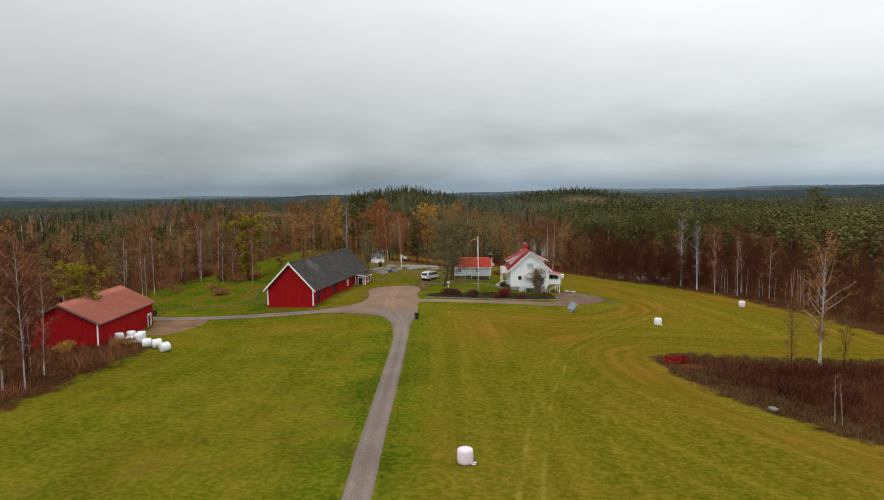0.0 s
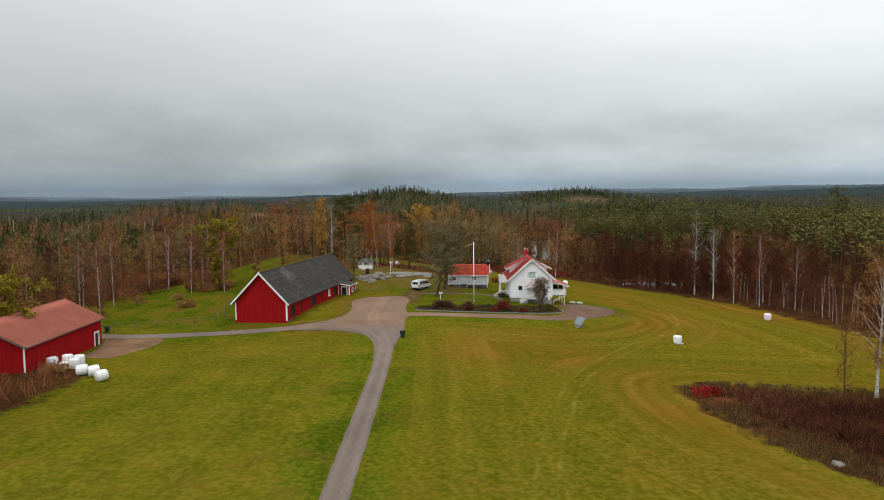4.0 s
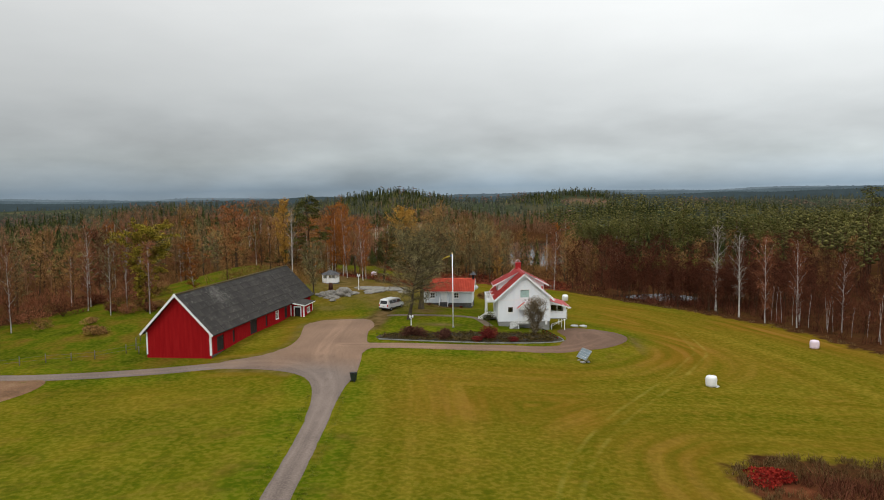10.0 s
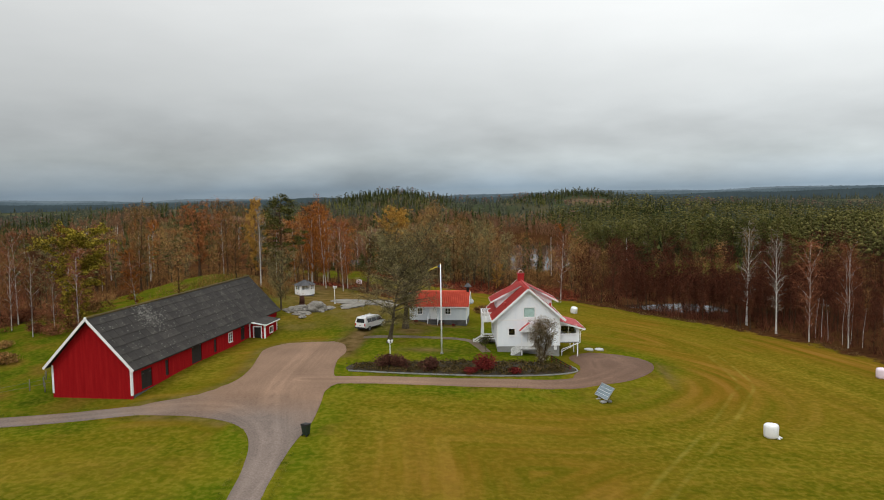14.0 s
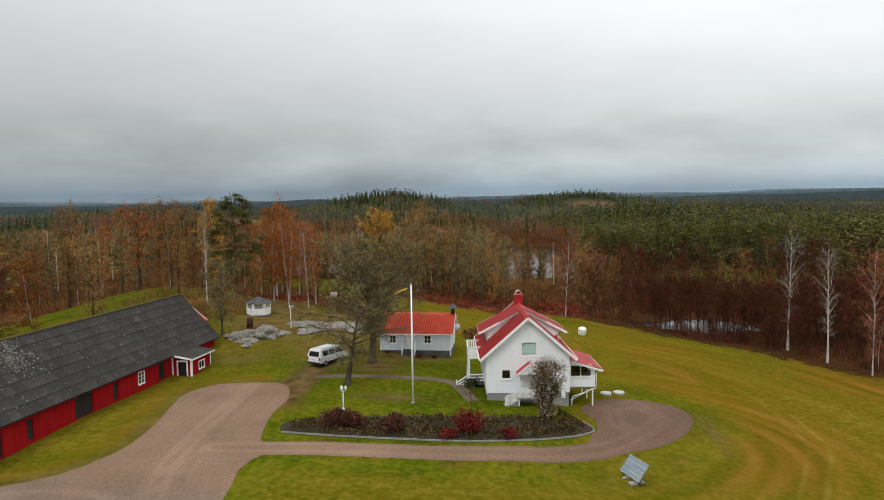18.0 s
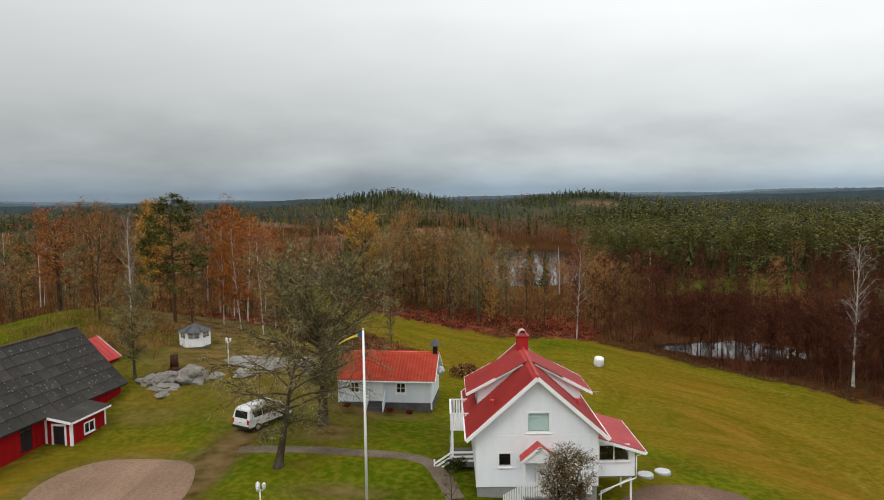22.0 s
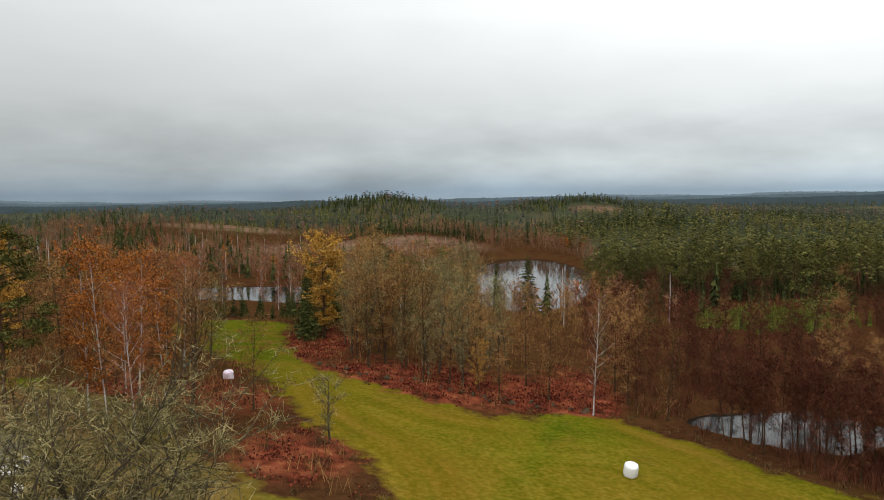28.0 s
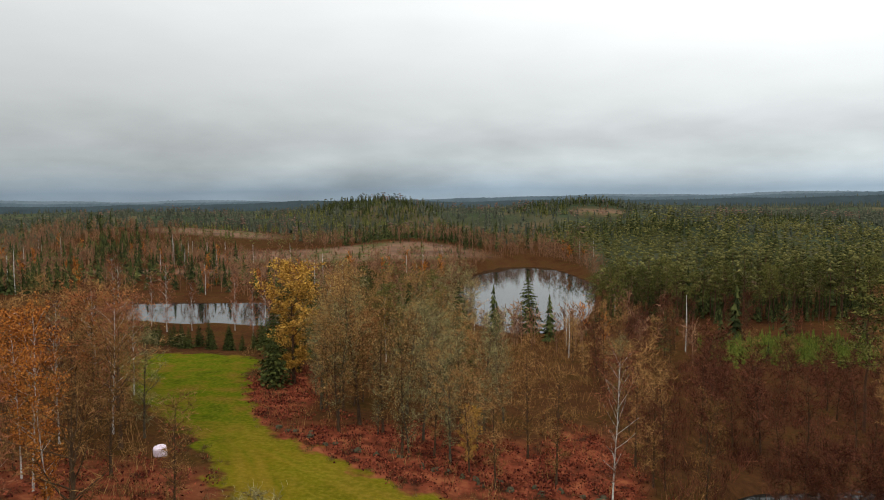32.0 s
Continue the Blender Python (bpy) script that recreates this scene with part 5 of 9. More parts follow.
# ---- the white house ----
def make_house():
    gz = -2.05
    w, length, eave, ridge = 7.75, 9.9, 3.85, 7.72
    house = thing("house", pose(-3.4, 146.2, gz, 0, 0, 6.7), "white board house with red metal roof, dormers and balcony", "house")
    over = 0.5
    top = lambda x: eave + 0.42 + (ridge - eave - 0.42) * (1 - abs(x - w / 2) / (w / 2)) - 0.15
    # basement
    part("basement", bx(cube(0.06, 0.06, -1.9, w - 0.06, 0.3, 0.5), 0.06, 0.3, -1.9, 0.3, length - 0.06, 0.5), CONCRETE, house, "grey concrete basement")
    part("basement_side", bx(cube(w - 0.3, 0.3, -1.9, w - 0.06, length - 0.06, 0.5), 0.3, length - 0.3, -1.9, w - 0.3, length - 0.06, 0.5), CONCRETE, house)
    # front gable, with a window above and a window and the porch door below
    fh = [(3.33, 4.12, 4.65, 5.27), (1.47, 1.88, 2.2, 2.68), (3.75, 0.5, 4.65, 2.5)]
    front = part("front_gable", holed_wall(0, w, 0.5, top, fh, 0, 0.16, (w / 2,)), HOUSE_WALL, house, "white board gable with fine battens")
    part("back_gable", holed_wall(0, w, 0.5, top, [], length - 0.16, length, (w / 2,)), HOUSE_WALL, house)
    window(house, Matrix.Translation((3.33, 0, 4.12)), 1.32, 1.15, (0, 0), 0.13, GREEN_BLIND)
    window(house, Matrix.Translation((1.47, 0, 1.88)), 0.73, 0.8, (0, 0), 0.11)
    part("front_door", cube(3.78, 0.06, 0.5, 4.62, 0.12, 2.48, 0.01), WHITE, house, "white front door")
    part("band_board", cube(-0.02, -0.035, 3.68, w + 0.02, -0.002, 3.84), WHITE, house, "white band board")
    n = 42
    for k in range(1, n):
        x = w * k / n
        lo, spans = 0.5, []
        for h in sorted([q for q in fh if q[0] - 0.13 < x < q[2] + 0.13], key=lambda q: q[1]):
            spans.append((lo, h[1] - 0.14))
            lo = h[3] + 0.14
        spans.append((lo, top(x) - 0.05))
        for a, b in spans:
            for c, d in ((a, min(b, 3.675)), (max(a, 3.845), b)):
                if d - c > 0.05:
                    part("batten", cube(x - 0.052, -0.034, c, x + 0.052, -0.001, d), HOUSE_WALL, front)
    # long walls
    side_r = Matrix.Translation((w, 0, 0)) @ Matrix.Rotation(radians(90), 4, "Z")
    side_l = Matrix.Translation((0.14, 0, 0)) @ Matrix.Rotation(radians(90), 4, "Z")
    part("east_wall", holed_wall(0.16, length - 0.16, 0.5, lambda x: eave + 0.1, [], 0, 0.14), HOUSE_WALL, house, m=side_r)
    part("west_wall", holed_wall(0.16, length - 0.16, 0.5, lambda x: eave + 0.1, [(5.0, 0.5, 6.0, 2.5), (7.6, 1.4, 8.7, 2.6)], 0, 0.14), HOUSE_WALL, house, m=side_l)
    back_l = Matrix.Translation((0, 6.0, 0.5)) @ Matrix.Rotation(radians(-90), 4, "Z")
    part("side_door", cube(0.02, 0.05, 0.0, 0.98, 0.1, 1.98), WHITE, house, m=back_l)
    window(house, Matrix.Translation((0, 8.7, 1.4)) @ Matrix.Rotation(radians(-90), 4, "Z"), 1.1, 1.2, (1, 0), 0.1)
    for x in (-0.03, w - 0.13):
        part("corner_board", cube(x, -0.04, 0.5, x + 0.16, -0.025, eave + 0.2), WHITE, house, "white corner board")
    # main roof
    half = w / 2 + 0.62
    rise = 3.95
    slope = math.hypot(half, rise)
    ln = length + 2 * over
    for sgn in (1, -1):
        start = (w / 2, length + over, ridge) if sgn > 0 else (w / 2, -over, ridge)
        fr = slope_frame(start, (0, -1, 0) if sgn > 0 else (0, 1, 0), (sgn * half, 0, -rise))
        sheet_part("roof", roof_sheet(0, 0, ln, slope, slope, 0.38, 0.034, 0.42, 0.06), HOUSE_ROOF, house, fr, "dark red metal tile roof")
        part("soffit", cube(0.01, 0, -0.12, ln - 0.01, slope - 0.02, -0.065), WHITE, house, m=fr)
        for y in (-over - 0.03, length + over + 0.0):
            part("bargeboard", plank(bmesh.new(), (w / 2, y, ridge - 0.08), (w / 2 + sgn * (half + 0.02), y, ridge - rise - 0.1), 0.05, 0.24, up=(sgn * rise, 0, half)), WHITE, house, "white bargeboard")
        part("gutter", rod(bmesh.new(), (w / 2 + sgn * (half + 0.05), -over, ridge - rise - 0.02), (w / 2 + sgn * (half + 0.05), length + over, ridge - rise - 0.02), 0.07, n=7), WHITE, house, "white gutter")
    bm = bmesh.new()
    for k in range(44):
        y = -over + (length + 2 * over) * k / 44
        rod(bm, (w / 2, y, ridge + 0.02), (w / 2, y + 0.33, ridge + 0.05), 0.1, 0.125, 8)
    part("ridge_tiles", bm, HOUSE_ROOF, house, "red rounded ridge tiles")
    # shed dormers on both sides
    for sgn in (1, -1):
        y0, y1 = 3.9, 8.2
        edge, ztop, zlow = 4.35, ridge + 0.03, 5.45
        xe = w / 2 + sgn * edge
        xw = w / 2 + sgn * (edge - 0.75)
        dorm = part("dormer", bx(cube(min(xw, xw - sgn * 0.12), y0 + 0.4, 3.4, max(xw, xw - sgn * 0.12), y1 - 0.4, zlow + 0.14), min(xw, xw - sgn * 0.1), y0 + 0.55, 4.2, max(xw, xw - sgn * 0.1), y1 - 0.55, 4.9), HOUSE_WALL, house, "long shed dormer with white board cheeks")
        drop = (ztop - zlow) / edge
        for y in (y0 + 0.4, y1 - 0.52):
            bm = bmesh.new()
            xi = w / 2 + sgn * 0.6
            a, b = (xi, xw) if sgn > 0 else (xw, xi)
            zt = lambda x: ztop - drop * abs(x - w / 2) - 0.1
            zm = lambda x: ridge - rise / half * abs(x - w / 2) - 0.05
            hexa(bm, [(a, y, zm(a)), (b, y, zm(b)), (b, y + 0.12, zm(b)), (a, y + 0.12, zm(a))], [(a, y, zt(a)), (b, y, zt(b)), (b, y + 0.12, zt(b)), (a, y + 0.12, zt(a))])
            part("cheek", bm, HOUSE_WALL, dorm)
        sl = math.hypot(edge, ztop - zlow)
        start = (w / 2, y1, ztop) if sgn > 0 else (w / 2, y0, ztop)
        fr = slope_frame(start, (0, -1, 0) if sgn > 0 else (0, 1, 0), (sgn * edge, 0, zlow - ztop))
        sheet_part("dormer_roof", roof_sheet(0, 0.05, y1 - y0, sl, sl, 0.38, 0.022, 0.42, 0.05), HOUSE_ROOF, dorm, fr)
        part("dormer_soffit", cube(0.01, 0.5, -0.12, y1 - y0 - 0.01, sl - 0.02, -0.06), WHITE, dorm, m=fr)
        for y in (y0 - 0.02, y1 + 0.02):
            xi = w / 2 + sgn * 2.3
            part("dormer_bargeboard", plank(bmesh.new(), (xi, y, ztop - drop * 2.3 - 0.06), (xe, y, zlow - 0.06), 0.04, 0.2, up=(sgn * (ztop - zlow), 0, edge)), WHITE, dorm, "white bargeboard")
        part("dormer_fascia", cube(min(xe, xe + sgn * 0.03), y0, zlow - 0.14, max(xe, xe + sgn * 0.03), y1, zlow + 0.02), WHITE, dorm)
        if sgn < 0:
            window(house, Matrix.Translation((xw, y0 + 2.8, 3.9)) @ Matrix.Rotation(radians(-90), 4, "Z"), 0.9, 1.2, (0, 0), 0.1)
    # chimney
    ch = part("chimney", cube(w / 2 - 0.42, 7.7, ridge - 0.7, w / 2 + 0.42, 8.5, ridge + 0.85, 0.02), mat("red_sheet_chimney", (0.30, 0.012, 0.014), (0.38, 0.018, 0.02), scale=1, rough=0.5, bump=0.1), house, "red sheet-clad chimney")
    part("chimney_rim", cube(w / 2 - 0.5, 7.62, ridge + 0.85, w / 2 + 0.5, 8.58, ridge + 0.97, 0.02), MATS["red_sheet_chimney"], ch)
    cap = bmesh.new()
    for k in range(6):
        a0, a1 = math.pi * k / 6, math.pi * (k + 1) / 6
        hexa(cap, [(w / 2 + 0.3 * math.cos(a), y, ridge + 0.97 + 0.38 * math.sin(a)) for a in (a0, a1) for y in ((7.75, 8.45) if a == a0 else (8.45, 7.75))],
             [(w / 2 + 0.33 * math.cos(a), y, ridge + 0.99 + 0.4 * math.sin(a)) for a in (a0, a1) for y in ((7.75, 8.45) if a == a0 else (8.45, 7.75))])
    part("chimney_cap", cap, mat("pale_pink_metal", (0.5, 0.33, 0.30), (0.58, 0.4, 0.36), rough=0.4), ch, "pale arched chimney cap")
    # vents on the slopes
    for x, y in ((1.15, 1.35), (6.95, 2.4)):
        z = ridge - rise / half * abs(x - w / 2)
        part("roof_vent", bx(cube(x - 0.1, y - 0.1, z - 0.1, x + 0.1, y + 0.1, z + 0.38, 0.02), x - 0.14, y - 0.14, z + 0.38, x + 0.14, y + 0.14, z + 0.44), HOUSE_ROOF, house, "small red roof vent")
    # aerial on the east slope
    aer = bmesh.new()
    rod(aer, (7.2, 4.9, 3.9), (7.2, 4.9, 5.6), 0.025, n=5)
    rod(aer, (6.6, 4.9, 5.1), (8.9, 4.9, 5.2), 0.02, n=5)
    for k in range(6):
        rod(aer, (7.0 + k * 0.33, 4.4, 5.13), (7.0 + k * 0.33, 5.4, 5.13), 0.012, n=4)
    part("aerial", aer, STEEL, house, "metal roof aerial")
    # front porch: small gabled roof on posts over steps
    px0, px1, pz = 2.75, 5.05, 2.55
    porch = part("porch_roof", bmesh_gable(px0, px1, -1.25, 0.0, pz, pz + 0.95, 0.1), HOUSE_ROOF, house, "small red gabled porch roof")
    for sgn in (1, -1):
        xm = (px0 + px1) / 2
        part("porch_bargeboard", plank(bmesh.new(), (xm, -1.28, pz + 0.93), (xm + sgn * 1.2, -1.28, pz - 0.04), 0.04, 0.17, up=(sgn * 0.95, 0, 1.15)), WHITE, porch, "white bargeboard")
    part("porch_infill", holed_wall(px0 + 0.12, px1 - 0.12, pz - 0.05, lambda x: pz + 0.85 * (1 - abs(x - xm) / 1.15), [], -1.2, -1.16, (xm,)), WHITE, porch)
    for x in (px0 + 0.1, px1 - 0.22):
        part("porch_post", cube(x, -1.22, -0.4, x + 0.12, -1.1, pz), WHITE, porch, "white porch post")
    part("porch_floor", cube(px0 + 0.05, -1.3, 0.25, px1 - 0.05, -0.02, 0.42), CONCRETE, house)
    for k in range(3):
        part("step", cube(px0 - 0.3 - 0.32 * (k + 1), -1.25, -0.4, px0 - 0.3 - 0.32 * k + 0.3, -0.1, 0.25 - 0.18 * (k + 1)), CONCRETE, house)
    rail = bmesh.new()
    for k in range(12):
        x = px0 - 1.15 + k * 0.105
        bx(rail, x, -1.3, -0.45 + max(0, (k - 1)) * 0.06, x + 0.07, -1.27, 0.55 + k * 0.06)
    part("stair_rail", rail, WHITE, house, "white slatted stair rail")
    rail = bmesh.new()
    for k in range(20):
        x = px0 + 0.15 + k * 0.105
        bx(rail, x, -1.3, 0.35, x + 0.07, -1.27, 1.3)
    part("porch_rail", rail, WHITE, house, "white slatted porch rail")
    # sunroom on the east side, on posts
    sx0, sx1, sy0, sy1, sf = w, w + 2.6, 0.9, 6.4, 0.75
    sun_r = part("sunroom", holed_wall(sx0, sx1, sf, lambda x: 3.25 - (x - sx0) * 0.3, [(sx0 + 0.3, sf + 1.05, sx1 - 0.42, sf + 2.05)], sy0, sy0 + 0.12), HOUSE_WALL, house, "glazed white sunroom on posts")
    part("sunroom_side", holed_wall(sy0 + 0.12, sy1, sf, lambda x: 2.45, [(sy0 + 0.6, sf + 1.0, sy0 + 2.4, sf + 1.65), (sy0 + 3.2, sf + 1.0, sy0 + 5.2, sf + 1.65)], 0, 0.12), HOUSE_WALL, sun_r, m=Matrix.Translation((sx1, 0, 0)) @ Matrix.Rotation(radians(90), 4, "Z"))
    part("sunroom_back", holed_wall(sx0, sx1 - 0.12, sf, lambda x: 3.25 - (x - sx0) * 0.3, [], sy1 - 0.12, sy1), HOUSE_WALL, sun_r)
    part("sunroom_floor", cube(sx0, sy0 + 0.12, sf - 0.15, sx1 - 0.12, sy1 - 0.12, sf), CONCRETE, sun_r)
    window(house, Matrix.Translation((sx0 + 0.3, sy0, sf + 1.05)), sx1 - sx0 - 0.72, 1.0, (1, 0), 0.08, depth=1.2)
    for ya, wd in ((sy0 + 0.6, 1.8), (sy0 + 3.2, 2.0)):
        window(house, Matrix.Translation((sx1, ya, sf + 1.0)) @ Matrix.Rotation(radians(90), 4, "Z"), wd, 0.65, (1, 0), 0.08, depth=1.2)
    fr = slope_frame((sx0 - 0.05, sy1 + 0.4, 3.48), (0, -1, 0), (3.25, 0, -1.0))
    sheet_part("sunroom_roof", roof_sheet(0, 0, sy1 - sy0 + 0.85, 3.4, 3.4, 0.42, 0.03, 1.7, 0.05), SUN_ROOF, sun_r, fr, "faded pinkish red metal roof")
    part("sunroom_bargeboard", plank(bmesh.new(), (sx0, sy0 - 0.47, 3.36), (sx0 + 3.22, sy0 - 0.47, 2.37), 0.04, 0.18), WHITE, sun_r, "white bargeboard")
    part("sunroom_gutter", rod(bmesh.new(), (sx0 + 3.24, sy0 - 0.45, 2.42), (sx0 + 3.24, sy1 + 0.4, 2.42), 0.07, n=7), WHITE, sun_r)
    bm = bmesh.new()
    rod(bm, (sx0 + 3.2, sy0 - 0.3, 2.4), (sx1 + 0.08, sy0 - 0.08, 2.1), 0.045, n=6)
    rod(bm, (sx1 + 0.08, sy0 - 0.08, 2.1), (sx1 + 0.08, sy0 - 0.08, 0.65), 0.045, n=6)
    rod(bm, (sx1 + 0.08, sy0 - 0.08, 0.65), (sx0 + 0.35, sy0 - 0.35, -0.1), 0.045, n=6)
    rod(bm, (sx0 + 0.35, sy0 - 0.35, -0.1), (sx0 + 0.3, sy0 - 0.4, -1.15), 0.045, n=6)
    part("downpipe", bm, WHITE, sun_r, "white bent downpipe")
    for x, y in ((sx1 - 0.25, sy0 + 0.15), (sx1 - 0.25, sy1 - 0.3), (sx1 - 0.25, (sy0 + sy1) / 2)):
        part("post", cube(x, y, -2.3, x + 0.12, y + 0.12, sf - 0.15), WHITE, sun_r)
    part("brace", plank(bmesh.new(), (sx1 - 0.2, sy0 + 0.2, sf - 0.2), (sx0 + 0.3, sy0 + 0.2, -0.6), 0.06, 0.06), WHITE, sun_r)
    part("meter_box", cube(7.0, -0.18, 0.0, 7.35, -0.002, 0.75, 0.02), WHITE, house, "white meter box")
    # balcony and porch on the west side
    bx0, bx1, by0, by1, bz = -1.6, -0.02, 4.0, 7.4, 3.0
    bal = part("balcony", cube(bx0, by0, bz - 0.18, bx1, by1, bz), WHITE, house, "white slatted balcony on posts")
    for k in range(19):
        y = by0 + 0.06 + k * (by1 - by0 - 0.15) / 18
        part("baluster", cube(bx0, y, bz, bx0 + 0.025, y + 0.13, bz + 1.0), WHITE, bal)
    for k in range(8):
        x = bx0 + 0.06 + k * 0.19
        for y in (by0, by1 - 0.025):
            part("baluster", cube(x, y, bz, x + 0.13, y + 0.025, bz + 1.0), WHITE, bal)
    part("handrail", bx(bx(cube(bx0 - 0.04, by0 - 0.04, bz + 1.0, bx0 + 0.08, by1 + 0.04, bz + 1.06), bx0 + 0.08, by0 - 0.04, bz + 1.0, bx1, by0 + 0.07, bz + 1.06), bx0 + 0.08, by1 - 0.07, bz + 1.0, bx1, by1 + 0.04, bz + 1.06), WHITE, bal)
    for x, y in ((bx0 + 0.05, by0 + 0.05), (bx0 + 0.05, by1 - 0.2)):
        part("post", cube(x, y, -0.3, x + 0.16, y + 0.16, bz - 0.18), WHITE, bal, "white balcony post")
    part("deck", cube(bx0 - 0.1, by0, 0.2, bx1, by1, 0.35), POST, bal)
    for z in (0.6, 0.9, 1.2):
        part("rail_board", bx(cube(bx0, by0 - 0.03, z, bx1, by0, z + 0.14), bx0 - 0.03, by0, z, bx0, by1, z + 0.14), WHITE, bal)
    for k in range(4):
        part("step", cube(bx0 - 0.25 * (k + 1) - 0.1, by0 + 0.3, -0.5, bx0 - 0.25 * k - 0.1, by0 + 1.7, 0.2 - 0.17 * k), POST, bal)
    for z in (0.25, 0.55, 0.85):
        part("step_rail", plank(bmesh.new(), (bx0, by0 + 0.2, z + 0.3), (bx0 - 1.15, by0 + 0.2, z - 0.45), 0.03, 0.13), WHITE, bal, "white sloping rail board")
    part("step_post", cube(bx0 - 1.2, by0 + 0.15, -0.6, bx0 - 1.1, by0 + 0.25, 0.7), WHITE, bal)


def bmesh_gable(x0, x1, y0, y1, z0, z1, t):
    """A small gabled roof of two slabs."""
    bm = bmesh.new()
    xm = (x0 + x1) / 2
    for xe in (x0, x1):
        hexa(bm, [(xm, y0, z1 - t), (xe, y0, z0 - t), (xe, y1, z0 - t), (xm, y1, z1 - t)], [(xm, y0, z1), (xe, y0, z0), (xe, y1, z0), (xm, y1, z1)])
    return bm


# ---- the cottage ----
def make_cottage():
    gz = -1.9
    w, d, eave, ridge = 8.6, 5.4, 2.75, 4.45
    cot = thing("cottage", pose(-17.2, 163.3, gz, 0, 0, 0.5), "small pale blue board cottage with orange-red tile roof", "cottage")
    part("foundation", cube(0.04, 0.04, -1.2, w - 0.04, d - 0.04, 0.5), DARK_STONE, cot, "dark stone foundation")
    holes = [(1.2, 1.4, 1.9, 2.25), (5.4, 1.4, 6.15, 2.25), (3.1, 0.6, 4.05, 2.5)]
    front = part("front_wall", holed_wall(0, w, 0.5, lambda x: eave, holes, 0, 0.14), COTTAGE_WALL, cot)
    part("back_wall", holed_wall(0, w, 0.5, lambda x: eave, [], d - 0.14, d), COTTAGE_WALL, cot)
    gt = lambda x: eave + (ridge - eave) * (1 - abs(x - d / 2) / (d / 2)) - 0.08
    for x in (0.14, w):
        part("gable", holed_wall(0.14 if x else 0.14, d - 0.14, 0.5, gt, [], 0, 0.14, (d / 2,)), COTTAGE_WALL, cot, m=Matrix.Translation((x, 0, 0)) @ Matrix.Rotation(radians(90), 4, "Z"))
    for k in (0, 1):
        xa, za, xb, zb = holes[k]
        window(cot, Matrix.Translation((xa, 0, za)), xb - xa, zb - za, (1, 1), 0.11)
    part("door", cube(3.13, 0.05, 0.6, 4.02, 0.1, 2.48), WHITE, cot, "white board door")
    part("door_frame", bx(bx(cube(3.0, -0.03, 0.75, 3.1, -0.002, 2.7), 4.05, -0.03, 0.75, 4.15, -0.002, 2.7), 3.0, -0.032, 2.6, 4.15, -0.004, 2.7), WHITE, cot)
    for k in range(1, 43):
        x = w * k / 43
        if any(h[0] - 0.12 < x < h[2] + 0.12 for h in holes):
            continue
        part("batten", cube(x - 0.02, -0.02, 0.5, x + 0.02, -0.001, eave), COTTAGE_WALL, front)
    for x in (-0.02, w - 0.12):
        part("corner_board", cube(x, -0.035, -0.1, x + 0.14, -0.022, eave), WHITE, cot)
    for k in range(4):
        part("step", cube(2.85, -0.3 * (4 - k), -0.5, 4.3, -0.3 * (3 - k), 0.62 - 0.19 * (3 - k)), DARK_STONE, cot, "dark stair step")
    for x in (2.78, 4.3):
        r = bmesh.new()
        hexa(r, [(x, -1.25, -0.1), (x + 0.06, -1.25, -0.1), (x + 0.06, -0.02, 0.5), (x, -0.02, 0.5)], [(x, -1.25, 0.75), (x + 0.06, -1.25, 0.75), (x + 0.06, -0.02, 1.6), (x, -0.02, 1.6)])
        part("stair_cheek", r, WHITE, cot, "white stair side")
    half, rise = d / 2 + 0.35, (ridge - eave) * (d / 2 + 0.35) / (d / 2)
    slope = math.hypot(half, rise)
    for sgn in (1, -1):
        start = (-0.35, d / 2, ridge + 0.06) if sgn < 0 else (w + 0.35, d / 2, ridge + 0.06)
        fr = slope_frame(start, (1, 0, 0) if sgn < 0 else (-1, 0, 0), (0, sgn * half, -rise))
        fr = slope_frame((-0.35 if sgn > 0 else w + 0.35, d / 2, ridge + 0.06), (1, 0, 0) if sgn > 0 else (-1, 0, 0), (0, sgn * half, -rise))
        sheet_part("roof", roof_sheet(0, 0, w + 0.7, slope, slope, 0.3, 0.035, 0.34, 0.05), TILE_ROOF, cot, fr, "orange-red pantile roof")
        part("soffit", cube(0.01, 0, -0.14, w + 0.69, slope - 0.02, -0.09), WHITE, cot, m=fr)
        for x in (-0.37, w + 0.37):
            part("bargeboard", plank(bmesh.new(), (x, d / 2, ridge), (x, d / 2 + sgn * half, ridge - rise), 0.04, 0.18, up=(0, sgn * rise, half)), WHITE, cot)
    part("ridge_tiles", rod(bmesh.new(), (-0.35, d / 2, ridge + 0.07), (w + 0.35, d / 2, ridge + 0.07), 0.11, n=8), TILE_ROOF, cot)
    part("gutter", rod(bmesh.new(), (-0.3, -0.4, eave - 0.28), (w + 0.3, -0.4, eave - 0.28), 0.06, n=6), WHITE, cot)
    flue = part("flue", cube(w - 0.18, d / 2 - 0.22, ridge - 0.4, w + 0.22, d / 2 + 0.18, ridge + 0.75), DARK_DOOR, cot, "dark flue on the gable")
    hat = bmesh.new()
    bmesh.ops.create_cone(hat, cap_ends=True, segments=8, radius1=0.62, radius2=0.03, depth=0.62, matrix=Matrix.Translation((w + 0.02, d / 2 - 0.02, ridge + 1.06)))
    part("flue_hat", hat, METAL, flue, "dark pointed hood")
    dish = bmesh.new()
    bmesh.ops.create_cone(dish, cap_ends=True, segments=14, radius1=0.42, radius2=0.25, depth=0.1, matrix=Matrix.Translation((w + 0.55, d / 2 - 0.9, 3.05)) @ Matrix.Rotation(radians(70), 4, "X"))
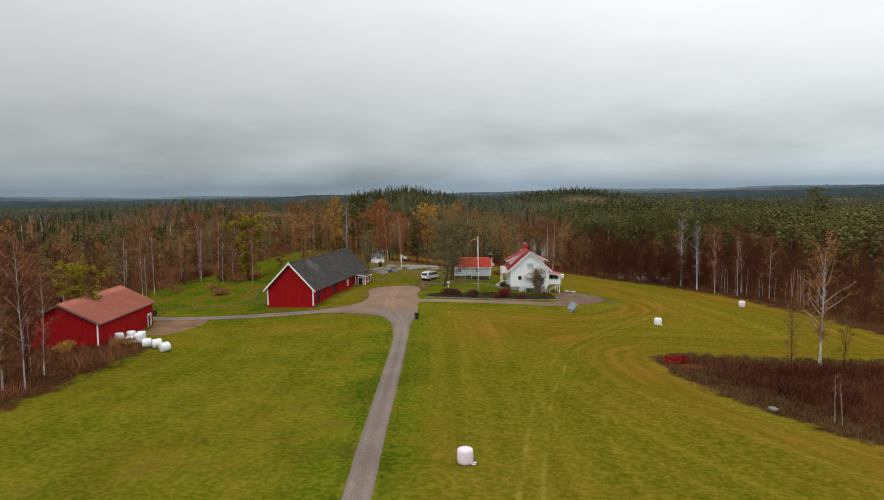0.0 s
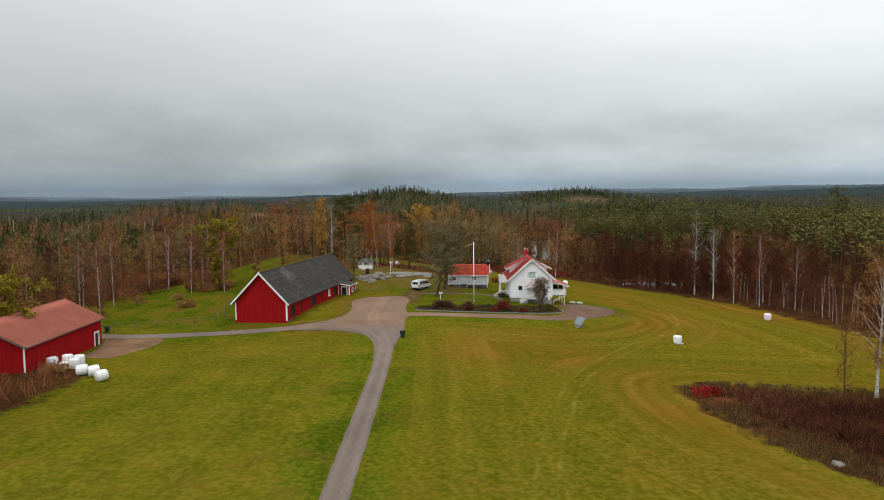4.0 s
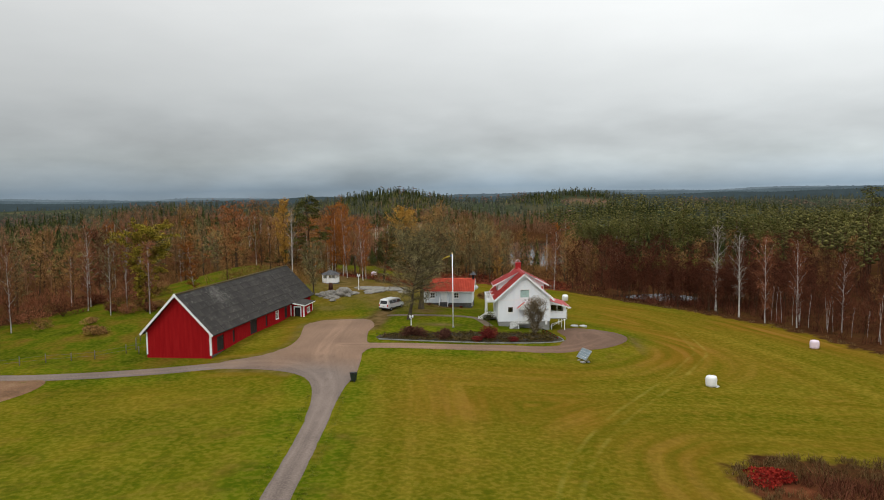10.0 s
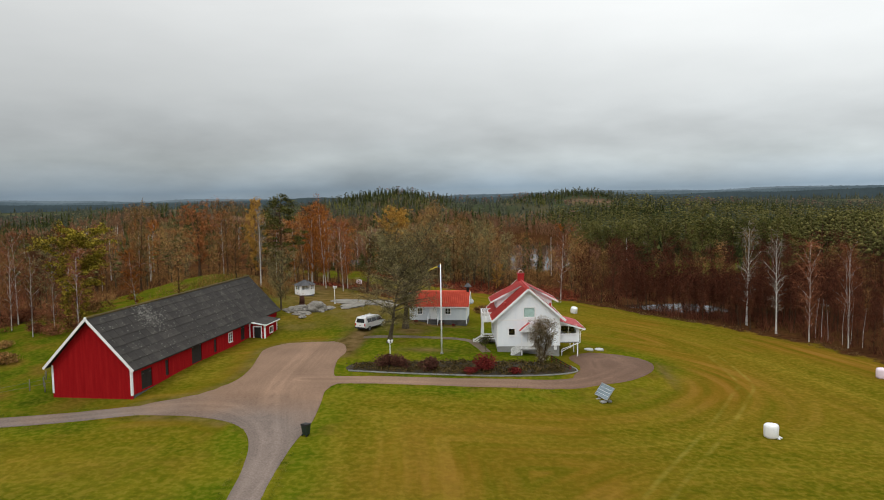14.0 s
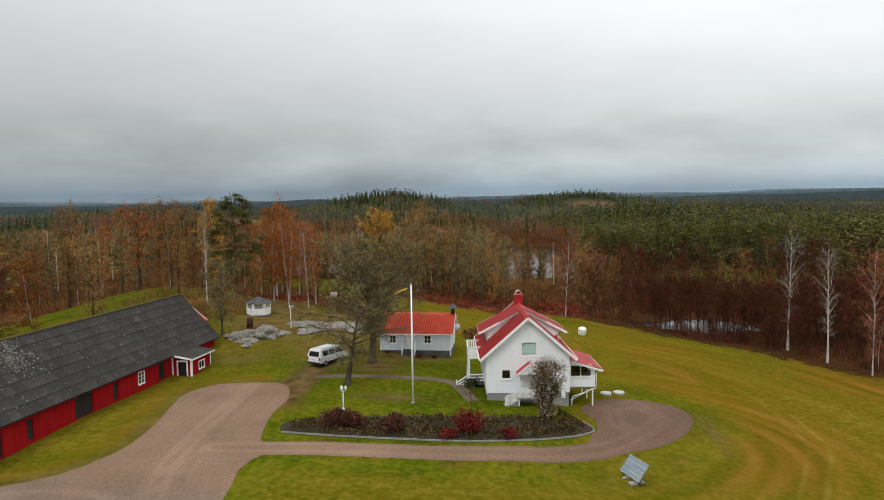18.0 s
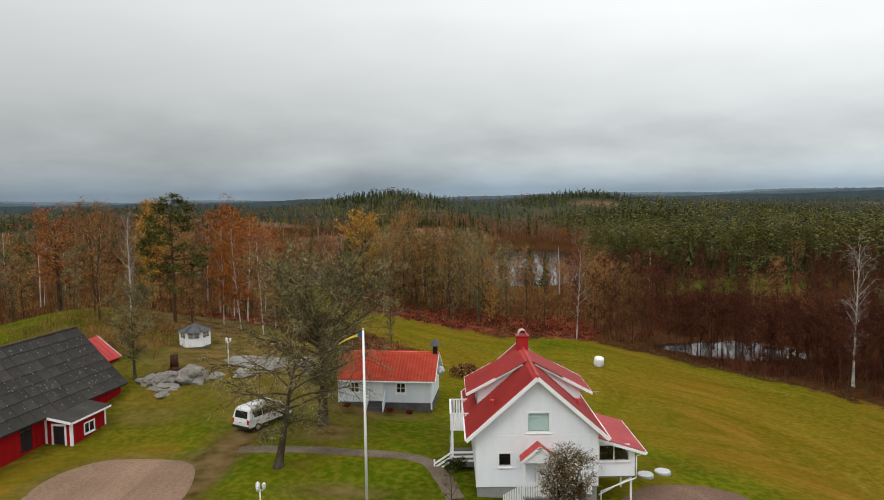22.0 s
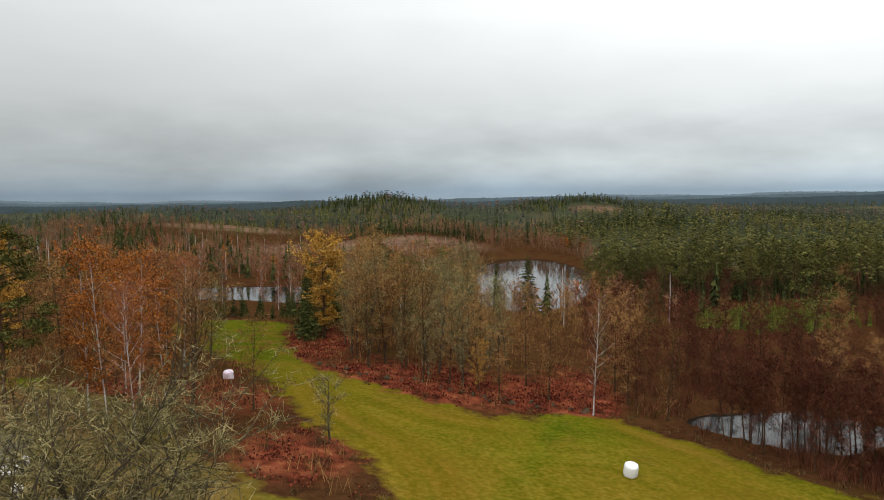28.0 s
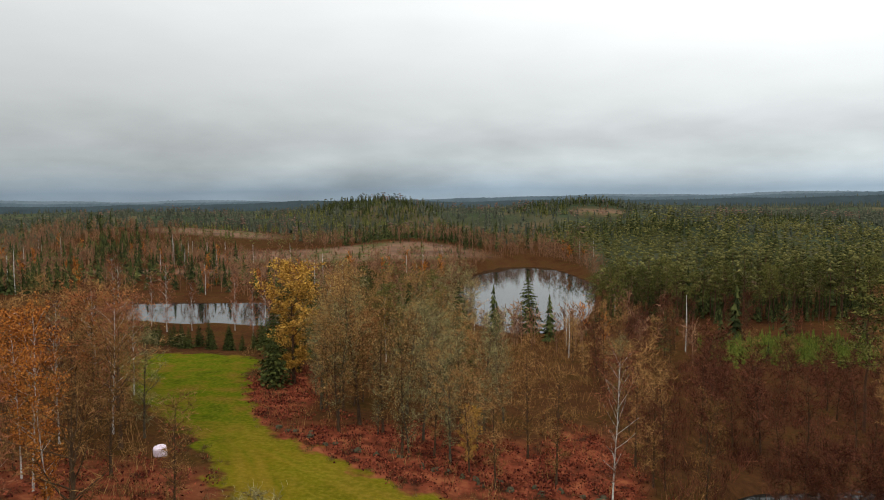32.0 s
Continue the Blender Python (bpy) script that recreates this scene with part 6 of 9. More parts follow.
    rod(dish, (w + 0.02, d / 2 - 0.9, 3.0), (w + 0.5, d / 2 - 0.88, 3.05), 0.03, n=5)
    part("satellite_dish", dish, STEEL, cot, "grey satellite dish")


# ---- the gazebo ----
def make_gazebo():
    gx, gy = -38.4, 178.2
    gz = ground(gx, gy)
    n, r, h = 6, 1.66, 1.85
    g = thing("gazebo", pose(gx, gy, gz, 0, 0, 22), "white six-sided garden gazebo with dark shingle roof", "gazebo")
    part("floor", rod(bmesh.new(), (0, 0, -0.3), (0, 0, 0.12), r + 0.1, n=n), DARK_STONE, g)
    side = 2 * r * math.sin(math.pi / n)
    for k in range(n):
        a = math.tau * (k + 0.5) / n
        m = Matrix.Rotation(a + math.pi / 2, 4, "Z")
        m = Matrix.Translation((math.cos(a) * r * math.cos(math.pi / n), math.sin(a) * r * math.cos(math.pi / n), 0.12)) @ m @ Matrix.Translation((-side / 2, 0, 0))
        wall = part("wall_panel", holed_wall(0, side, 0, lambda x: h - 0.12, [(0.25, 0.98, side - 0.25, 1.6)], -0.03, 0.03), WHITE, g, m=m)
        part("window_bar", bx(cube(side / 2 - 0.06, -0.035, 0.98, side / 2 + 0.06, 0.035, 1.6), 0.25, -0.02, 1.27, side - 0.25, 0.02, 1.31), WHITE, wall)
        p = part("pane", cube(0.25, -0.004, 0.98, side - 0.25, 0.004, 1.6), GLASS, wall)
        p.visible_shadow = False
        for x in (0.02, side - 0.02):
            part("post", cube(x - 0.05, -0.05, 0, x + 0.05, 0.05, h - 0.1), WHITE, wall)
    roof = bmesh.new()
    bmesh.ops.create_cone(roof, cap_ends=True, segments=n, radius1=r + 0.42, radius2=0.04, depth=0.85, matrix=Matrix.Translation((0, 0, h + 0.41)))
    rf = part("roof", roof, mat("dark_grey_shingles", (0.055, 0.055, 0.06), (0.085, 0.085, 0.09), (0.12, 0.12, 0.125), scale=2, fine=9, rough=0.9, bump=0.6), g, "dark grey shingle roof", m=Matrix.Rotation(math.pi / n * 0, 4, "Z"))
    for k in range(n):
        a = math.tau * k / n
        part("hip", rod(bmesh.new(), (math.cos(a) * (r + 0.42), math.sin(a) * (r + 0.42), h), (0, 0, h + 0.84), 0.04, n=5), MATS["dark_grey_shingles"], rf)
    part("finial", rod(bmesh.new(), (0, 0, h + 0.8), (0, 0, h + 1.0), 0.05, 0.02, 6), METAL, g)


make_barn()
make_shed()
make_house()
make_cottage()
make_gazebo()


# ---- trees ----
def tube(v, f, pts, radii, n):
    base = len(v)
    for i, (p, r) in enumerate(zip(pts, radii)):
        d = (pts[min(i + 1, len(pts) - 1)] - pts[max(i - 1, 0)]).normalized()
        s = d.cross(Vector((0, 1, 0)) if abs(d.y) < 0.9 else Vector((1, 0, 0))).normalized()
        u = d.cross(s)
        for k in range(n):
            a = math.tau * k / n
            q = p + (s * math.cos(a) + u * math.sin(a)) * r
            v.append((q.x, q.y, q.z))
    for i in range(len(pts) - 1):
        for k in range(n):
            a, b = base + i * n + k, base + i * n + (k + 1) % n
            f += [(a, b, b + n), (a, b + n, a + n)]


def sliver(v, f, p, q, w, rng):
    """A thin twig: one narrow triangle."""
    d = q - p
    s = d.cross(Vector((rng.uniform(-1, 1), rng.uniform(-1, 1), rng.uniform(-1, 1))))
    if s.length < 1e-6:
        return
    s = s.normalized() * w / 2
    b = len(v)
    v += [tuple(p - s), tuple(p + s), tuple(q)]
    f.append((b, b + 1, b + 2))


def leaf(v, f, p, size, rng):
    a = Vector((rng.gauss(0, 1), rng.gauss(0, 1), rng.gauss(0, 1))).normalized()
    c = a.cross(Vector((rng.gauss(0, 1), rng.gauss(0, 1), rng.gauss(0, 1)))).normalized()
    b = len(v)
    v += [tuple(p + a * size * 0.6), tuple(p - a * size * 0.3 + c * size * 0.5), tuple(p - a * size * 0.3 - c * size * 0.5)]
    f.append((b, b + 1, b + 2))


def broadleaf(seed, h, r0, cb=0.25, limbs=14, spread=0.26, rise=50, subs=4, twigs=10, tw=(0.5, 1.1), tw_w=0.035, leaves=0, leaf_size=0.22, droop=0.0, bend=0.03,
              stems=1, crown_pow=0.7, sides=6, leaf_top=0.0):
    """Trunk and limbs, twigs, leaves: three pairs of places and triangles."""
    rng = random.Random(seed)
    tv, tf, wv, wf, lv, lf = [], [], [], [], [], []
    for stem in range(stems):
        lean = Vector((rng.gauss(0, bend), rng.gauss(0, bend), 0)) + (Vector((math.cos(stem * 2.4 + seed), math.sin(stem * 2.4 + seed), 0)) * 0.16 if stems > 1 else Vector((0, 0, 0)))
        n = 8
        pts, p = [], Vector((0, 0, -0.3))
        for i in range(n):
            pts.append(p.copy())
            lean += Vector((rng.gauss(0, bend), rng.gauss(0, bend), 0))
            p = p + Vector((lean.x, lean.y, 1)).normalized() * ((h * 0.97 + 0.3) / (n - 1))
        rad = [r0 * (1 - 0.93 * (i / (n - 1)) ** 0.85) * (1.35 if i == 0 else 1) + 0.008 for i in range(n)]
        tbase = len(tv)
        tube(tv, tf, pts, rad, sides)
        for k in range(limbs):
            fr = cb + (0.97 - cb) * ((k + rng.uniform(0.1, 0.9)) / limbs)
            i = min(int(fr * (n - 1)), n - 2)
            t = fr * (n - 1) - i
            start = pts[i].lerp(pts[i + 1], t)
            rr = rad[i] * (1 - t) + rad[i + 1] * t
            prof = max(0.15, math.sin(math.pi * min(1.0, 0.12 + 0.88 * (1 - (fr - cb) / (1 - cb + 1e-6)) ** crown_pow * 0.9)))
            ln = spread * h * prof * rng.uniform(0.75, 1.2)
            az = k * 2.4 + rng.uniform(-0.5, 0.5) + seed
            el = radians(rise + rng.uniform(-14, 14))
            d = Vector((math.cos(az) * math.cos(el), math.sin(az) * math.cos(el), math.sin(el)))
            lp, q = [], start.copy()
            for s in range(5):
                lp.append(q.copy())
                d = (d + Vector((rng.gauss(0, 0.16), rng.gauss(0, 0.16), rng.gauss(0, 0.10) + 0.06 - droop * 0.2))).normalized()
                q = q + d * ln / 4
            lr = [max(0.012, min(rr * 0.62, 0.022 * ln + 0.01) * (1 - 0.8 * s / 4)) for s in range(5)]
            root = tbase + i * sides
            tf.append((root, root + 1, len(tv)))
            lbase = len(tv)
            tube(tv, tf, lp if sides > 7 else lp[::2], lr if sides > 7 else lr[::2], 5 if sides > 8 else 3)
            anchors = []
            for s in range(subs):
                u = rng.uniform(0.25, 1.0) * 3.99
                a = lp[int(u)].lerp(lp[min(int(u) + 1, 4)], u % 1)
                sd = (d * 0.6 + Vector((rng.gauss(0, 0.7), rng.gauss(0, 0.7), rng.gauss(0.1, 0.5) - droop))).normalized()
                sl = ln * rng.uniform(0.25, 0.55)
                mid = a + sd * sl * 0.55 + Vector((0, 0, 0.05 * sl))
                end = mid + (sd + Vector((rng.gauss(0, 0.3), rng.gauss(0, 0.3), rng.gauss(0, 0.3) - droop))).normalized() * sl * 0.5
                if sides > 8:
                    tf.append((lbase + 5 * int(u), lbase + 5 * int(u) + 1, len(tv)))
                    tube(tv, tf, [a, mid, end], [0.028, 0.018, 0.006], 3)
                else:
                    sliver(wv, wf, a, mid, 0.04 + 0.008 * ln, rng)
                    sliver(wv, wf, mid, end, 0.04, rng)
                anchors += [(a, mid), (mid, end)]
            anchors += [(lp[2], lp[3]), (lp[3], lp[4])]
            for s in range(twigs):
                a, b = rng.choice(anchors)
                st = a.lerp(b, rng.random())
                td = ((b - a).normalized() * 0.5 + Vector((rng.gauss(0, 0.7), rng.gauss(0, 0.7), rng.gauss(0.15, 0.55) - droop))).normalized()
                en = st + td * rng.uniform(*tw)
                sliver(wv, wf, st, en, tw_w * rng.uniform(0.7, 1.3), rng)
                anchors.append((st, en)) if s < twigs // 3 else None
            for s in range(leaves):
                if rng.random() < leaf_top * (1 - (fr - cb) / (1 - cb)):
                    continue
                a, b = rng.choice(anchors)
                leaf(lv, lf, a.lerp(b, rng.random()) + Vector((rng.gauss(0, 0.15), rng.gauss(0, 0.15), rng.gauss(0, 0.15))), leaf_size * rng.uniform(0.6, 1.4), rng)
    return (tv, tf), (wv, wf), (lv, lf)


def pine(seed, h, r0, cb=0.45, clumps=34, needles=30, width=0.17, size=0.85):
    rng = random.Random(seed)
    tv, tf, nv, nf = [], [], [], []
    n = 7
    pts = [Vector((rng.gauss(0, 0.02) * h * i / n, rng.gauss(0, 0.02) * h * i / n, -0.3 + (h + 0.3) * i / (n - 1))) for i in range(n)]
    tube(tv, tf, pts, [r0 * (1 - 0.9 * i / (n - 1)) for i in range(n)], 6)
    for k in range(clumps):
        fr = cb + (1 - cb) * (k + rng.random()) / clumps
        i = min(int(fr * (n - 1)), n - 2)
        c = pts[i].lerp(pts[i + 1], fr * (n - 1) - i)
        az, ln = rng.uniform(0, math.tau), h * width * rng.uniform(0.35, 1.1) * (1.15 - 0.85 * ((fr - cb) / (1 - cb)) ** 1.6)
        e = c + Vector((math.cos(az) * ln, math.sin(az) * ln, ln * rng.uniform(-0.1, 0.4)))
        tf.append((i * 6, i * 6 + 1, len(tv)))
        tube(tv, tf, [c, c.lerp(e, 0.6) + Vector((0, 0, 0.05 * ln)), e], [0.05, 0.035, 0.015], 3)
        for s in range(needles):
            o = e + Vector((rng.gauss(0, size * 0.55), rng.gauss(0, size * 0.55), rng.gauss(0, size * 0.22)))
            q = o + Vector((rng.gauss(0, 1), rng.gauss(0, 1), rng.gauss(0.5, 0.6))).normalized() * size * rng.uniform(0.3, 0.6)
            sliver(nv, nf, o, q, size * 0.2 * rng.uniform(0.6, 1.2), rng)
    return (tv, tf), (nv, nf)


def spruce(seed, h, r0, cb=0.06, whorls=22, width=0.17, boughs=9, frond=6):
    rng = random.Random(seed)
    tv, tf, nv, nf = [], [], [], []
    tube(tv, tf, [Vector((0, 0, -0.3)), Vector((0, 0, h * 0.5)), Vector((0, 0, h))], [r0, r0 * 0.5, 0.02], 6)
    for k in range(whorls):
        fr = cb + (0.99 - cb) * k / whorls
        ln = h * width * (1 - fr) ** 0.85 * rng.uniform(0.85, 1.15) + 0.15
        for b in range(boughs):
            az = math.tau * (b + rng.uniform(-0.3, 0.3)) / boughs + k
            l = ln * rng.uniform(0.7, 1.15)
            o = Vector((0, 0, h * fr + rng.uniform(-0.2, 0.2)))
            d = Vector((math.cos(az), math.sin(az), -0.25))
            s = Vector((-math.sin(az), math.cos(az), 0))
            for q in range(frond):
                t = (q + 0.3) / frond
                p = o + d * l * t
                e = p + (d * 0.6 + s * rng.uniform(-0.9, 0.9) + Vector((0, 0, -0.35))).normalized() * l * 0.42 * (1.1 - 0.5 * t)
                sliver(nv, nf, p, e, l * 0.26, rng)
    return (tv, tf), (nv, nf)


TREE_MESHES = {}


def tree_mesh(key, name, data, material):
    if key not in TREE_MESHES:
        me = mesh_np(name, *data)
        me.materials.append(material)
        TREE_MESHES[key] = me
    return TREE_MESHES[key]


class Kind:
    """A kind of tree: a few built shapes of unit scale, planted as things with their parts."""

    def __init__(self, name, label, height, shapes, materials, parts, category="tree"):
        self.name, self.label, self.height, self.parts, self.category = name, label, height, parts, category
        self.meshes = []
        for i, shape in enumerate(shapes):
            self.meshes.append([tree_mesh((name, label, i, p), p, data, m) if len(data[1]) else None for p, data, m in zip(parts, shape, materials)])

    def plant(self, x, y, h, rng, label="", group="", wide=1.0, which=None):
        me = self.meshes[rng.randrange(len(self.meshes)) if which is None else which]
        s = h / self.height
        ob = thing(self.name, Matrix.Translation((x, y, ground(x, y) - 0.05)) @ Matrix.Rotation(rng.uniform(0, math.tau), 4, "Z") @ Matrix.Diagonal((s * wide, s * wide, s, 1)), label or self.label, self.category, group)
        for p, m in zip(self.parts, me):
            if m:
                part_mesh(p, m, ob)
        return ob


TBL = ("trunk", "crown", "foliage")
BIRCH = Kind("birch", "bare white-trunked birch with red-brown twigs", 15, [broadleaf(10 + i, 15, 0.085, 0.13, 26, 0.19, 56, 4, 70, (0.5, 1.3), 0.040, droop=0.1, bend=0.018, sides=6) for i in range(4)], (BARK_WHITE, TWIG_RED, LEAF_ORANGE), TBL)
BIRCH_OPEN = Kind("birch", "tall bare birch with pale upswept limbs", 18, [broadleaf(30 + i, 18, 0.17, 0.22, 28, 0.16, 60, 6, 22, (0.5, 1.2), 0.05, bend=0.015, sides=8) for i in range(2)], (BARK_WHITE, mat("pale_birch_twigs", (0.12, 0.095, 0.075), (0.2, 0.165, 0.135), (0.28, 0.24, 0.2), scale=0.5, rough=0.9, bump=0, island=0.3), LEAF_ORANGE), TBL)
BIRCH_HAZE = Kind("birch", "tall birch with a haze of orange-brown twigs", 17, [broadleaf(41, 17, 0.17, 0.2, 30, 0.27, 58, 6, 70, (0.4, 1.0), 0.045, leaves=40, leaf_size=0.13, bend=0.015, sides=8)], (BARK_WHITE, TWIG_BROWN, LEAF_ORANGE), TBL)
BIRCH_GOLD = Kind("birch", "birch with thin orange autumn leaves", 16, [broadleaf(50 + i, 16, 0.085, 0.2, 22, 0.20, 52, 4, 40, (0.6, 1.3), 0.045, leaves=230, leaf_size=0.15, droop=0.15, bend=0.02, sides=6) for i in range(2)], (BARK_WHITE, TWIG_RED, LEAF_ORANGE), TBL)
BIRCH_THIN = Kind("birch", "thin young white-stemmed birch", 7, [broadleaf(60 + i, 7, 0.04, 0.45, 6, 0.13, 60, 3, 16, (0.3, 0.7), 0.03, bend=0.03, sides=5) for i in range(3)], (BARK_WHITE, TWIG_RED, LEAF_ORANGE), TBL)
BARE = Kind("bare_tree", "bare brown broadleaf tree in the wood", 15, [broadleaf(70 + i, 15, 0.15, 0.14, 26, 0.25, 46, 5, 64, (0.5, 1.2), 0.044, bend=0.03) for i in range(5)], (BARK_BROWN, TWIG_BROWN, LEAF_PALE), TBL)
ALDER = Kind("alder", "bare purple-brown alder in the wet wood", 12, [broadleaf(90 + i, 12, 0.10, 0.12, 24, 0.23, 52, 4, 56, (0.5, 1.2), 0.048, bend=0.03, stems=1) for i in range(5)], (BARK_BROWN, TWIG_PURPLE, LEAF_PALE), TBL)
OAK_RUST = Kind("oak", "oak with rust-brown leaves still on its branches", 18, [broadleaf(110 + i, 18, 0.3, 0.28, 28, 0.33, 38, 6, 34, (0.6, 1.2), 0.05, leaves=230, leaf_size=0.19, bend=0.03) for i in range(2)], (BARK_BROWN, TWIG_BROWN, LEAF_RUST), TBL)
OAK_PALE = Kind("broadleaf_tree", "tree with thin dull beige-brown leaves", 18, [broadleaf(120 + i, 18, 0.19, 0.16, 28, 0.22, 46, 5, 74, (0.5, 1.3), 0.042, leaves=50, leaf_size=0.16, bend=0.03, leaf_top=0.6) for i in range(3)], (BARK_BROWN, TWIG_BROWN, LEAF_PALE), TBL)
ASPEN_YELLOW = Kind("aspen", "aspen with ochre-yellow autumn leaves", 17, [broadleaf(130 + i, 17, 0.2, 0.1, 28, 0.27, 50, 6, 24, (0.5, 1.2), 0.05, leaves=430, leaf_size=0.19, bend=0.02) for i in range(2)], (BARK_BROWN, TWIG_BROWN, LEAF_YELLOW), TBL)
TREE_OLIVE = Kind("broadleaf_tree", "tree still full of yellow-green leaves", 14, [broadleaf(140 + i, 14, 0.18, 0.12, 26, 0.27, 42, 5, 20, (0.5, 1.1), 0.05, leaves=620, leaf_size=0.19, bend=0.03) for i in range(2)], (BARK_BROWN, TWIG_BROWN, LEAF_OLIVE), TBL)
LICHENED = Kind("broadleaf_tree", "leafless grey-green lichened tree", 16, [broadleaf(145 + i, 16, 0.17, 0.14, 26, 0.25, 46, 5, 80, (0.5, 1.2), 0.040, bend=0.03) for i in range(3)], (BARK_LICHEN, TWIG_LICHEN, LEAF_PALE), TBL)
DARK_OAK = Kind("oak", "broad dark bare oak", 13, [broadleaf(148, 13, 0.24, 0.2, 24, 0.36, 48, 8, 60, (0.4, 1.0), 0.04, bend=0.05, sides=8)], (BARK_BROWN, TWIG_BROWN, LEAF_PALE), TBL)
ALDER_BANK = Kind("alder", "bare dark-stemmed alder with a high crown", 12, [broadleaf(190 + i, 12, 0.13, 0.36, 20, 0.22, 54, 4, 80, (0.5, 1.2), 0.044, bend=0.03) for i in range(4)], (BARK_BROWN, TWIG_PURPLE, LEAF_PALE), TBL)
TBN = ("trunk", "crown")
PINE = Kind("pine", "tall pine with orange trunk and tufted dark green crown", 18, [pine(150 + i, 18, 0.17, 0.42, 34, 56, 0.16, 0.9) for i in range(3)], (BARK_PINE, NEEDLE_PINE), TBN)
PINE_BROAD = Kind("pine", "tall broad pine with sweeping dark green boughs", 17, [pine(157, 17, 0.27, 0.26, 62, 110, 0.27, 0.85)], (BARK_PINE, NEEDLE_PINE), TBN)
SPRUCE = Kind("spruce", "dark green pointed spruce", 18, [spruce(160 + i, 18, 0.2) for i in range(2)], (BARK_BROWN, NEEDLE_SPRUCE), TBN)

trng = random.Random(77)
# birches by the shed
for x, y, h in ((-57.3, 75.4, 17), (-59.6, 74.8, 19.3), (-58.9, 80.7, 12.6), (-62.0, 82.4, 14), (-66, 79, 16), (-63, 70, 15)):
    BIRCH.plant(x, y, h, trng, "slender bare birch at the field edge", "birches by the shed")
TREE_OLIVE.plant(-68.5, 101.5, 11.5, trng, "alder with thin yellow-green leaves beside the shed", wide=1.5)
# wet hollow in the east
BIRCH_HAZE.plant(39.0, 101.5, 16.3, trng, "tall forked birch with a haze of orange-brown twigs", wide=1.15)
BARE.plant(34.6, 99.4, 10.3, trng, "small dark bare tree in the hollow", wide=0.8)
BARE.plant(41.1, 99.2, 8, trng, "small dark bare tree in the hollow", wide=0.8)
for k in range(12):
    x, y = trng.uniform(29, 46), trng.uniform(64, 78)
    if outline_distance(np.array([x]), np.array([y]), OPEN_LAND)[0] < -2.5:
        BIRCH_THIN.plant(x, y, trng.uniform(3.4, 5.2), trng, group="young birches in the hollow")
# birches along the eastern field edge
for x, y, h in ((41.6, 196, 19.0), (43.4, 186, 17.0)):
    BIRCH_OPEN.plant(x, y, h, trng, group="birches along the field edge")
for x, y, h in ((45.7, 178.0, 16.3), (49.7, 173.5, 16), (55, 168.0, 13.5), (53, 181, 14), (66, 140, 14)):
    BIRCH.plant(x, y, h, trng, "bare white-trunked birch at the field edge", "birches along the field edge")
for k in range(26):
    t = trng.random()
    BIRCH_THIN.plant(46 + 12 * t + trng.uniform(1, 5), 182 - 36 * t + trng.uniform(-3, 3), trng.uniform(4.5, 8), trng, group="young birches along the field edge")
# behind and beside the barn
for x, y, h in ((-82.5, 136, 13), (-79.5, 137.5, 12), (-78.0, 139.5, 13.5), (-84.5, 140, 12), (-74.0, 152.5, 12.5), (-76.5, 157, 14), (-60, 193, 12), (-79, 172, 14), (-70.5, 163, 13), (-71.5, 125.5, 11)):
    BIRCH.plant(x, y, h, trng, "bare white-trunked birch on the grassy slope", "birches behind the barn")
# the copse behind the barn
TREE_OLIVE.plant(-61.6, 149.6, 13.6, trng, "tree full of yellow-green leaves behind the barn", wide=1.45)
for x, y, h in ((-59.2, 146.4, 11.5), (-66.2, 146.8, 11.5), (-65.0, 149.5, 10)):
    BIRCH.plant(x, y, h, trng, "bare birch in the copse behind the barn", "birches of the copse")
BIRCH_GOLD.plant(-55.5, 154.5, 9.5, trng, "small tree with orange leaves", wide=1.4)
OAK_PALE.plant(-52.5, 160.5, 11.8, trng, "pale-leaved tree behind the barn", wide=1.35)
OAK_RUST.plant(-62.6, 188, 12.6, trng, "large oak with rust-brown leaves", wide=1.4)
OAK_PALE.plant(-73, 185, 16.2, trng)
ASPEN_YELLOW.plant(-54.9, 198, 15, trng, wide=0.85)
BARE.plant(-56, 186, 14, trng, "dark bare oak on the knoll")
BARE.plant(-52, 181, 13.5, trng, "dark bare oak on the knoll")
PINE_BROAD.plant(-45.8, 187.5, 16.2, trng, "tall broad pine behind the gazebo")
for x, y, h in ((-42.5, 203, 16), (-38.2, 190.6, 15.6), (-41.6, 192.8, 15), (-46, 206, 15), (-35.2, 195.5, 13.5)):
    BIRCH_GOLD.plant(x, y, h, trng, "birch with orange autumn leaves behind the gazebo", "orange birches")
DARK_OAK.plant(-41.3, 183.6, 6.5, trng, "low dark bare tree beside the gazebo", wide=1.2)
BIRCH_OPEN.plant(-46.8, 179.2, 14.0, trng, "bare white birch above the rocks", wide=0.9)
DARK_OAK.plant(-29.9, 190.2, 12.5, trng, "broad dark bare oak beside the field", wide=1.15)
BIRCH.plant(-34.2, 188.4, 13.5, trng)
DARK_OAK.plant(-43.0, 216.5, 13, trng, "broad dark bare tree at the field's edge", wide=1.1)
for x, y, h in ((-50.3, 217, 13), (-47, 221.5, 15), (-53, 228, 15.5), (-57, 234, 15), (-50, 223, 14), (-60.5, 240, 15), (-55, 239, 14), (-63, 247, 15), (-66, 238, 14)):
    trng.choice((BIRCH, BARE, BIRCH)).plant(x, y, h, trng, "bare red-brown tree in the wood beside the field", "trees beside the far field", 1.2)
BARE.plant(-28.7, 201.3, 10.3, trng)
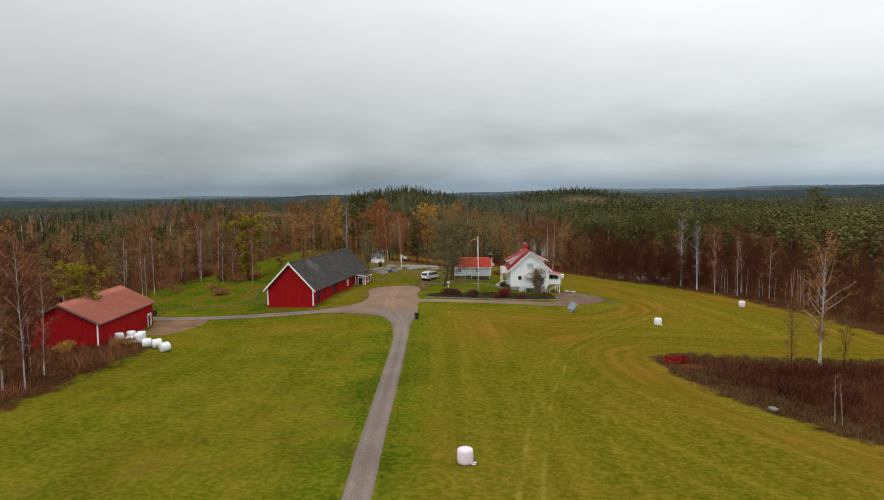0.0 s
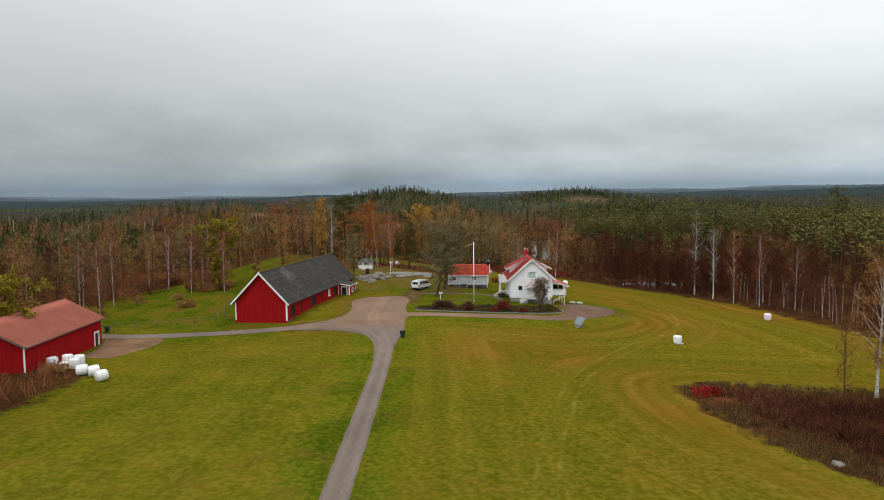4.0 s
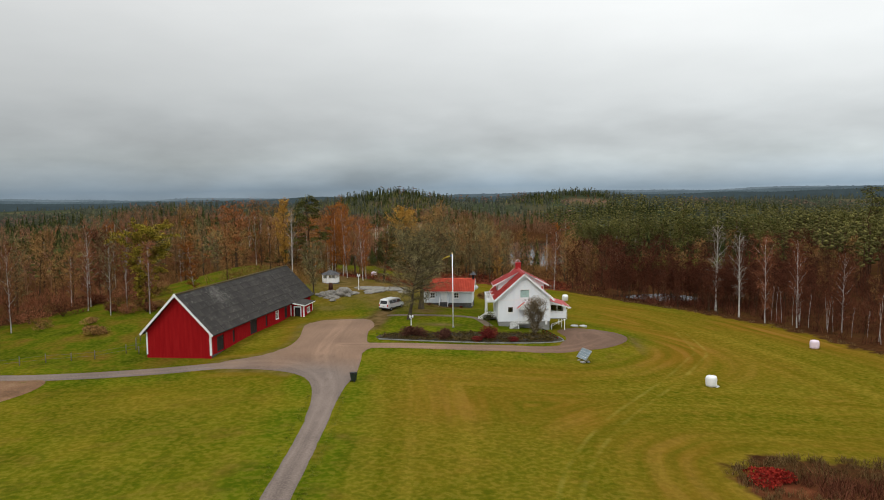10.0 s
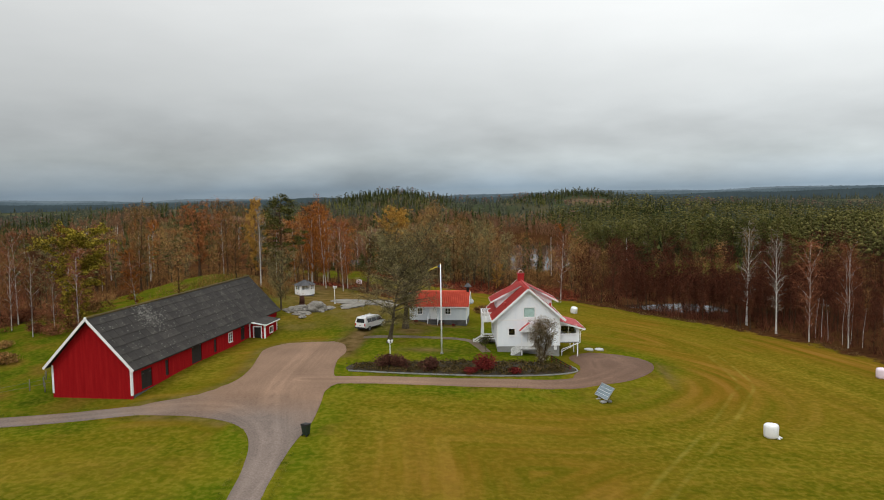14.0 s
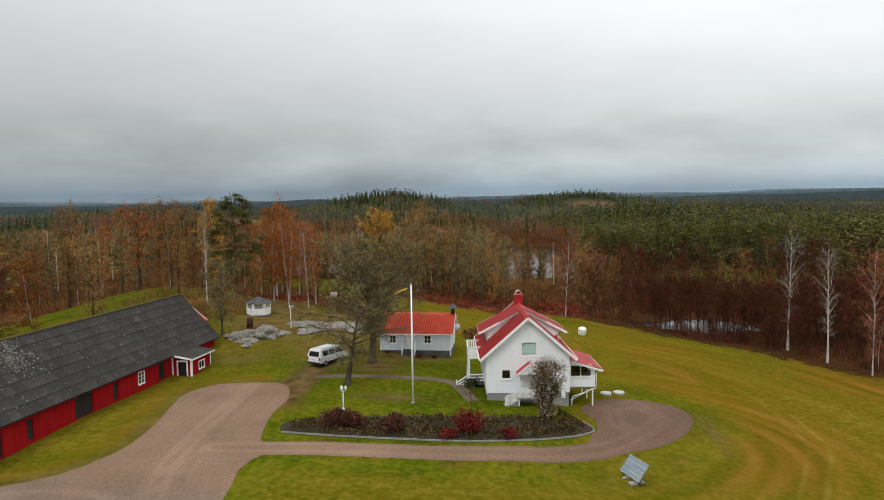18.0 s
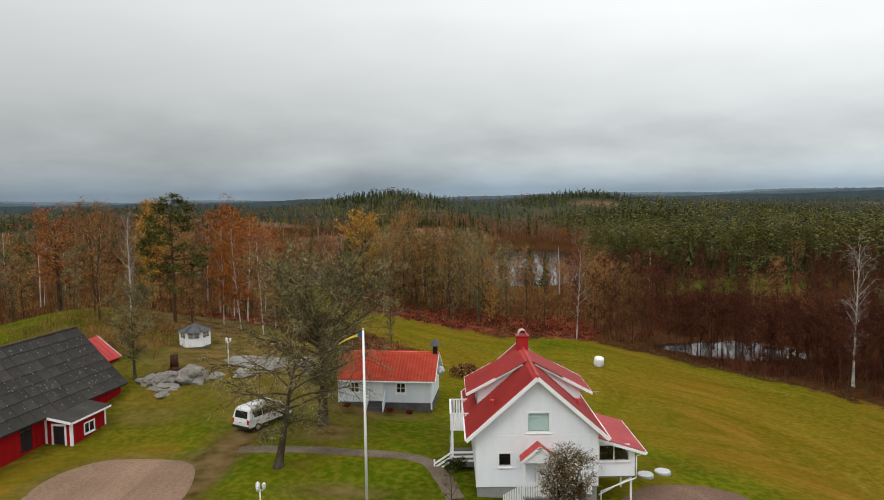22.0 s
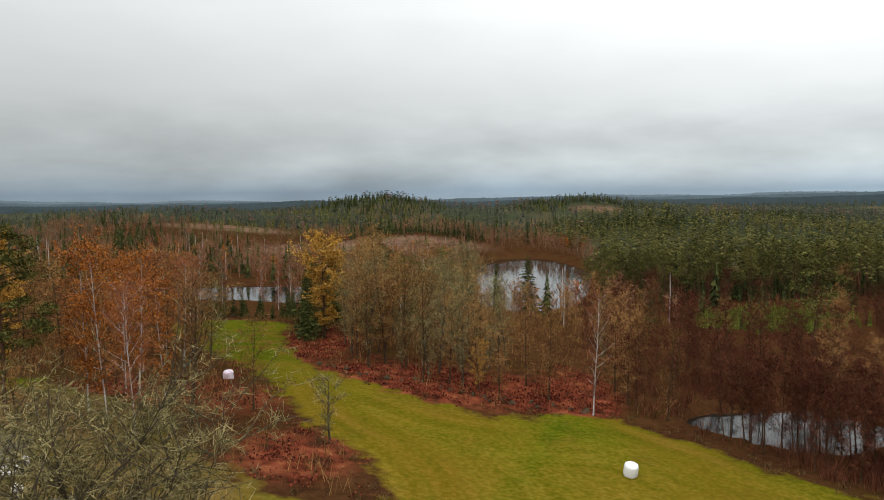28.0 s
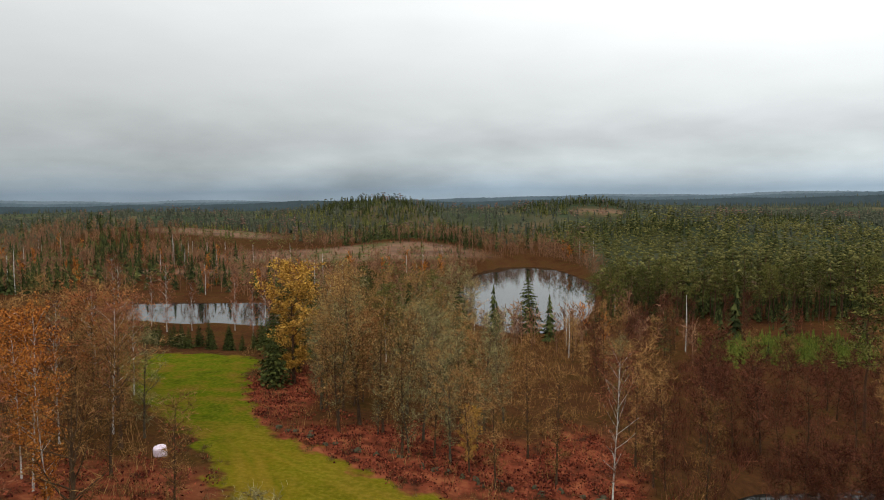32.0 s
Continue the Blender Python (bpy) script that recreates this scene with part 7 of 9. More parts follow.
# wood beyond the field
for x, y, h in ((-20.6, 231.2, 19.3), (-13.6, 221.4, 14.7), (-10.2, 222.4, 12.1), (-17, 228, 15), (-24, 236, 17), (-8, 231, 15), (-28, 240, 16)):
    OAK_PALE.plant(x, y, h, trng, "thin-leaved tree at the edge of the wood", "trees beyond the field")
for x, y, h in ((-3.3, 215.4, 11.3), (2.8, 218.7, 12.0), (-6, 218.5, 11), (0, 226, 13), (13, 222, 12), (17, 217, 11)):
    BARE.plant(x, y, h, trng, "bare brown tree at the edge of the wood", "trees beyond the field")
BIRCH.plant(8.0, 215.6, 15.1, trng, "white birch standing at the field's end")
ASPEN_YELLOW.plant(-35.5, 250, 18.1, trng, "tall aspen with ochre-yellow leaves", wide=1.35)
SPRUCE.plant(-37.5, 247, 9.5, trng, "dark spruce beside the yellow aspen", wide=1.5)
ASPEN_YELLOW.plant(-6.3, 221, 6.2, trng, "small tree with yellow leaves")
SPRUCE.plant(-40.5, 255, 12.5, trng, "dark spruce beside the yellow aspen", wide=1.3)
SPRUCE.plant(0.9, 339.5, 18.4, trng, "tall dark spruce on the lake shore", wide=1.35)
PINE.plant(46.8, 250, 22, trng, "single tall pine above the thicket", wide=1.15)
PINE.plant(95, 244, 26, trng, "single tall pine above the forest", wide=1.2)
PINE.plant(62, 225, 17, trng, wide=1.2)


# ---- the old garden trees ----
def garden_tree(x, y, seed, h, r0, label, **kw):
    shape = broadleaf(seed, h, r0, sides=9, **kw)
    ob = thing("old_garden_tree", pose(x, y, ground(x, y)), label, "tree", "old garden trees")
    for name, data, m in zip(TBL, shape, (BARK_LICHEN, TWIG_LICHEN, LEAF_PALE)):
        if len(data[1]):
            me = mesh_np(name, *data)
            me.materials.append(m)
            part_mesh(name, me, ob)
    return ob


garden_tree(-16.8, 157.0, 201, 10.9, 0.45, "great old bare tree with lichen-grey branches", cb=0.27, limbs=42, spread=0.66, rise=36, subs=17, twigs=820, tw=(0.3, 0.75), tw_w=0.029, bend=0.035, crown_pow=0.55)
garden_tree(-17.5, 148.6, 215, 8.4, 0.33, "old crooked bare tree with drooping lichen-grey branches", cb=0.32, limbs=19, spread=0.76, rise=24, subs=14, twigs=420, tw=(0.3, 0.7), tw_w=0.028, droop=0.3, bend=0.06)
garden_tree(-18.4, 194.4, 205, 6.0, 0.12, "small lichen-grey bare tree", cb=0.2, limbs=12, spread=0.36, rise=45, subs=5, twigs=110, tw=(0.3, 0.8), tw_w=0.035)
garden_tree(-4.6, 143.0, 207, 3.0, 0.05, "young bare garden sapling", cb=0.3, limbs=8, spread=0.3, rise=55, subs=3, twigs=14, tw=(0.2, 0.5), tw_w=0.015)
garden_tree(-37.9, 164.9, 209, 7.8, 0.16, "small round-crowned bare tree on the rock", cb=0.22, limbs=20, spread=0.40, rise=46, subs=8, twigs=260, tw=(0.3, 0.8), tw_w=0.03)
FRUIT = broadleaf(211, 4.5, 0.12, cb=0.1, limbs=20, spread=0.42, rise=52, subs=6, twigs=230, tw=(0.2, 0.55), tw_w=0.024, leaves=60, leaf_size=0.11, stems=2)
fruit = thing("fruit_tree", pose(2.0, 142.6, ground(2.0, 142.6)), "small round fruit tree with few beige leaves before the house", "tree")
for name, data, m in zip(TBL, FRUIT, (BARK_BROWN, mat("dark_fruit_twigs", (0.04, 0.028, 0.014), (0.115, 0.08, 0.042), (0.2, 0.145, 0.08), scale=2, rough=0.95, bump=0, island=0.5, spec=0.02), mat("withered_pale_leaves", (0.2, 0.16, 0.1), (0.36, 0.3, 0.21), (0.5, 0.44, 0.34), scale=2, rough=0.9, bump=0, island=0.6, spec=0.02))):
    me = mesh_np(name, *data)
    me.materials.append(m)
    part_mesh(name, me, fruit)


# ---- woods that nobody could count ----
def scatter(name, label, shapes, places, material, category="forest"):
    """Many trees in one object: each shape is turned, scaled and set on the ground."""
    rng = np.random.default_rng(len(name) * 7 + len(places))
    av, af, n = [], [], 0
    shapes = [(np.asarray(v, np.float32), np.asarray(f, np.int32)) for v, f in shapes]
    for x, y, z, s in places:
        v, f = shapes[rng.integers(len(shapes))]
        a = rng.uniform(0, math.tau)
        c, d = math.cos(a) * s, math.sin(a) * s
        w = np.empty_like(v)
        w[:, 0], w[:, 1], w[:, 2] = v[:, 0] * c - v[:, 1] * d + x, v[:, 0] * d + v[:, 1] * c + y, v[:, 2] * s + z
        av.append(w)
        af.append(f + n)
        n += len(v)
    me = mesh_np(name, np.concatenate(av), np.concatenate(af))
    me.materials.append(material)
    return tagged(new(name, me), label, category, kind="stuff")


def wooded(x, y, gap=2.0):
    """Whether a place lies in the woods: off the open land, the water and the heath."""
    x, y = np.asarray(x, float), np.asarray(y, float)
    ok = outline_distance(x, y, OPEN_LAND) < -gap
    for _, cx, cy, rx, ry, _ in WATERS:
        ok &= ((x - cx) / rx) ** 2 + ((y - cy) / ry) ** 2 > 1.35
    ok &= ((x - 1) / 33) ** 2 + ((y - 446) / 107) ** 2 > 1.0
    ok &= ~((x > -155) & (x < -56) & (y > 258) & (y < 316))
    for cx, cy, rx, ry in HEATHS:
        ok &= ((x - cx) / rx) ** 2 + ((y - cy) / ry) ** 2 > 1.0
    return ok


def places(seed, n, box, size, gap=2.0, keep=None, sink=0.0):
    rng = np.random.default_rng(seed)
    x, y = rng.uniform(box[0], box[2], n), rng.uniform(box[1], box[3], n)
    ok = wooded(x, y, gap)
    if keep is not None:
        ok &= keep(x, y, rng)
    x, y = x[ok], y[ok]
    return list(zip(x.tolist(), y.tolist(), (ground_np(x, y) - sink).tolist(), rng.uniform(size[0], size[1], len(x)).tolist()))


def in_view(x, y, rng=None):
    return (np.abs(x + 0.12 * (y - 20)) < 0.72 * y + 40)


def patch_noise(x, y, size, seed):
    a = np.sin(x / size + seed) * np.cos(y / size * 1.3 + seed * 2) + 0.6 * np.sin(x / size * 2.3 + y / size * 1.7 + seed * 3)
    return a


def pad(v, f, c, r, h, rng, n=5):
    """A flat tuft of foliage: a ragged ring with a raised middle and a hollow underside."""
    b = len(v)
    v.append((c.x + rng.uniform(-0.2, 0.2) * r, c.y + rng.uniform(-0.2, 0.2) * r, c.z + h))
    v.append((c.x, c.y, c.z - h * 0.35))
    a0 = rng.uniform(0, math.tau)
    for q in range(n):
        a, rr = a0 + math.tau * q / n, r * rng.uniform(0.65, 1.2)
        v.append((c.x + rr * math.cos(a), c.y + rr * math.sin(a), c.z + rng.uniform(-0.3, 0.15) * h))
    for q in range(n):
        k, l = b + 2 + q, b + 2 + (q + 1) % n
        f += [(b, k, l), (b + 1, l, k)]


def low_pine(seed):
    """A far pine: a narrow heap of separate tufts on an open stem."""
    rng = random.Random(seed)
    v, f = [], []
    cb = rng.uniform(0.42, 0.6)
    for k in range(11):
        t = (k + rng.random() * 0.6) / 11
        z = cb + (0.98 - cb) * t
        r = 0.125 * math.sin(math.pi * (0.18 + 0.80 * t)) ** 0.7 * rng.uniform(0.5, 1.1)
        a = k * 2.4 + rng.uniform(-0.4, 0.4)
        pad(v, f, Vector((r * math.cos(a), r * math.sin(a), z)), rng.uniform(0.045, 0.075) * (1.15 - 0.5 * t), rng.uniform(0.03, 0.05), rng)
        for _ in range(2):
            p = Vector((r * math.cos(a), r * math.sin(a), z))
            sliver(v, f, p, p + Vector((rng.gauss(0, 0.05), rng.gauss(0, 0.05), rng.uniform(-0.01, 0.06))), 0.018, rng)
    return v, f


def far_pine(seed):
    """A farther pine: five flat tufts and a few tips."""
    rng = random.Random(seed)
    v, f = [], []
    for k in range(5):
        t = (k + rng.random() * 0.7) / 5
        r = 0.10 * math.sin(math.pi * (0.2 + 0.78 * t)) * rng.uniform(0.4, 1.1)
        a, z = k * 2.4 + rng.uniform(-0.5, 0.5), 0.5 + 0.46 * t
        c = Vector((r * math.cos(a), r * math.sin(a), z))
        pad(v, f, c, rng.uniform(0.06, 0.09) * (1.15 - 0.5 * t), rng.uniform(0.025, 0.045), rng, 4)
        for _ in range(2):
            sliver(v, f, c, c + Vector((rng.gauss(0, 0.06), rng.gauss(0, 0.06), rng.uniform(0.0, 0.07))), 0.028, rng)
    return v, f


def low_trunks(seed):
    v, f = [], []
    tube(v, f, [Vector((0, 0, -0.02)), Vector((0.01, 0, 0.5)), Vector((0, 0, 0.9))], [0.011, 0.009, 0.004], 3)
    return v, f


def low_spruce(seed):
    """A far spruce: tiers of single drooping boughs, shorter and shorter to the tip."""
    rng = random.Random(seed)
    v, f = [], []
    tiers = 10
    for k in range(tiers):
        z, r = 0.07 + 0.9 * k / tiers, 0.165 * (1 - k / (tiers + 0.4)) ** 0.9
        for q in range(6):
            a = math.tau * (q + rng.uniform(-0.25, 0.25)) / 6 + k * 0.8
            rr, w = r * rng.uniform(0.7, 1.2), rng.uniform(0.28, 0.5)
            b = len(v)
            v += [(0, 0, z + 0.10), (rr * math.cos(a - w), rr * math.sin(a - w), z - rng.uniform(0.0, 0.03)), (rr * 1.12 * math.cos(a + w), rr * 1.12 * math.sin(a + w), z - rng.uniform(-0.01, 0.04))]
            f.append((b, b + 1, b + 2))
    return v, f


def low_bare(seed, leaves=0, twigs=44):
    """A far leafless tree: limbs fanning up from the stem, a haze of twigs at their ends."""
    rng = random.Random(seed)
    v, f = [], []
    wide = rng.uniform(0.13, 0.2)
    w = 0.021 if not leaves else 0.034
    sliver(v, f, Vector((0, 0, -0.02)), Vector((rng.gauss(0, 0.02), rng.gauss(0, 0.02), 0.9)), 0.022, rng)
    for k in range(twigs // 3):
        t = rng.uniform(0.1, 0.85)
        a = rng.uniform(0, math.tau)
        r = wide * math.sin(math.pi * min(1, 0.25 + 0.72 * t)) * rng.uniform(0.6, 1.1)
        p = Vector((0, 0, t * 0.75))
        q = Vector((r * math.cos(a), r * math.sin(a), min(1.0, t * 0.75 + rng.uniform(0.12, 0.25))))
        sliver(v, f, p, q, 0.013, rng)
        for _ in range(4 if not leaves else 5):
            m = p.lerp(q, rng.uniform(0.45, 1.05))
            sliver(v, f, m, m + Vector((rng.gauss(0, 0.045), rng.gauss(0, 0.045), rng.uniform(-0.01, 0.10))), w * rng.uniform(0.6, 1.2), rng)
    return v, f


def tiny_spruce(seed):
    rng = random.Random(seed)
    v, f = [], []
    for k in range(4):
        z0, r = 0.05 + 0.2 * k, 0.2 * (1 - k / 4.6)
        for q in range(4):
            a = math.tau * (q + rng.uniform(-0.3, 0.3)) / 4 + k
            b = len(v)
            v += [(0, 0, min(1.0, z0 + 0.38)), (r * math.cos(a - 0.6), r * math.sin(a - 0.6), z0), (r * 1.1 * math.cos(a + 0.6), r * 1.1 * math.sin(a + 0.6), z0 - 0.02)]
            f.append((b, b + 1, b + 2))
    return v, f


def round_top(seed):
    """A far crown: a few tufts heaped up."""
    rng = random.Random(seed)
    v, f = [], []
    for k in range(3):
        a, z = k * 2.4 + rng.random(), 0.55 + 0.15 * k
        r = 0.12 * rng.random()
        pad(v, f, Vector((r * math.cos(a), r * math.sin(a), z)), rng.uniform(0.12, 0.18), rng.uniform(0.05, 0.09), rng, 4)
    return v, f


# pine forest in the east and the mixed woods around
def pine_land(x, y, rng):
    return in_view(x, y) & (((y > 346 + 0.1 * np.abs(x - 60)) | (x > 84 + 0.08 * np.abs(y - 240)) | (x < 0)) & ((y > 285) | (np.abs(x) > 80))) & ((x > 26) | (rng.random(len(x)) < 0.60 + 0.30 * np.clip(patch_noise(x, y, 55, 1), -1, 1)))


PINES = [(x, y, z, h if x > 15 else h * 0.62) for x, y, z, h in places(1, 12500, (-420, 110, 480, 640), (11, 18), 6, pine_land)]
scatter("pine_forest", "dense green pine forest with tufted crowns", [low_pine(300 + i) for i in range(8)], [p for p in PINES if p[1] < 415 and p[0] > 15], FAR_PINE)
scatter("far_pine_forest", "dense green pine forest round the lakes", [far_pine(305 + i) for i in range(8)], [p for p in PINES if p[1] >= 415 or p[0] <= 15], FAR_PINE)
scatter("pine_understorey", "dark young spruces under the pines", [low_spruce(315 + i) for i in range(3)], places(36, 900, (20, 343, 150, 400), (2.5, 6.5), 3, lambda x, y, r: y > 344), FAR_SPRUCE)
scatter("pine_trunks", "slim grey-brown pine trunks", [low_trunks(310)], [p for p in PINES if p[1] < 420 and p[0] > 15], BARK_PINE)


def spruce_land(x, y, rng):
    return in_view(x, y) & (patch_noise(x, y, 70, 5) + rng.normal(0, 0.5, len(x)) > 0.55) & ((y > 300) | (np.abs(x) > 75))


scatter("spruce_wood", "dark green spruce wood", [low_spruce(320 + i) for i in range(6)], places(2, 6500, (-460, 120, 480, 720), (8, 15), 6, lambda x, y, r: spruce_land(x, y, r)), FAR_SPRUCE)


def distant(x, y, rng):
    return in_view(x, y) & (rng.random(len(x)) < 0.8)


scatter("distant_forest", "far-off conifer forest tinted with painted haze", [tiny_spruce(330 + i) for i in range(5)], places(3, 9500, (-1100, 620, 1100, 1300), (6, 11), 6, distant), DISTANT)
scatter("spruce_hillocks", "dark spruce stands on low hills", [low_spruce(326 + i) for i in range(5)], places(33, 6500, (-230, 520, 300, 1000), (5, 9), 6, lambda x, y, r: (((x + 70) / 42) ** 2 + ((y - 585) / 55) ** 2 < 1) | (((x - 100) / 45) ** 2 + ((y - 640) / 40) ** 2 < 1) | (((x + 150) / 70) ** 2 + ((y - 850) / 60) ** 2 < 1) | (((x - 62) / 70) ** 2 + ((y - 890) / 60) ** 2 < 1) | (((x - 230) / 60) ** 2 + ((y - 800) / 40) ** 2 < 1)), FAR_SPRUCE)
scatter("distant_pines", "far-off olive green pine crowns dulled with painted haze", [round_top(335 + i) for i in range(5)], places(31, 6500, (-1100, 620, 1100, 1250), (7, 12), 6, distant), DISTANT)
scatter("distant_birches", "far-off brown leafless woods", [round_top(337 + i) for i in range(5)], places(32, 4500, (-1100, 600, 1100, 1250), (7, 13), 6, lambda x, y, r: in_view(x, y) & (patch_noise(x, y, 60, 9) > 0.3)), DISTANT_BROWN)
scatter("far_ridge_forest", "conifers along the far ridges, dulled with painted haze", [tiny_spruce(340 + i) for i in range(5)], places(4, 6500, (-2600, 1300, 2600, 3000), (9, 16), 6, distant), DISTANT)


def bare_land(x, y, rng):
    return in_view(x, y) & (y < 620) & (x < 40) & (rng.random(len(x)) < 0.55 + 0.4 * patch_noise(x, y, 40, 3)) & ((y > 285) | (x < -95) | (x > 85))


scatter("bare_birch_wood", "bare red-brown birch wood", [low_bare(350 + i, 0, 42) for i in range(8)], places(5, 9000, (-360, 100, 260, 620), (9, 15), 5, bare_land), FAR_BARE)
scatter("birch_stems", "white birch stems", [low_trunks(361)], places(6, 520, (-330, 100, 300, 560), (9, 16), 5, bare_land), BARK_WHITE)
scatter("autumn_wood", "trees with the last orange leaves", [low_bare(370 + i, 1, 60) for i in range(5)], places(7, 420, (-320, 110, 200, 560), (8, 15), 5, bare_land), LEAF_ORANGE)



scatter("dark_spruce_stand", "dense dark spruce stand behind the western wood", [low_spruce(328 + i) for i in range(4)], places(34, 1900, (-330, 150, -96, 420), (7, 12), 8, lambda x, y, r: ((x + 215) / 95) ** 2 + ((y - 290) / 105) ** 2 < 1), FAR_SPRUCE)
scatter("hillside_plantation", "olive-green young conifers on the far slopes", [low_spruce(398 + i) for i in range(4)], places(35, 5000, (-340, 560, 260, 900), (3, 7), 6, lambda x, y, r: in_view(x, y) & ((((x + 165) / 75) ** 2 + ((y - 770) / 100) ** 2 < 1) | (patch_noise(x, y, 48, 7) > 0.75))), OLIVE_YOUNG)
wrng0 = random.Random(17)


def heath_land(seed, n):
    rng = np.random.default_rng(seed)
    out = []
    for cx, cy, rx, ry in HEATHS:
        k = int(n * rx * ry / 2000)
        a, r = rng.uniform(0, math.tau, k), np.sqrt(rng.random(k))
        x, y = cx + rx * r * np.cos(a), cy + ry * r * np.sin(a)
        out += list(zip(x.tolist(), y.tolist(), ground_np(x, y).tolist(), rng.uniform(1.2, 5, k).tolist()))
    return out


scatter("lake_shore_saplings", "low brown saplings round the lake", [low_bare(383 + i, 0, 50) for i in range(4)],
        [(x, y, ground(x, y), wrng0.uniform(2, 6)) for x, y in ((wrng0.uniform(-42, 44), wrng0.uniform(330, 570)) for _ in range(1900)) if ((x - 1) / 28) ** 2 + ((y - 442) / 98) ** 2 > 1.22 and ((x - 1) / 40) ** 2 + ((y - 450) / 118) ** 2 < 1.0], FAR_BARE)
scatter("young_plantation", "bright green young conifer plantation", [low_spruce(395 + i) for i in range(4)],
        [(x, y, ground(x, y), wrng0.uniform(1.5, 4.5)) for x, y in ((wrng0.gauss(57, 7), wrng0.gauss(302, 6)) for _ in range(650))], YOUNG_GREEN)
scatter("heath_saplings", "low reddish saplings on the cleared ground", [low_bare(380 + i, 0, 50) for i in range(4)], heath_land(8, 200), TWIG_RED)
scatter("heath_spruces", "young green spruces on the cleared ground", [low_spruce(390 + i) for i in range(3)], heath_land(9, 45), FAR_SPRUCE)

# countable trees that stand nearer
prng = random.Random(53)
for k in range(52):
    u = (k % 26) / 25
    ALDER_BANK.plant(24 + 40 * u + prng.uniform(-1, 1), (210.5 if k < 26 else 214) - 8 * u - 4 * math.sin(math.pi * u) + prng.uniform(-1.4, 1.4), prng.uniform(7, 11), prng, "bare dark alder on the pond bank", "alders on the pond bank")
wrng = random.Random(91)


OPEN_LINES = ((0, 131, -54.9, 198), (0, 141, -37.7, 215.1), (0, 5, -68.5, 101.5), (0, 100, -42.5, 203), (0, 142, -35.5, 250), (-0.4, 142, 0.9, 339.5))


def on_view_line(x, y):
    """Gaps in the woods through which single trees stand free."""
    for xa, ya, xb, yb in OPEN_LINES:
        t = (y - ya) / (yb - ya)
        if t < 0.99 and abs(x - xa - (xb - xa) * t) < 3.2:
            return True
    return False


def grove(kinds, n, box, hs, gap=3.0, keep=None, label="", group="", apart=3.2):
    done = []
    for _ in range(n * 12):
        if len(done) >= n:
            break
        x, y = wrng.uniform(box[0], box[2]), wrng.uniform(box[1], box[3])
        if not wooded(np.array([x]), np.array([y]), gap)[0] or any((x - a) ** 2 + (y - b) ** 2 < apart ** 2 for a, b in done) or on_view_line(x, y) or (keep and not keep(x, y)):
            continue
        done.append((x, y))
        wrng.choice(kinds).plant(x, y, wrng.uniform(*hs), wrng, label, group, wrng.uniform(0.9, 1.3))


grove([BIRCH, BARE, ALDER, ALDER], 46, (-100, 60, -54, 125), (8, 14), 3.5, group="western wood", keep=lambda x, y: not (-78 < x < -56 and 78 < y < 122) and x > -62 - 0.6 * (y - 50))
grove([BARE, BARE, OAK_PALE, BIRCH, LICHENED, ALDER, BARE], 58, (-125, 120, -66, 215), (8, 13.5), 3, group="wood behind the meadow")
grove([BARE, OAK_PALE, LICHENED, BIRCH_GOLD, BARE, BARE, OAK_RUST], 44, (-100, 183, -22, 262), (10, 15), 2.5, group="wood behind the barn", keep=lambda x, y: y > 178 - 0.35 * (x + 60))
grove([BARE, LICHENED, OAK_PALE, LICHENED, LICHENED], 32, (-46, 220, 14, 262), (7, 16), 4, keep=lambda x, y: not 2 < x < 12, apart=4.2, group="wood by the lake")
grove([BARE, LICHENED, SPRUCE, SPRUCE, PINE, OAK_PALE], 46, (-46, 258, -10, 335), (12, 18), 4, group="wood by the lake")
grove([BARE, OAK_PALE, BARE], 26, (-14, 258, 30, 330), (5, 9), 4, group="low trees before the lake")
grove([ALDER_BANK, ALDER_BANK, ALDER], 46, (21, 188, 66, 213), (6.5, 10), 2.2, group="alders before the pond", apart=2.0)
grove([ALDER, ALDER, ALDER, ALDER, BARE], 104, (12, 205, 100, 322), (8, 13), 3, group="alder carr")
grove([ALDER, ALDER, ALDER, BARE, ALDER], 65, (50, 105, 95, 215), (5, 8.5), 3, group="eastern wood")
grove([PINE], 60, (16, 343, 135, 362), (14, 18), 3, group="pines at the forest edge", apart=4)
grove([BARE, SPRUCE, BIRCH], 30, (-62, 272, -20, 330), (6, 13), 4, group="trees by the western lake")
for k in range(32):
    SPRUCE.plant(-90 + k * 1.5 + wrng.uniform(-0.8, 0.8), 281 + wrng.uniform(-3, 4), wrng.uniform(3.5, 7.5), wrng, "young dark spruce at the end of the field", "young spruces", 1.4)
for k in range(9):
    BIRCH.plant(-100 + k * 6 + wrng.uniform(-2, 2), 301 + wrng.uniform(-6, 6), wrng.uniform(11, 17), wrng, "bare birch on the lake shore", "shore birches")


# ---- undergrowth ----
def brush(seed, h=1.0, n=26, lean=0.45, w=0.03, base=0.35):
    rng = random.Random(seed)
    v, f = [], []
    for k in range(n):
        a, r = rng.uniform(0, math.tau), base * math.sqrt(rng.random())
        p = Vector((r * math.cos(a), r * math.sin(a), -0.05))
        q = p + Vector((rng.gauss(0, lean * 0.5), rng.gauss(0, lean * 0.5), h * rng.uniform(0.5, 1.0)))
        sliver(v, f, p, q, w, rng)
        if k % 2:
            m = p.lerp(q, rng.uniform(0.45, 0.8))
            sliver(v, f, m, m + Vector((rng.gauss(0, 0.16), rng.gauss(0, 0.16), rng.uniform(0.05, 0.3))) * h, w * 0.7, rng)
    return v, f


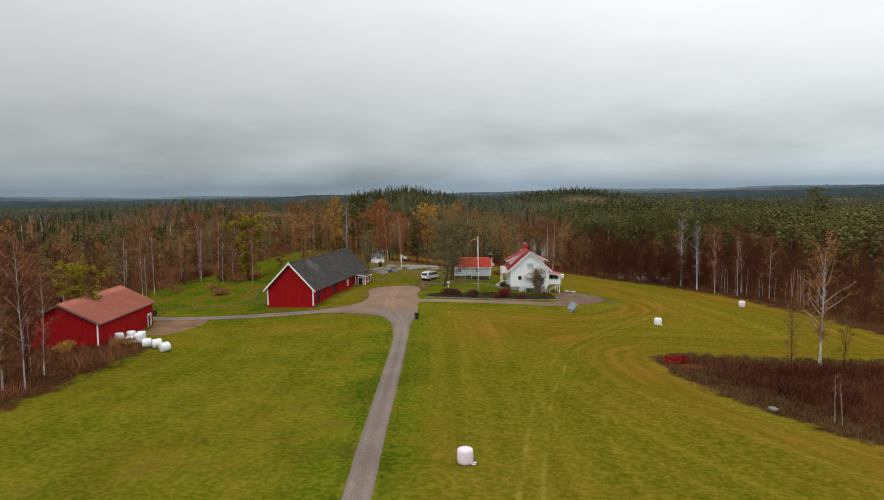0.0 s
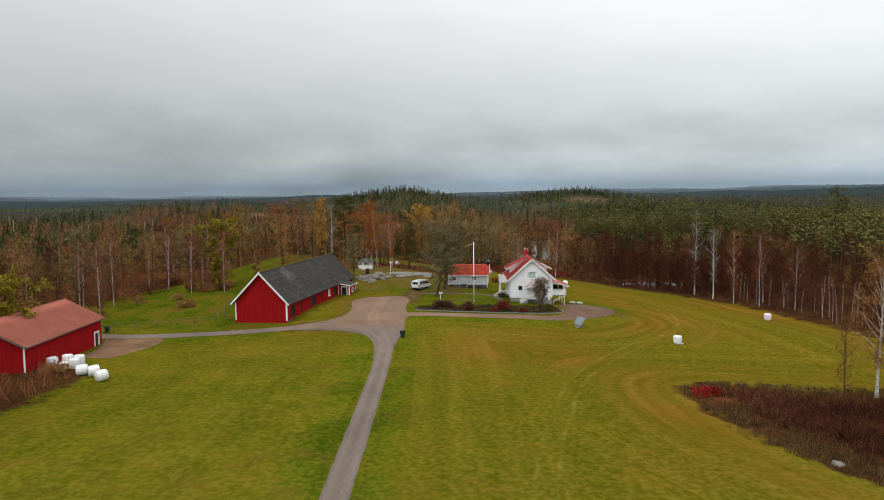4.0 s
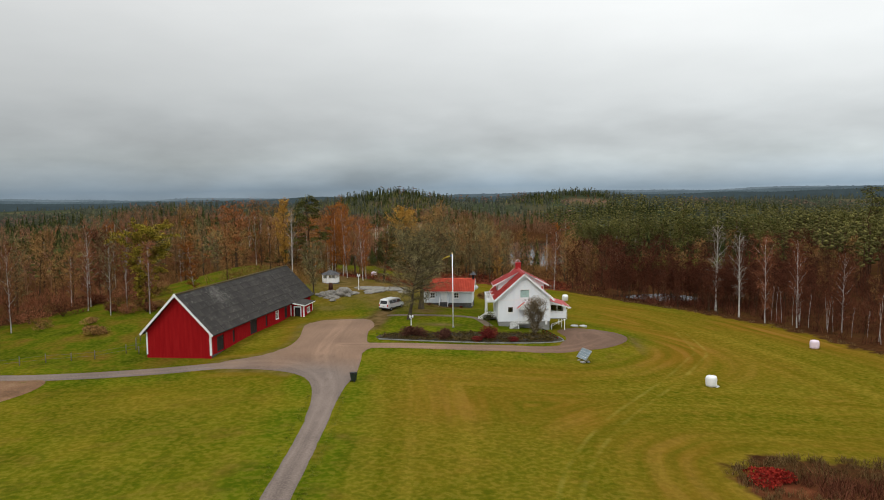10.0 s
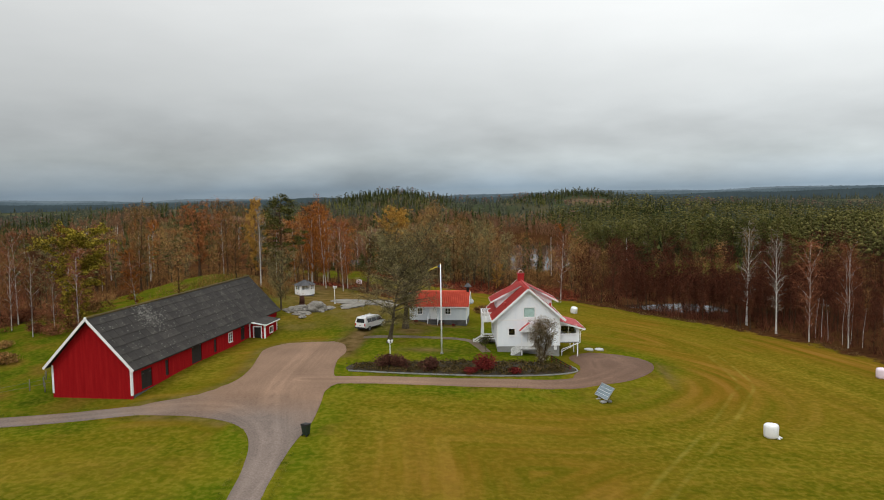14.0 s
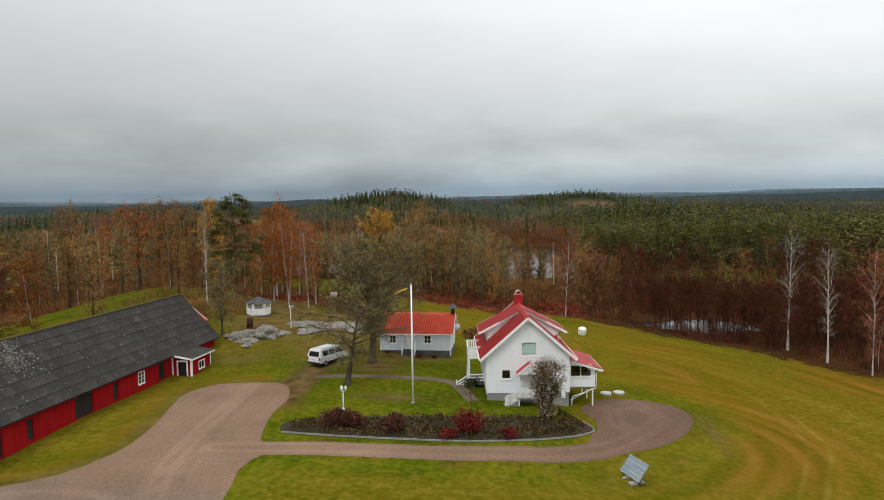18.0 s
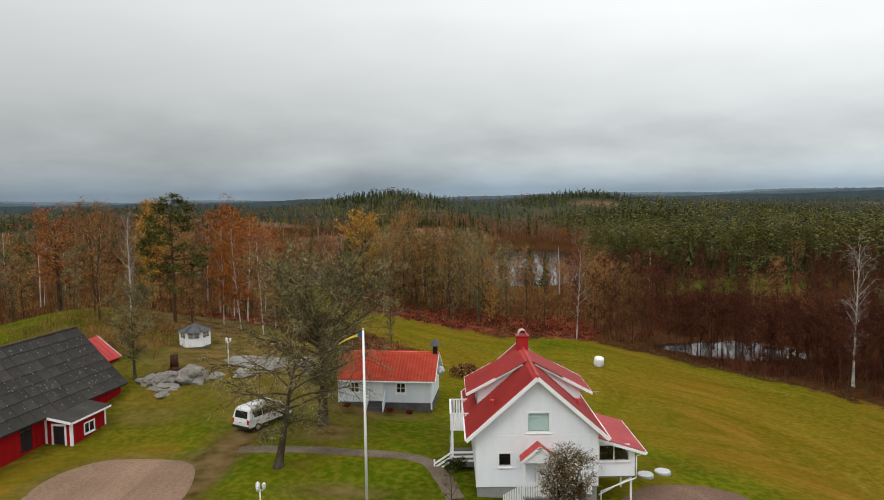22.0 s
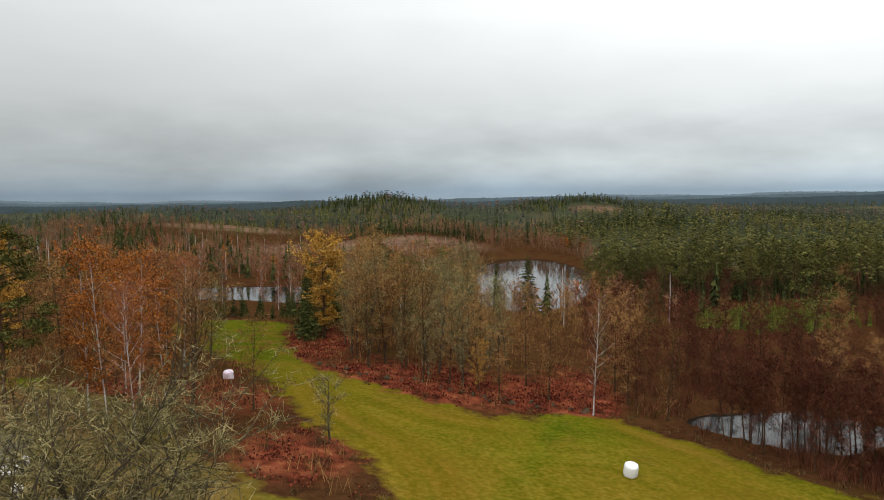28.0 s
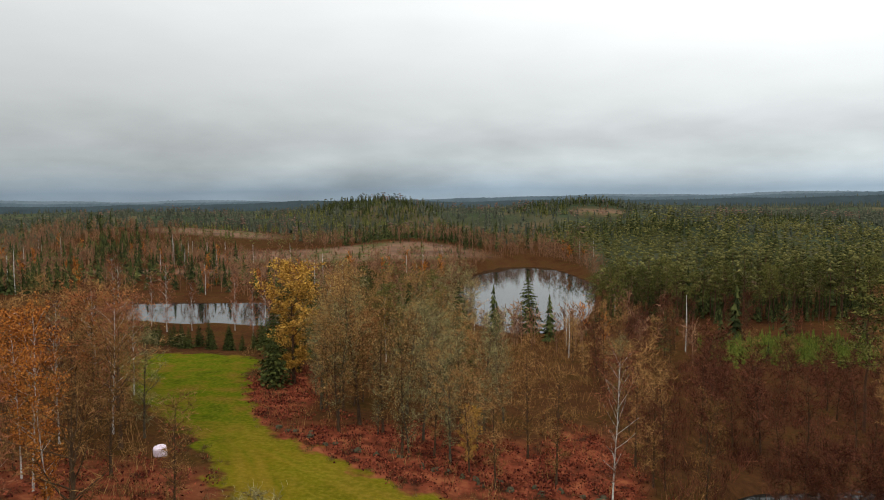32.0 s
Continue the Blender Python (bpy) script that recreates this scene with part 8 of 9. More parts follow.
def fern(seed):
    rng = random.Random(seed)
    v, f = [], []
    for k in range(18):
        leaf(v, f, Vector((rng.gauss(0, 0.45), rng.gauss(0, 0.45), rng.uniform(0.02, 0.5))), 0.25, rng)
    return v, f


def hollow(x, y, rng):
    return (x < 75) & (y > 62)


scatter("hollow_thicket", "dense purple-brown twigs in the wet hollow", [brush(400 + i, 1.0, 26, 0.5, 0.035, 0.5) for i in range(6)], places(11, 2500, (17, 60, 70, 104), (0.8, 2.0), 4.5, hollow), TWIG_PURPLE, "thicket")
scatter("hollow_reeds", "straw-coloured reeds round the hollow", [brush(410 + i, 0.8, 20, 0.35, 0.05, 0.4) for i in range(4)], places(12, 4200, (15, 58, 62, 107), (0.5, 1.25), -0.3, lambda x, y, r: outline_distance(x, y, OPEN_LAND) > -2.5 - 5.5 * r.random(len(x))), REED, "reeds")
scatter("alder_thicket", "dense purple-brown alder shoots", [brush(420 + i, 1.0, 24, 0.5, 0.022, 0.4) for i in range(6)], places(13, 2800, (10, 100, 96, 286), (1.4, 3.2), 3.5, lambda x, y, r: (x > 12 + 0.0 * y) & ((y > 190) | (x > 46))), TWIG_PURPLE, "thicket")
scatter("pond_thicket", "dense dark shoots on the pond bank", [brush(425 + i, 1.0, 26, 0.45, 0.022, 0.4) for i in range(4)], [(x, y, ground(x, y), prng.uniform(0.8, 2.4)) for x, y in ((prng.uniform(26, 62), prng.uniform(199, 213)) for _ in range(260)) if wooded(np.array([x]), np.array([y]), 2.0)[0]], TWIG_PURPLE, "thicket")
scatter("western_thicket", "red-brown birch shoots", [brush(430 + i, 1.0, 22, 0.5, 0.024, 0.4) for i in range(6)], places(14, 3000, (-110, 45, -54, 200), (0.8, 2.8), 1.5, lambda x, y, r: ~((x > -75) & (x < -60) & (y > 92) & (y < 122)) & ((y < 118) | (r.random(len(x)) < 0.45))), TWIG_RED, "thicket")
scatter("edge_reeds", "straw-coloured grass along the wood edge", [brush(440 + i, 0.7, 20, 0.4, 0.05, 0.5) for i in range(4)], places(15, 9000, (-70, 40, 66, 276), (0.5, 1.1), -0.8, lambda x, y, r: (outline_distance(x, y, OPEN_LAND) > -2.6)), REED, "tall grass")


def bracken_land(x, y, rng):
    red = np.exp(-(((x + 12) / 20) ** 2 + ((y - 222) / 11) ** 2) ** 2) + np.exp(-(((x + 36) / 8) ** 2 + ((y - 243) / 18) ** 2) ** 2) + np.exp(-(((x - 7) / 5) ** 2 + ((y - 225) / 15) ** 2) ** 2)
    red += 0.6 * np.exp(-(((x + 20) / 6) ** 2 + ((y - 190) / 8) ** 2) ** 2) + 0.4 * np.exp(-(((x + 40) / 14) ** 2 + ((y - 205) / 9) ** 2) ** 2)
    return red > rng.random(len(x))


scatter("knoll_scrub", "low brown leafless scrub on the knoll", [brush(465 + i, 0.9, 18, 0.5, 0.024, 0.5) for i in range(5)],
        [(x, y, ground(x, y), wrng0.uniform(0.5, 1.9)) for x, y in ((wrng0.gauss(-48, 5.5), wrng0.gauss(176, 6)) for _ in range(620)) if x < -37.5 - 0.25 * abs(y - 178) and y > 163 and not (x + 42) ** 2 + (y - 164) ** 2 < 30], TWIG_BROWN, "scrub")
scatter("bracken", "rust-red bracken on the forest floor", [fern(450 + i) for i in range(6)], places(16, 6000, (-55, 178, 22, 266), (0.6, 1.3), 0.3, bracken_land), BRACKEN, "bracken")
scatter("wood_undergrowth", "brown undergrowth of the woods", [brush(460 + i, 0.9, 16, 0.5, 0.026, 0.5) for i in range(5)], places(17, 3200, (-100, 178, 20, 330), (0.8, 3.2), 1.5, lambda x, y, r: (y > 264) | (x < -48) | (r.random(len(x)) < 0.35)), TWIG_BROWN, "undergrowth")


# ---- loose things ----
def bale(x, y, material, label, r=0.66, h=1.25, turn=0.0, tilt=0.0, lift=0.0, group="wrapped bales", skirt=True, seed=1):
    """A round bale in plastic wrap: bulging sides, rounded rims, creases."""
    rng = random.Random(seed)
    b = thing("wrapped_bale", pose(x, y, ground(x, y) + lift, tilt, 0, turn), label, "hay bale", group)
    bm, rings, n = bmesh.new(), [], 24
    prof = [(0.0, 0.0), (0.8, 0.0), (0.95, 0.06), (1.0, 0.2), (1.02, 0.5), (1.0, 0.8), (0.94, 0.95), (0.8, 1.0), (0.4, 1.02), (0.0, 1.02)]
    for pr, pz in prof[1:-1]:
        rings.append([bm.verts.new((pr * r * (1 + rng.gauss(0, 0.012)) * math.cos(k * math.tau / n), pr * r * (1 + rng.gauss(0, 0.012)) * math.sin(k * math.tau / n), pz * h + rng.gauss(0, 0.008))) for k in range(n)])
    for a, c in zip(rings, rings[1:]):
        for k in range(n):
            bm.faces.new((a[k], a[(k + 1) % n], c[(k + 1) % n], c[k]))
    bm.faces.new(rings[0][::-1])
    bm.faces.new(rings[-1])
    if tilt:
        bmesh.ops.translate(bm, verts=bm.verts, vec=(0, 0, -h / 2))
        if abs(tilt) > 45:
            pass
    part("bale_body", bm, material, b, smooth_faces=True)
    if skirt:
        sk = bmesh.new()
        for k in range(9):
            a = rng.uniform(-0.5, 0.9)
            p = Vector((math.cos(a) * r * 0.95, math.sin(a) * r * 0.95, 0.03))
            q = p + Vector((math.cos(a) * rng.uniform(0.1, 0.4), math.sin(a) * rng.uniform(0.1, 0.4), rng.uniform(-0.01, 0.06)))
            s = Vector((-math.sin(a), math.cos(a), 0)) * rng.uniform(0.05, 0.16)
            hexa(sk, [p - s, p + s, q + s * 0.6, q - s * 0.6], [v + Vector((0, 0, 0.02)) for v in (p - s, p + s, q + s * 0.6, q - s * 0.6)])
        if not tilt:
            part("loose_wrap", sk, material, b, "torn flap of plastic wrap")
        else:
            sk.free()
    return b


bale(-5.5, 59.0, WRAP_PINK, "round bale in pale pink plastic wrap on the field", seed=2, turn=-20)
bale(22.7, 127.9, WRAP_WHITE, "round bale in white plastic wrap on the field", seed=3, turn=-20)
bale(44.4, 152.7, WRAP_PINK, "round bale in pale pink plastic wrap near the wood", seed=4, skirt=False)
bale(9.6, 197.0, WRAP_WHITE, "tilted bale in white plastic wrap behind the house", seed=5, tilt=14, turn=20, lift=0.6, skirt=False)
bale(-37.7, 215.1, WRAP_PINK, "crumpled pale pink wrapped bale at the field edge", seed=6, tilt=8, lift=0.5, skirt=False)
BALES = [(-60.0, 98.1, 0, 0), (-58.5, 98.3, 0, 2), (-56.9, 97.9, 0, 0), (-59.2, 99.9, 0, 0), (-57.6, 99.9, 0, 0),
         (-53.9, 95.1, 0.62, 84), (-52.4, 95.1, 0.62, 86), (-50.3, 93.4, 0.62, 84)]
for k, (x, y, l, t) in enumerate(BALES):
    bale(x, y, WRAP_WHITE, "round bale in white plastic wrap stored by the shed" if k < 5 else "round white wrapped bale lying on its side", seed=10 + k, tilt=t, turn=30 + 17 * k, lift=l, group="bales by the shed", skirt=False)


def flagpole():
    x, y = -10.06, 144.1
    p = thing("flagpole", pose(x, y, ground(x, y)), "tall white flagpole with a yellow and blue pennant", "flagpole")
    part("pole", rod(bmesh.new(), (0, 0, -0.2), (0, 0, 11.0), 0.09, 0.06, 10), ENAMEL, p, smooth_faces=True)
    part("base_plate", rod(bmesh.new(), (0, 0, 0), (0, 0, 0.18), 0.2, 0.16, 10), CONCRETE, p)
    k = bmesh.new()
    bmesh.ops.create_uvsphere(k, u_segments=10, v_segments=8, radius=0.09, matrix=Matrix.Translation((0, 0, 11.06)))
    part("knob", k, mat("gold_paint", (0.6, 0.42, 0.1), (0.7, 0.5, 0.14), rough=0.4, metal=0.6), p)
    part("halyard", rod(bmesh.new(), (0.09, 0, 1.2), (0.06, 0, 10.9), 0.012, n=4), WHITE, p)
    pts = [Vector((-0.06 - 1.45 * t, 0.12 * math.sin(5 * t), 10.75 - 0.12 * math.sin(math.pi * t) - 0.62 * t ** 2.5)) for t in np.linspace(0, 1, 15)]
    for name, material, lo, hi in (("pennant_blue", BLUE_CLOTH, 0, 3), ("pennant_yellow", YELLOW_CLOTH, 3, 14)):
        bm = bmesh.new()
        for i in range(lo, hi):
            w0, w1 = 0.10 * (1 - 0.75 * i / 14), 0.10 * (1 - 0.75 * (i + 1) / 14)
            a, b = pts[i], pts[i + 1]
            hexa(bm, [a + Vector((0, -0.01, -w0)), b + Vector((0, -0.01, -w1)), b + Vector((0, 0.01, -w1)), a + Vector((0, 0.01, -w0))], [a + Vector((0, -0.01, w0)), b + Vector((0, -0.01, w1)), b + Vector((0, 0.01, w1)), a + Vector((0, 0.01, w0))])
        part(name, bm, material, p, "blue cloth" if "blue" in name else "yellow cloth curling in the wind")


flagpole()


def garden_lamp(x, y, h=2.35):
    l = thing("garden_lamp", pose(x, y, ground(x, y)), "white garden lamp post with three lanterns", "lamp", "garden lamps")
    part("post", rod(bmesh.new(), (0, 0, -0.1), (0, 0, h), 0.06, 0.045, 8), WHITE, l)
    part("base", rod(bmesh.new(), (0, 0, 0), (0, 0, 0.25), 0.12, 0.08, 8), WHITE, l)
    for k in range(3):
        a = k * math.tau / 3 + 0.4
        cx, cy = 0.24 * math.cos(a), 0.24 * math.sin(a)
        arm = part("arm", rod(bmesh.new(), (0, 0, h - 0.15), (cx, cy, h - 0.02), 0.022, n=5), WHITE, l)
        part("lantern", rod(bmesh.new(), (cx, cy, h - 0.02), (cx, cy, h + 0.26), 0.09, 0.13, 6), mat("milky_lamp_glass", (0.7, 0.7, 0.68), (0.78, 0.78, 0.75), rough=0.3, bump=0), arm)
        part("lantern_roof", rod(bmesh.new(), (cx, cy, h + 0.26), (cx, cy, h + 0.4), 0.16, 0.02, 6), WHITE, arm)


garden_lamp(-16.0, 141.8, 1.85)
garden_lamp(-30.7, 170.1, 2.6)


def bin_(x, y, turn, label):
    b = thing("wheeled_bin", pose(x, y, ground(x, y), 0, 0, turn), label, "waste bin", "wheeled bins")
    bm = bmesh.new()
    hexa(bm, [(-0.22, -0.22, 0.12), (0.22, -0.22, 0.12), (0.22, 0.22, 0.12), (-0.22, 0.22, 0.12)], [(-0.29, -0.32, 0.98), (0.29, -0.32, 0.98), (0.29, 0.3, 0.98), (-0.29, 0.3, 0.98)])
    part("body", bm, mat("dark_green_plastic", (0.012, 0.022, 0.014), (0.018, 0.03, 0.02), rough=0.5), b)
    lid = bmesh.new()
    hexa(lid, [(-0.32, -0.36, 0.98), (0.32, -0.36, 0.98), (0.32, 0.34, 0.98), (-0.32, 0.34, 0.98)], [(-0.3, -0.33, 1.04), (0.3, -0.33, 1.04), (0.3, 0.32, 1.1), (-0.3, 0.32, 1.1)])
    part("lid", lid, BLACK, b)
    part("handle", rod(bmesh.new(), (-0.25, 0.4, 0.98), (0.25, 0.4, 0.98), 0.02, n=6), BLACK, b)
    for sx in (-0.25, 0.21):
        part("wheel", rod(bmesh.new(), (sx, 0.22, 0.1), (sx + 0.04, 0.22, 0.1), 0.1, n=12), RUBBER, b)


bin_(-18.8, 118.4, 160, "dark green wheeled bin at the road fork")
bin_(-67.2, 120.6, 100, "dark wheeled bin beside the shed road")


def solar_panel():
    x, y = 8.25, 134.35
    s = thing("solar_panel", pose(x, y, ground(x, y), 0, 0, -65), "tilted blue-grey solar panel on a low steel stand", "solar panel")
    tilt = Matrix.Translation((0, 0, 0.98)) @ Matrix.Rotation(radians(52), 4, "X")
    w, h = 2.45, 1.5
    fr = bmesh.new()
    for a in ((-w / 2, -h / 2, w / 2, -h / 2 + 0.05), (-w / 2, h / 2 - 0.05, w / 2, h / 2), (-w / 2, -h / 2 + 0.05, -w / 2 + 0.05, h / 2 - 0.05), (w / 2 - 0.05, -h / 2 + 0.05, w / 2, h / 2 - 0.05)):
        bx(fr, a[0], a[1], -0.04, a[2], a[3], 0.03)
    part("panel_frame", fr, STEEL, s, m=tilt)
    for k in range(4):
        y0 = -h / 2 + 0.06 + k * (h - 0.12) / 4
        part("panel_strip", cube(-w / 2 + 0.06, y0 + 0.02, -0.03, w / 2 - 0.06, y0 + (h - 0.12) / 4 - 0.02, 0.015), PANEL, s, m=tilt)
    part("backing", cube(-w / 2 + 0.05, -h / 2 + 0.05, -0.04, w / 2 - 0.05, h / 2 - 0.05, -0.031), WHITE, s, m=tilt)
    for sx in (-0.6, 0.5):
        part("leg", rod(bmesh.new(), (sx, 0.28, -0.05), (sx, 0.28, 1.22), 0.035, n=6), STEEL, s)
        part("leg", rod(bmesh.new(), (sx, -0.32, -0.05), (sx, -0.32, 0.5), 0.035, n=6), STEEL, s)
        part("brace", rod(bmesh.new(), (sx, -0.32, 0.1), (sx, 0.28, 0.75), 0.022, n=5), STEEL, s)
        part("foot", cube(sx - 0.24, -0.75, -0.04, sx + 0.24, -0.15, 0.14, 0.02), CONCRETE, s, "pale concrete foot")
        part("foot", cube(sx - 0.2, 0.1, -0.04, sx + 0.2, 0.5, 0.12, 0.02), CONCRETE, s, "pale concrete foot")


solar_panel()


def van():
    x, y = -22.75, 154.6
    v = thing("van", pose(x, y, ground(x, y) + 0.03, 0, 0, -24), "white passenger van with dark windows parked on the grass", "van")
    # side outline, y forward from the tail
    prof = [(0.0, 0.42), (0.0, 0.95), (0.06, 1.15), (0.22, 1.82), (0.36, 1.93), (2.2, 1.97), (3.35, 1.90), (3.65, 1.78), (4.2, 1.14), (4.72, 0.96), (4.86, 0.78), (4.88, 0.42)]
    bm = bmesh.new()
    cols = []
    for sx, inset in ((-0.92, 1), (0.92, 1)):
        cols.append([bm.verts.new(((abs(sx) - (0.14 if z > 1.3 else 0.0)) * math.copysign(1, sx), py, z)) for py, z in prof])
    n = len(prof)
    bm.faces.new(cols[0][::-1])
    bm.faces.new(cols[1])
    for k in range(n):
        bm.faces.new((cols[0][k], cols[0][(k + 1) % n], cols[1][(k + 1) % n], cols[1][k]))
    bmesh.ops.recalc_face_normals(bm, faces=bm.faces)
    bmesh.ops.bevel(bm, geom=list(bm.edges), offset=0.045, segments=2, affect="EDGES")
    part("body", bm, CAR_WHITE, v, smooth_faces=False)
    q = bmesh.new()
    hexa(q, [(-0.68, 0.055, 1.2), (0.68, 0.055, 1.2), (0.64, 0.19, 1.72), (-0.64, 0.19, 1.72)], [(-0.68, 0.02, 1.2), (0.68, 0.02, 1.2), (0.64, 0.155, 1.72), (-0.64, 0.155, 1.72)])
    part("rear_window", q, CAR_GLASS, v, "dark rear window")
    q = bmesh.new()
    hexa(q, [(-0.76, 4.18, 1.2), (0.76, 4.18, 1.2), (0.68, 3.68, 1.76), (-0.68, 3.68, 1.76)], [(-0.76, 4.22, 1.22), (0.76, 4.22, 1.22), (0.68, 3.72, 1.78), (-0.68, 3.72, 1.78)])
    part("windscreen", q, CAR_GLASS, v, "dark windscreen")
    for sx in (-1, 1):
        for ya, yb, yc in ((0.35, 1.45, 0.42), (1.55, 2.55, 1.55), (2.65, 3.85, 2.65)):
            q = bmesh.new()
            top_b = yb if yb < 3 else 3.5
            hexa(q, [(sx * 0.905, ya, 1.2), (sx * 0.905, yb, 1.2), (sx * 0.80, top_b, 1.72), (sx * 0.80, yc, 1.72)], [(sx * 0.93, ya, 1.2), (sx * 0.93, yb, 1.2), (sx * 0.812, top_b, 1.72), (sx * 0.812, yc, 1.72)])
            part("side_window", q, CAR_GLASS, v, "dark side window")
        for wy in (0.95, 3.95):
            tyre = part("wheel", rod(bmesh.new(), (sx * 0.72, wy, 0.32), (sx * 0.935, wy, 0.32), 0.33, n=18), RUBBER, v)
            part("rim", rod(bmesh.new(), (sx * 0.93, wy, 0.32), (sx * 0.95, wy, 0.32), 0.2, n=12), STEEL, tyre)
        part("mirror", cube(min(sx * 0.95, sx * 1.14), 3.62, 1.16, max(sx * 0.95, sx * 1.14), 3.74, 1.38, 0.02), BLACK, v)
        part("tail_light", cube(min(sx * 0.72, sx * 0.9), -0.015, 0.75, max(sx * 0.72, sx * 0.9), 0.03, 1.12), LAMP_RED, v)
        part("headlight", cube(min(sx * 0.5, sx * 0.86), 4.8, 0.68, max(sx * 0.5, sx * 0.86), 4.875, 0.88), STEEL, v)
        part("sill_trim", cube(min(sx * 0.915, sx * 0.94), 1.35, 0.38, max(sx * 0.915, sx * 0.94), 3.55, 0.5), BLACK, v)
    part("rear_bumper", cube(-0.9, -0.08, 0.36, 0.9, 0.06, 0.58, 0.03), BLACK, v)
    part("front_bumper", cube(-0.9, 4.8, 0.32, 0.9, 4.96, 0.58, 0.03), BLACK, v)
    part("number_plate", cube(-0.26, -0.03, 0.78, 0.26, -0.004, 0.9), WHITE, v)
    part("plate_bar", cube(-0.2, -0.036, 0.815, 0.2, -0.031, 0.865), BLACK, v)
    for sx in (-0.5, 0.5):
        part("roof_rail", cube(sx - 0.02, 0.6, 1.965, sx + 0.02, 3.0, 2.02), CAR_WHITE, v)


van()

# garden bed below the lawn
BED = curve([(-19.6, 136.3), (-14.4, 136.2), (-6.4, 136.5), (-1, 137.7), (3.8, 139.9), (6, 142.0), (4.6, 143.6), (1.1, 143.2), (-4.3, 141.8), (-12.3, 140.8), (-19.5, 139.2)], 0.6, True)
area("flower_bed", BED, SOIL, "dark soil flower bed with faded plants", lift=0.1, step=0.6, category="flower bed")
edge_line = curve([(-19.7, 136.2), (-14.4, 136.05), (-6.4, 136.35), (-1, 137.55), (3.8, 139.75), (6.1, 141.9), (5.2, 143.4)], 0.62)
edging = thing("stone_edging", pose(0, 0, 0), "low pale stone edging along the flower bed", "stone edging")
erng = random.Random(8)
for (xa, ya), (xb, yb) in zip(edge_line, edge_line[1:]):
    bm = bmesh.new()
    za, zb = ground(xa, ya), ground(xb, yb)
    plank(bm, (xa, ya, za + 0.1), (xa + (xb - xa) * 0.95, ya + (yb - ya) * 0.95, zb + 0.1), erng.uniform(0.06, 0.1), erng.uniform(0.10, 0.16))
    part("stone", bm, CONCRETE, edging)


def bush(x, y, r, h, material, label, n=900, size=0.16, seed=1, category="bush", name="bush"):
    rng = random.Random(seed)
    b = thing(name, pose(x, y, ground(x, y)), label, category)
    v, f, tv, tf = [], [], [], []
    lobes = [(Vector((rng.gauss(0, r * 0.35), rng.gauss(0, r * 0.35), h * rng.uniform(0.35, 0.62))), r * rng.uniform(0.5, 0.75)) for _ in range(6)]
    for k in range(n):
        c, lr = rng.choice(lobes)
        d = Vector((rng.gauss(0, 1), rng.gauss(0, 1), rng.gauss(0, 1))).normalized() * lr * rng.uniform(0.6, 1.05)
        p = c + Vector((d.x, d.y, d.z * h / r * 0.6))
        if p.z > 0.03:
            leaf(v, f, p, size * rng.uniform(0.6, 1.3), rng)
    for k in range(18):
        a = rng.uniform(0, math.tau)
        tube(tv, tf, [Vector((0.1 * math.cos(a), 0.1 * math.sin(a), -0.05)), Vector((r * 0.45 * math.cos(a), r * 0.45 * math.sin(a), h * 0.6)), Vector((r * 0.8 * math.cos(a), r * 0.8 * math.sin(a), h * 0.9))], [0.025, 0.016, 0.006], 3)
    for nm, data, m in (("foliage", (v, f), material), ("stems", (tv, tf), BARK_BROWN)):
        me = mesh_np(nm, *data)
        me.materials.append(m)
        part_mesh(nm, me, b)
    return b


bush(-15.9, 137.7, 1.15, 1.7, BUSH_BROWN, "round red-brown bush in the flower bed", 1300, seed=1)
bush(-14.2, 137.9, 1.0, 1.8, BUSH_BROWN, "darker red-brown bush in the flower bed", 1200, seed=2)
bush(-10.5, 137.6, 1.25, 1.6, BUSH_BROWN, "wide dark red-brown bush in the flower bed", 1400, seed=3)
bush(-4.6, 138.3, 1.55, 1.9, BUSH_RED, "large dark red bush in the flower bed", 2000, seed=4)
bush(-6.0, 137.3, 0.8, 0.8, BUSH_RED, "low dark red bush in the flower bed", 600, seed=5)
bush(-1.2, 138.3, 0.75, 0.8, BUSH_RED, "small red bush in the flower bed", 600, seed=6)
bush(20.0, 99.3, 1.9, 1.0, mat("bright_red_leaves", (0.16, 0.012, 0.01), (0.25, 0.02, 0.014), (0.34, 0.036, 0.022), scale=2, rough=0.85, bump=0, island=0.6, spec=0.02), "low bright red bush beside the hollow", 1700, 0.2, 7)
bush(-7.2, 178.8, 1.9, 1.5, TWIG_BROWN, "brown leafless hedge bush behind the cottage", 1500, 0.2, 8)
bush(-5.0, 149.8, 0.8, 1.1, NEEDLE_SPRUCE, "dark evergreen shrub beside the house steps", 600, 0.14, 9)
bush(-63.5, 91.5, 1.6, 1.6, LEAF_YELLOW, "yellow-brown bush before the shed", 900, 0.2, 10)
bush(-58.0, 95.5, 1.5, 1.2, TWIG_BROWN, "bare brown bush beside the bales", 1200, 0.15, 11)
bush(-62, 136, 1.7, 1.6, TWIG_BROWN, "bare brown bush on the meadow", 1100, 0.2, 12)
bush(-71, 163, 2.6, 2.4, TWIG_RED, "red-brown thicket on the meadow", 1500, 0.25, 13)
bush(-77, 158, 2.6, 2.2, TWIG_RED, "red-brown thicket on the meadow", 1500, 0.25, 14)
for k, (x, y) in enumerate(((-16.2, 162.3), (-12.3, 162.4), (-10.4, 162.5))):
    bush(x, y, 0.42, 0.4, BUSH_RED, "low dark red plant along the cottage wall", 160, 0.12, 31 + k)
